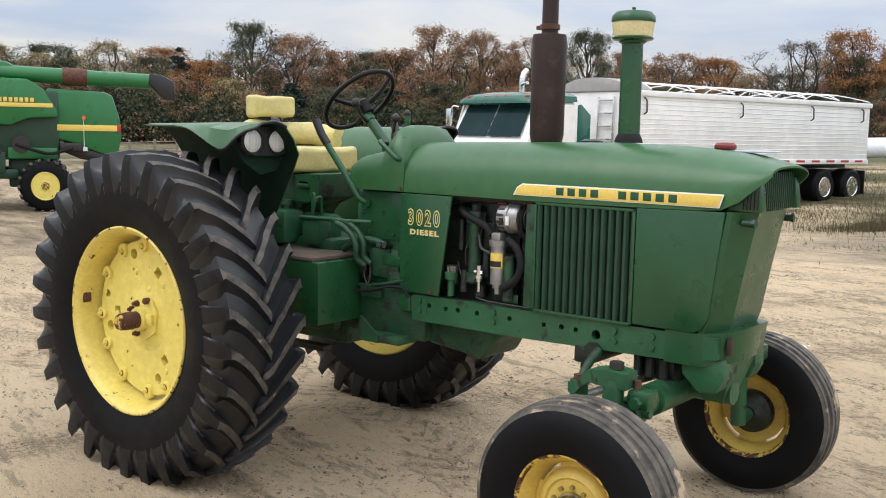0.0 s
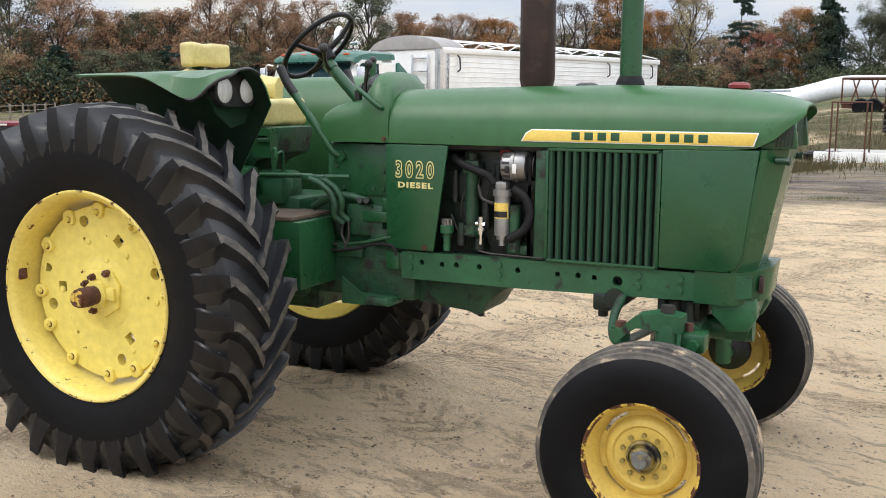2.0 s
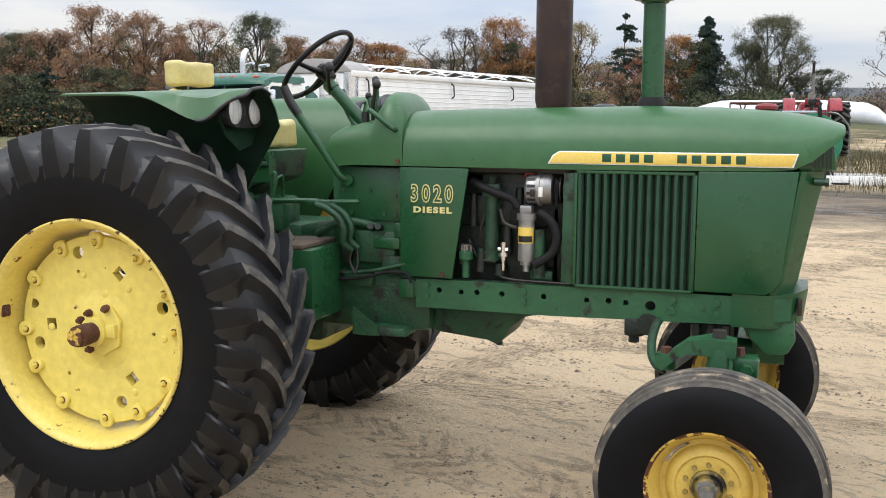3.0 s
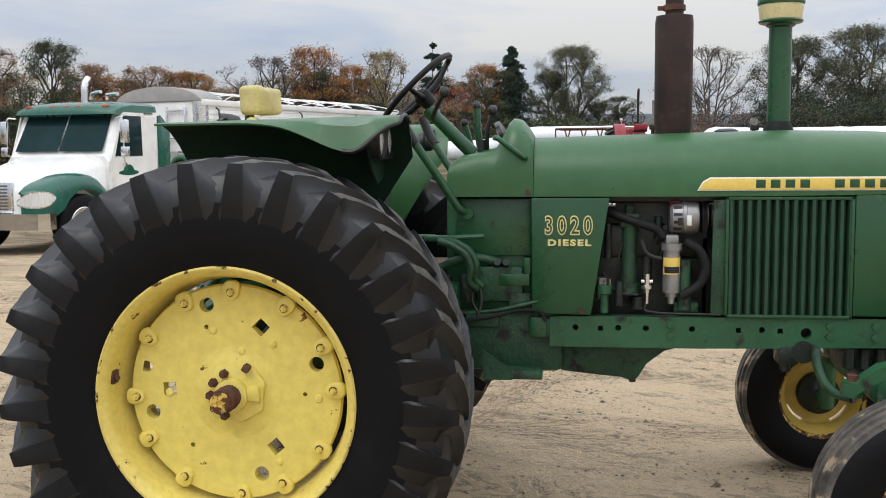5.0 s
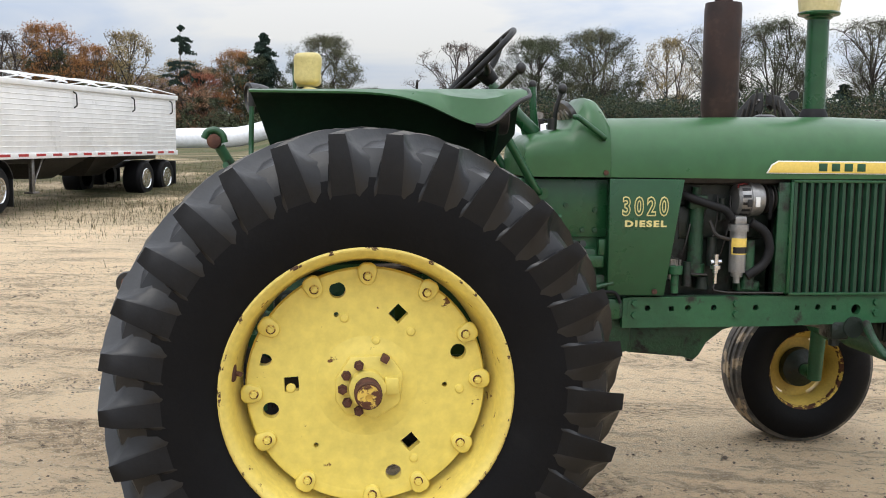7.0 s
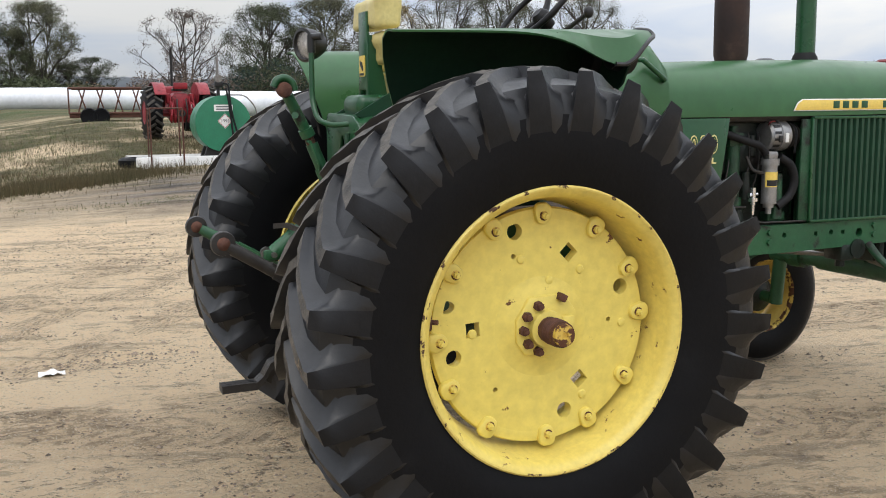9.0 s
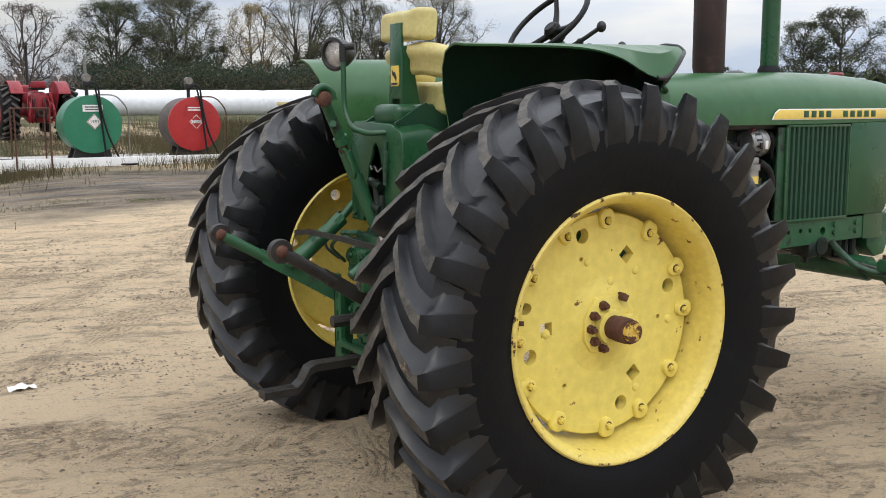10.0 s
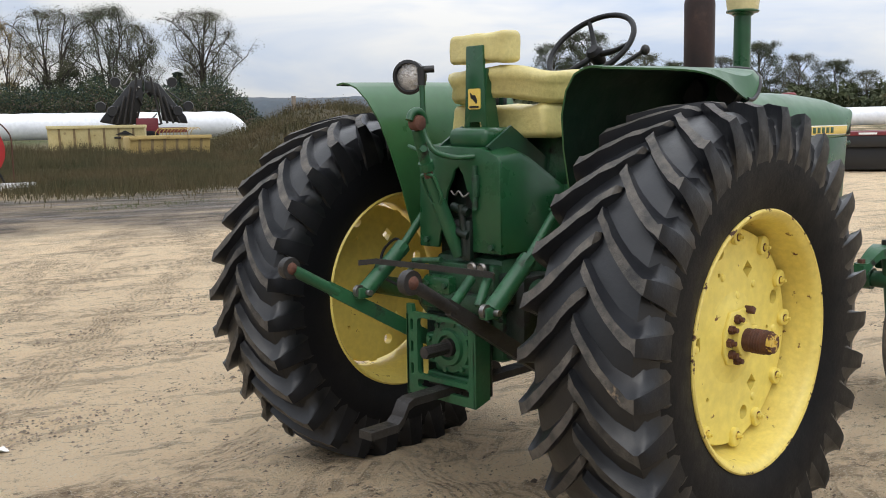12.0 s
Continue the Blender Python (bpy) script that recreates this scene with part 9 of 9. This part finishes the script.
for s in (1, -1):
    bm = bmesh.new()
    arch = [(0.96 * math.cos(radians(a)), 0.82 + 0.96 * math.sin(radians(a))) for a in range(48, 150, 12)]
    inside = [(0.93 * math.cos(radians(a)), 0.82 + 0.93 * math.sin(radians(a))) for a in range(144, 47, -12)]
    plate(bm, arch + inside, s * 0.50, s * 0.86, bevel=0.008)
    f = part("fender", bm, OLD_RED, redt, "rounded red fender", smooth=60)
    bm = bmesh.new()
    plate(bm, inside + [(0.45, 0.95), (-0.4, 0.95)], s * 0.50, s * 0.52)
    part("fender_side", bm, OLD_RED, f)
    bm = bmesh.new()
    pipe(bm, [(-0.3, s * 0.35, 0.6), (-0.85, s * 0.40, 0.55), (-0.9, s * 0.40, 0.75)], 0.04, 8)
    part("draft_arm", bm, OLD_RED, redt)
    bm = bmesh.new()
    pipe(bm, [(-0.35, s * 0.28, 1.15), (-0.75, s * 0.34, 1.05), (-0.80, s * 0.38, 0.6)], 0.03, 8)
    part("lift_arm", bm, OLD_RED, redt)
    bm = bmesh.new()
    lathe(bm, [(0.004, -0.32), (0.055, -0.31), (0.06, -0.27), (0.03, -0.24)], (0, s * 0.62, 1.90), "x", 16)
    rod(bm, (-0.26, s * 0.62, 1.72), (-0.26, s * 0.62, 1.86), 0.014, seg=6)
    part("rear_lamp", bm, CHROME, redt)
bm = bmesh.new()
box(bm, (-0.35, -0.22, 1.50), (0.10, 0.22, 1.59), 0.035)
seat_red = part("seat", bm, BLACK, redt, "dark seat")
bm = bmesh.new()
box(bm, (-0.42, -0.22, 1.56), (-0.34, 0.22, 1.76), 0.03)
part("seat_back", bm, OLD_RED, seat_red)
bm = bmesh.new()
lathe(bm, [(0.19, 0.0), (0.205, 0.012), (0.22, 0.0), (0.205, -0.012)], (0.55, 0, 1.98), "x", 24, close=True)
rod(bm, (0.55, 0, 1.98), (0.95, 0, 1.6), 0.02, seg=8)
rod(bm, (0.555, -0.2, 1.98), (0.555, 0.2, 1.98), 0.012, seg=6)
part("steering_wheel", bm, BLACK, redt)
bm = bmesh.new()
pipe(bm, [(1.75, -0.1, 1.65), (1.75, -0.1, 2.75), (1.70, -0.1, 2.92), (1.58, -0.1, 2.98)], 0.045, 10)
part("exhaust", bm, BLACK, redt, "black curved exhaust")

# ---- header trailer behind ----
header = thing("header_frame", "rusty open frame of a harvester header", "header", (1.4, 38.3, rise(1.4, 38.3)), -8)
L = 3.4
for y in (0, 1.3):
    for z in (0.30, 1.28):
        bm = bmesh.new()
        rod(bm, (-1.3, y, z), (L - 1.3, y, z), 0.05, seg=8)
        part("long_rail", bm, RUST, header)
for k in range(11):
    x = -1.3 + L * k / 10
    bm = bmesh.new()
    rod(bm, (x, 0, 0.30), (x + (0.30 if k % 2 else -0.30) * (k not in (0, 10)), 0, 1.28), 0.032, seg=6)
    part("brace", bm, RUST, header)
    bm = bmesh.new()
    rod(bm, (x, 0, 1.28), (x, 1.3, 1.28), 0.03, seg=6)
    part("cross_bar", bm, RUST, header)
bm = bmesh.new()
box(bm, (-1.3, 0.0, 0.12), (L - 1.3, 1.3, 0.32), 0.02)
part("header_floor", bm, RUST, header)
for x in (-0.55, -0.1):
    bm = bmesh.new()
    lathe(bm, [(0.15, -0.06), (0.30, -0.08), (0.34, 0), (0.30, 0.08), (0.15, 0.06)], (x, -0.1, 0.18), "y", 24)
    part("wheel", bm, RUBBER, header)

# ---- spreader boxes in the weeds ----
RIB_RUST = material("stained_cream_rib", (0.30, 0.225, 0.12), 0.7, second=(0.12, 0.07, 0.035), scale=3, amount=0.9, bump=0.2)


def hopper_box(at, turn, l, h, w, label, mat):
    t = thing("spreader_box", label, "spreader", at, turn, "faded spreader boxes")
    bm = bmesh.new()
    o = [(-w / 2, h), (w / 2, h), (w * 0.30, 0.15), (-w * 0.30, 0.15)]
    plate(bm, o, -l / 2, l / 2, axis="x", bevel=0.02)
    body = part("box_body", bm, mat, t)
    bm = bmesh.new()
    for s in (-w / 2, w / 2):
        box(bm, (-l / 2 - 0.03, s - 0.05, h - 0.10), (l / 2 + 0.03, s + 0.05, h + 0.03), 0.01)
    part("box_rim", bm, mat, body)
    bm = bmesh.new()
    plate(bm, [(-w / 2 - 0.01, h - 0.1), (-w / 2 + 0.05, h - 0.1), (-w * 0.27, 0.2), (-w * 0.36, 0.2)], -0.045, 0.045, axis="x")
    rib = part("stiffener", bm, RIB_RUST, body, m=pose(-l * 0.38, 0, 0))
    for k in range(1, 6):
        again(rib, pose(-l * 0.38 + l * 0.76 * k / 5, 0, 0))
    return t, body


t1, b1 = hopper_box((16.6, 38.0, rise(16, 38) - 0.08), -31, 3.9, 1.40, 1.5, "faded cream spreader box half hidden by weeds", CREAM)
bm = bmesh.new()
plate(bm, [(0.75, 1.02), (1.15, 1.20), (1.50, 1.02)], -0.72, -0.70)
box(bm, (0.70, -0.70, 0.86), (1.60, -0.68, 0.94), 0.004)
part("maker_mark", bm, BLACK, b1)
YELLOW_BOX = material("dull_yellow_paint", (0.52, 0.385, 0.150), 0.55, second=(0.40, 0.28, 0.10), scale=2, amount=0.8, spots=(0.2, 0.12, 0.05), spot_scale=4)
t2, b2 = hopper_box((15.6, 30.5, rise(15, 30.5) - 0.10), -16, 2.9, 1.06, 1.3, "dull yellow spreader box with spring tines beside the cream one", YELLOW_BOX)
for k in range(11):
    bm = bmesh.new()
    x = -0.30 + 0.13 * k
    pipe(bm, [(x, 0.30, 0.98), (x - 0.05, 0.25, 1.18), (x + 0.03, 0.10, 1.33), (x + 0.16, -0.05, 1.36), (x + 0.24, -0.12, 1.28)], 0.014, 5)
    part("spring_tine", bm, YELLOW_BOX, b2)

# ---- folded black implement on a red frame ----
imp = thing("folded_implement", "black folded field implement on a dark red frame", "implement", (20.6, 41.3, rise(20.6, 41.3)), -26)
imp.scale = (1.28, 1.28, 1.28)
MAROON = material("dark_red_paint", (0.17, 0.018, 0.026), 0.5, second=(0.10, 0.012, 0.018), scale=3)
bm = bmesh.new()
box(bm, (-1.5, -0.15, 0.75), (1.5, 0.15, 0.95), 0.03)
box(bm, (-0.35, -0.4, 0.5), (0.45, 0.4, 1.3), 0.04)
part("main_frame", bm, MAROON, imp, "dark red main frame")
for s in (1, -1):
    bm = bmesh.new()
    plate(bm, [(s * 1.62, 1.18), (s * 1.50, 1.36), (s * 0.42, 2.66), (s * 0.06, 2.74), (s * 0.03, 2.10), (s * 0.30, 1.10), (s * 0.75, 1.00)] if s < 0 else [(1.52, 1.08), (1.46, 1.34), (0.55, 2.56), (0.06, 2.70), (0.03, 2.30), (0.52, 2.05), (0.62, 1.20)], -0.35, 0.25, bevel=0.04)
    wing = part("folded_wing", bm, BLACK, imp, "black folded wing")
    for k in range(4):
        bm = bmesh.new()
        rod(bm, (s * (0.55 + 0.22 * k), -0.5, 1.1), (s * (0.25 + 0.22 * k), -0.5, 2.8 - 0.35 * k), 0.045, seg=8)
        part("wing_bar", bm, DARK_STEEL, wing)
    for x, z in ((1.0, 2.60), (1.55, 1.72), (1.15, 1.55)):
        bm = bmesh.new()
        lathe(bm, [(0.06, -0.07), (0.17, -0.07), (0.19, 0), (0.17, 0.07), (0.06, 0.07)], (s * x, -0.55, z), "y", 18)
        part("gauge_wheel", bm, BLACK, wing)
rng = random.Random(31)
for k in range(26):
    s = 1 if k % 2 else -1
    z = rng.uniform(1.1, 2.6)
    x = s * rng.uniform(0.05, 1.0) * (1.5 - 0.5 * (z - 1.1))
    bm = bmesh.new()
    rod(bm, (x, rng.uniform(-0.65, 0.5), z), (x + s * rng.uniform(-0.5, 0.5), rng.uniform(-0.75, 0.5), z + rng.uniform(-0.8, 0.5)), rng.uniform(0.02, 0.05), seg=6)
    part("tool_bar", bm, BLACK if k % 4 else STEEL, imp)
for y, turn in ((0.9, 0), (-0.9, 180)):
    road_wheel(imp, (0.1, y, 0.42), 0.42, 0.25, MAROON, "transport tyre", turn=turn)

# ---- flatbed trailers ----
def flatbed(at, turn, length, label, wheels=True):
    t = thing("flatbed_trailer", label, "trailer", at, turn)
    bm = bmesh.new()
    box(bm, (0, -1.1, 0.62), (length, 1.1, 0.90), 0.01)
    bed = part("bed", bm, BLACK, t)
    bm = bmesh.new()
    box(bm, (0.0, -1.13, 0.90), (length, 1.13, 1.0), 0.01)
    part("bed_edge", bm, MAROON, bed)
    for k in range(int(length / 0.9)):
        bm = bmesh.new()
        box(bm, (0.2 + 0.9 * k, -1.145, 0.925), (0.62 + 0.9 * k, -1.131, 0.975), 0)
        part("tape", bm, WHITE, bed)
    if wheels:
        for x in (length - 1.2, length - 2.1):
            road_wheel(t, (x, -0.85, 0.38), 0.38, 0.24, STEEL, "trailer tyre", turn=180)
            road_wheel(t, (x, 0.85, 0.38), 0.38, 0.24, STEEL, "trailer tyre")
    else:
        bm = bmesh.new()
        box(bm, (0.3, -0.9, 0.05), (length - 0.3, 0.9, 0.62), 0.02)
        part("belly", bm, BLACK, bed)
    return t


flatbed((21.9, 9.9, rise(22, 9)), -67, 7.0, "black flatbed trailer with red and white edge tape", False)
flatbed((-22.5, 15.0, rise(-22.5, 15)), 42, 3.6, "small black trailer with a dark red edge by the fence")

# ---- weeds and brush: stuff ----
WEED = leaf_material("dry_weeds", (0.115, 0.088, 0.046), (0.062, 0.064, 0.030), 0.25)
GRASS = leaf_material("green_grass_tufts", (0.075, 0.115, 0.032), (0.12, 0.115, 0.05), 0.3)


def blades(name, label, spots, mat, seed):
    """Upright stalks with little leaves, thrown over patches (x, y, spread x, spread y, count, height)."""
    rng = random.Random(seed)
    verts, faces = [], []
    for x, y, sx, sy, n, h in spots:
        for _ in range(n * 2):
            px, py = x + rng.gauss(0, sx), y + rng.gauss(0, sy)
            if py < 13.5 and h > 0.3:
                continue
            p = Vector((px, py, rise(px, py) - 0.02))
            hh = h * 0.78 * rng.uniform(0.35, 1.15) * (0.7 + 0.5 * noise.noise(Vector((px * 0.5, py * 0.5, seed))))
            lean = Vector((rng.gauss(0, 0.22), rng.gauss(0, 0.22), 1)) * hh
            a = rng.uniform(0, 3.14)
            wv = Vector((math.cos(a), math.sin(a), 0)) * (0.008 + 0.007 * hh)
            k = len(verts)
            verts.extend([p - wv, p + wv, p + lean])
            faces.append((k, k + 1, k + 2))
            if rng.random() < 0.6:
                leaf_cloud(verts, faces, p + lean * rng.uniform(0.35, 1.0), 0.05 * h + 0.02, 2, 0.009 * h + 0.008, rng)
    me = bpy.data.meshes.new(name)
    me.from_pydata(verts, [], faces)
    me.materials.append(mat)
    tagged(new(name, me), label, "weeds", kind="stuff")


blades("weeds", "dry brown weeds round the tanks and boxes", [(-0.6, 19.0, 1.1, 0.6, 3600, 0.50), (8.2, 20.2, 1.6, 1.4, 6500, 0.55), (12, 22.0, 2.6, 2.0, 13000, 0.60), (15.5, 23.5, 3.0, 2.2, 13000, 0.65), (10.5, 25, 3, 2.2, 7000, 0.65),
                                                             (20, 26, 3.5, 3, 7000, 0.9), (7.2, 24.5, 1.2, 2, 2200, 0.6), (14, 28.0, 2.4, 1.0, 8000, 0.95), (12.5, 33, 2.2, 1.5, 4500, 0.95), (4, 26, 3, 3, 3500, 0.28), (-3, 24, 2.5, 4, 3500, 0.25)], WEED, 3)
blades("grass_tufts", "thin green grass in the yard", [(1.0, 13.2, 0.35, 0.2, 160, 0.14), (1.9, 12.4, 0.2, 0.15, 110, 0.16), (0.2, 12.8, 0.5, 0.2, 120, 0.10), (-2.5, 13.5, 1.5, 0.4, 200, 0.10), (-6.5, 17.5, 2.0, 2.6, 1500, 0.05), (-5.0, 23, 2.4, 3.5, 2600, 0.07),
                                                      (6.2, 14.6, 0.8, 0.2, 160, 0.12), (-2.5, 30, 5, 4, 2500, 0.25), (-14, 24, 5, 5, 2200, 0.25)], GRASS, 6)

def mound_height(x, y):
    """A long overgrown bank: it climbs from the boxes towards the east."""
    k = min(1.0, max(0.0, (x - 15.5 - 0.25 * (y - 30)) / 7.5))
    k = k * k * (3 - 2 * k) * min(1.0, max(0.0, (40.0 - x) / 8.0))
    v = min(1.0, max(0.0, 1 - abs(y - 31.5) / (9.0 if y < 31.5 else 6.0)))
    return 1.95 * k * v * v * (3 - 2 * v) * (1 + 0.18 * noise.noise(Vector((x * 0.5, y * 0.5, 2))))


bm = bmesh.new()
bank = [[(x, y, rise(x, y) - 0.06 + mound_height(x, y)) for x in np.arange(14.5, 40.6, 0.75)] for y in np.arange(22.0, 38.6, 0.75)]
rings(bm, bank, closed=False)
MOUND_SOIL = material("mound_soil", (0.075, 0.060, 0.034), 0.95, second=(0.05, 0.050, 0.026), scale=1.2, amount=0.9, bump=0.4, bump_scale=5)
tagged(new("earth_mound", mesh_of("earth_mound", bm, MOUND_SOIL, 60)), "low earth mound grown over with brown weeds", "mound", kind="structure")
rng = random.Random(9)
verts, faces = [], []
for _ in range(34000):
    x, y = rng.uniform(15, 34), 22.5 + 13.0 * rng.random() ** 1.3
    h = mound_height(x, y)
    if h < 0.12:
        continue
    p = Vector((x, y, rise(x, y) - 0.06 + h))
    hh = rng.uniform(0.15, 0.55) * (0.8 + 0.6 * noise.noise(Vector((x * 0.7, y * 0.7, 6))))
    lean = Vector((rng.gauss(0, 0.3), rng.gauss(0, 0.3), 1)) * hh
    wv = Vector((rng.uniform(-1, 1), rng.uniform(-1, 1), 0)) * 0.022
    k = len(verts)
    verts.extend([p - wv, p + wv, p + lean])
    faces.append((k, k + 1, k + 2))
    leaf_cloud(verts, faces, p + lean * rng.uniform(0.4, 1.0), 0.12, 2, 0.030, rng, 1.4)
me = bpy.data.meshes.new("mound_weeds")
me.from_pydata(verts, [], faces)
me.materials.append(WEED)
tagged(new("mound_weeds", me), "brown weeds over the mound", "weeds", kind="stuff")

stake = thing("wooden_post", "pale weathered wooden post standing on the mound", "post", (22.2, 31.6, rise(22.2, 31.6) + mound_height(22.2, 31.6)))
bm = bmesh.new()
box(bm, (-0.07, -0.07, -0.4), (0.07, 0.07, 0.62), 0.012)
part("post", bm, WOOD_GREY, stake)

# ---- small things in the yard ----
lit = thing("litter", "crumpled white paper on the sand", "litter", (-1.43, 2.10, 0.0))
bm = bmesh.new()
bmesh.ops.create_grid(bm, x_segments=7, y_segments=5, size=0.5, matrix=Matrix.Diagonal((0.14, 0.09, 1, 1)))
for v in bm.verts:
    v.co.z = 0.02 + 0.022 * noise.noise(v.co * 30)
bmesh.ops.solidify(bm, geom=bm.faces[:], thickness=0.002)
part("paper", bm, WHITE, lit)
cup = thing("litter", "white paper cup lying on the sand", "litter", (1.52, 4.10, 0.0))
bm = bmesh.new()
lathe(bm, [(0.022, 0.0), (0.028, 0.012), (0.030, 0.05), (0.024, 0.06), (0.010, 0.062)], (0, 0, 0.0), "z", 18)
part("cup", bm, WHITE, cup)

# gravel: too many to count
rng = random.Random(17)
verts, faces = [], []
for _ in range(46000):
    x, y = rng.gauss(-0.3, 3.2), rng.gauss(1.9, 3.4)
    if noise.noise(Vector((x * 0.7, y * 1.6, 5))) < rng.uniform(-0.25, 0.35):
        continue
    s = rng.uniform(0.003, 0.011) * (1.9 if rng.random() < 0.06 else 1)
    z = 0.004
    k = len(verts)
    a = rng.uniform(0, 6.28)
    for dx, dy, dz in ((1, 0, 0), (-0.2, 0.9, 0.1), (-0.9, -0.1, 0), (0.1, -0.8, 0.1), (0.1, 0.1, 0.8)):
        c, q = math.cos(a), math.sin(a)
        verts.append((x + s * (dx * c - dy * q) * 1.3, y + s * (dx * q + dy * c), z + s * dz))
    faces += [(k, k + 1, k + 4), (k + 1, k + 2, k + 4), (k + 2, k + 3, k + 4), (k + 3, k, k + 4)]
me = bpy.data.meshes.new("gravel")
me.from_pydata(verts, [], faces)
me.materials.append(material("small_stones", (0.30, 0.23, 0.165), 0.9, second=(0.13, 0.10, 0.075), scale=3, amount=0.9, island=0.55))
tagged(new("gravel", me), "small scattered stones on the sand", "gravel", kind="stuff")
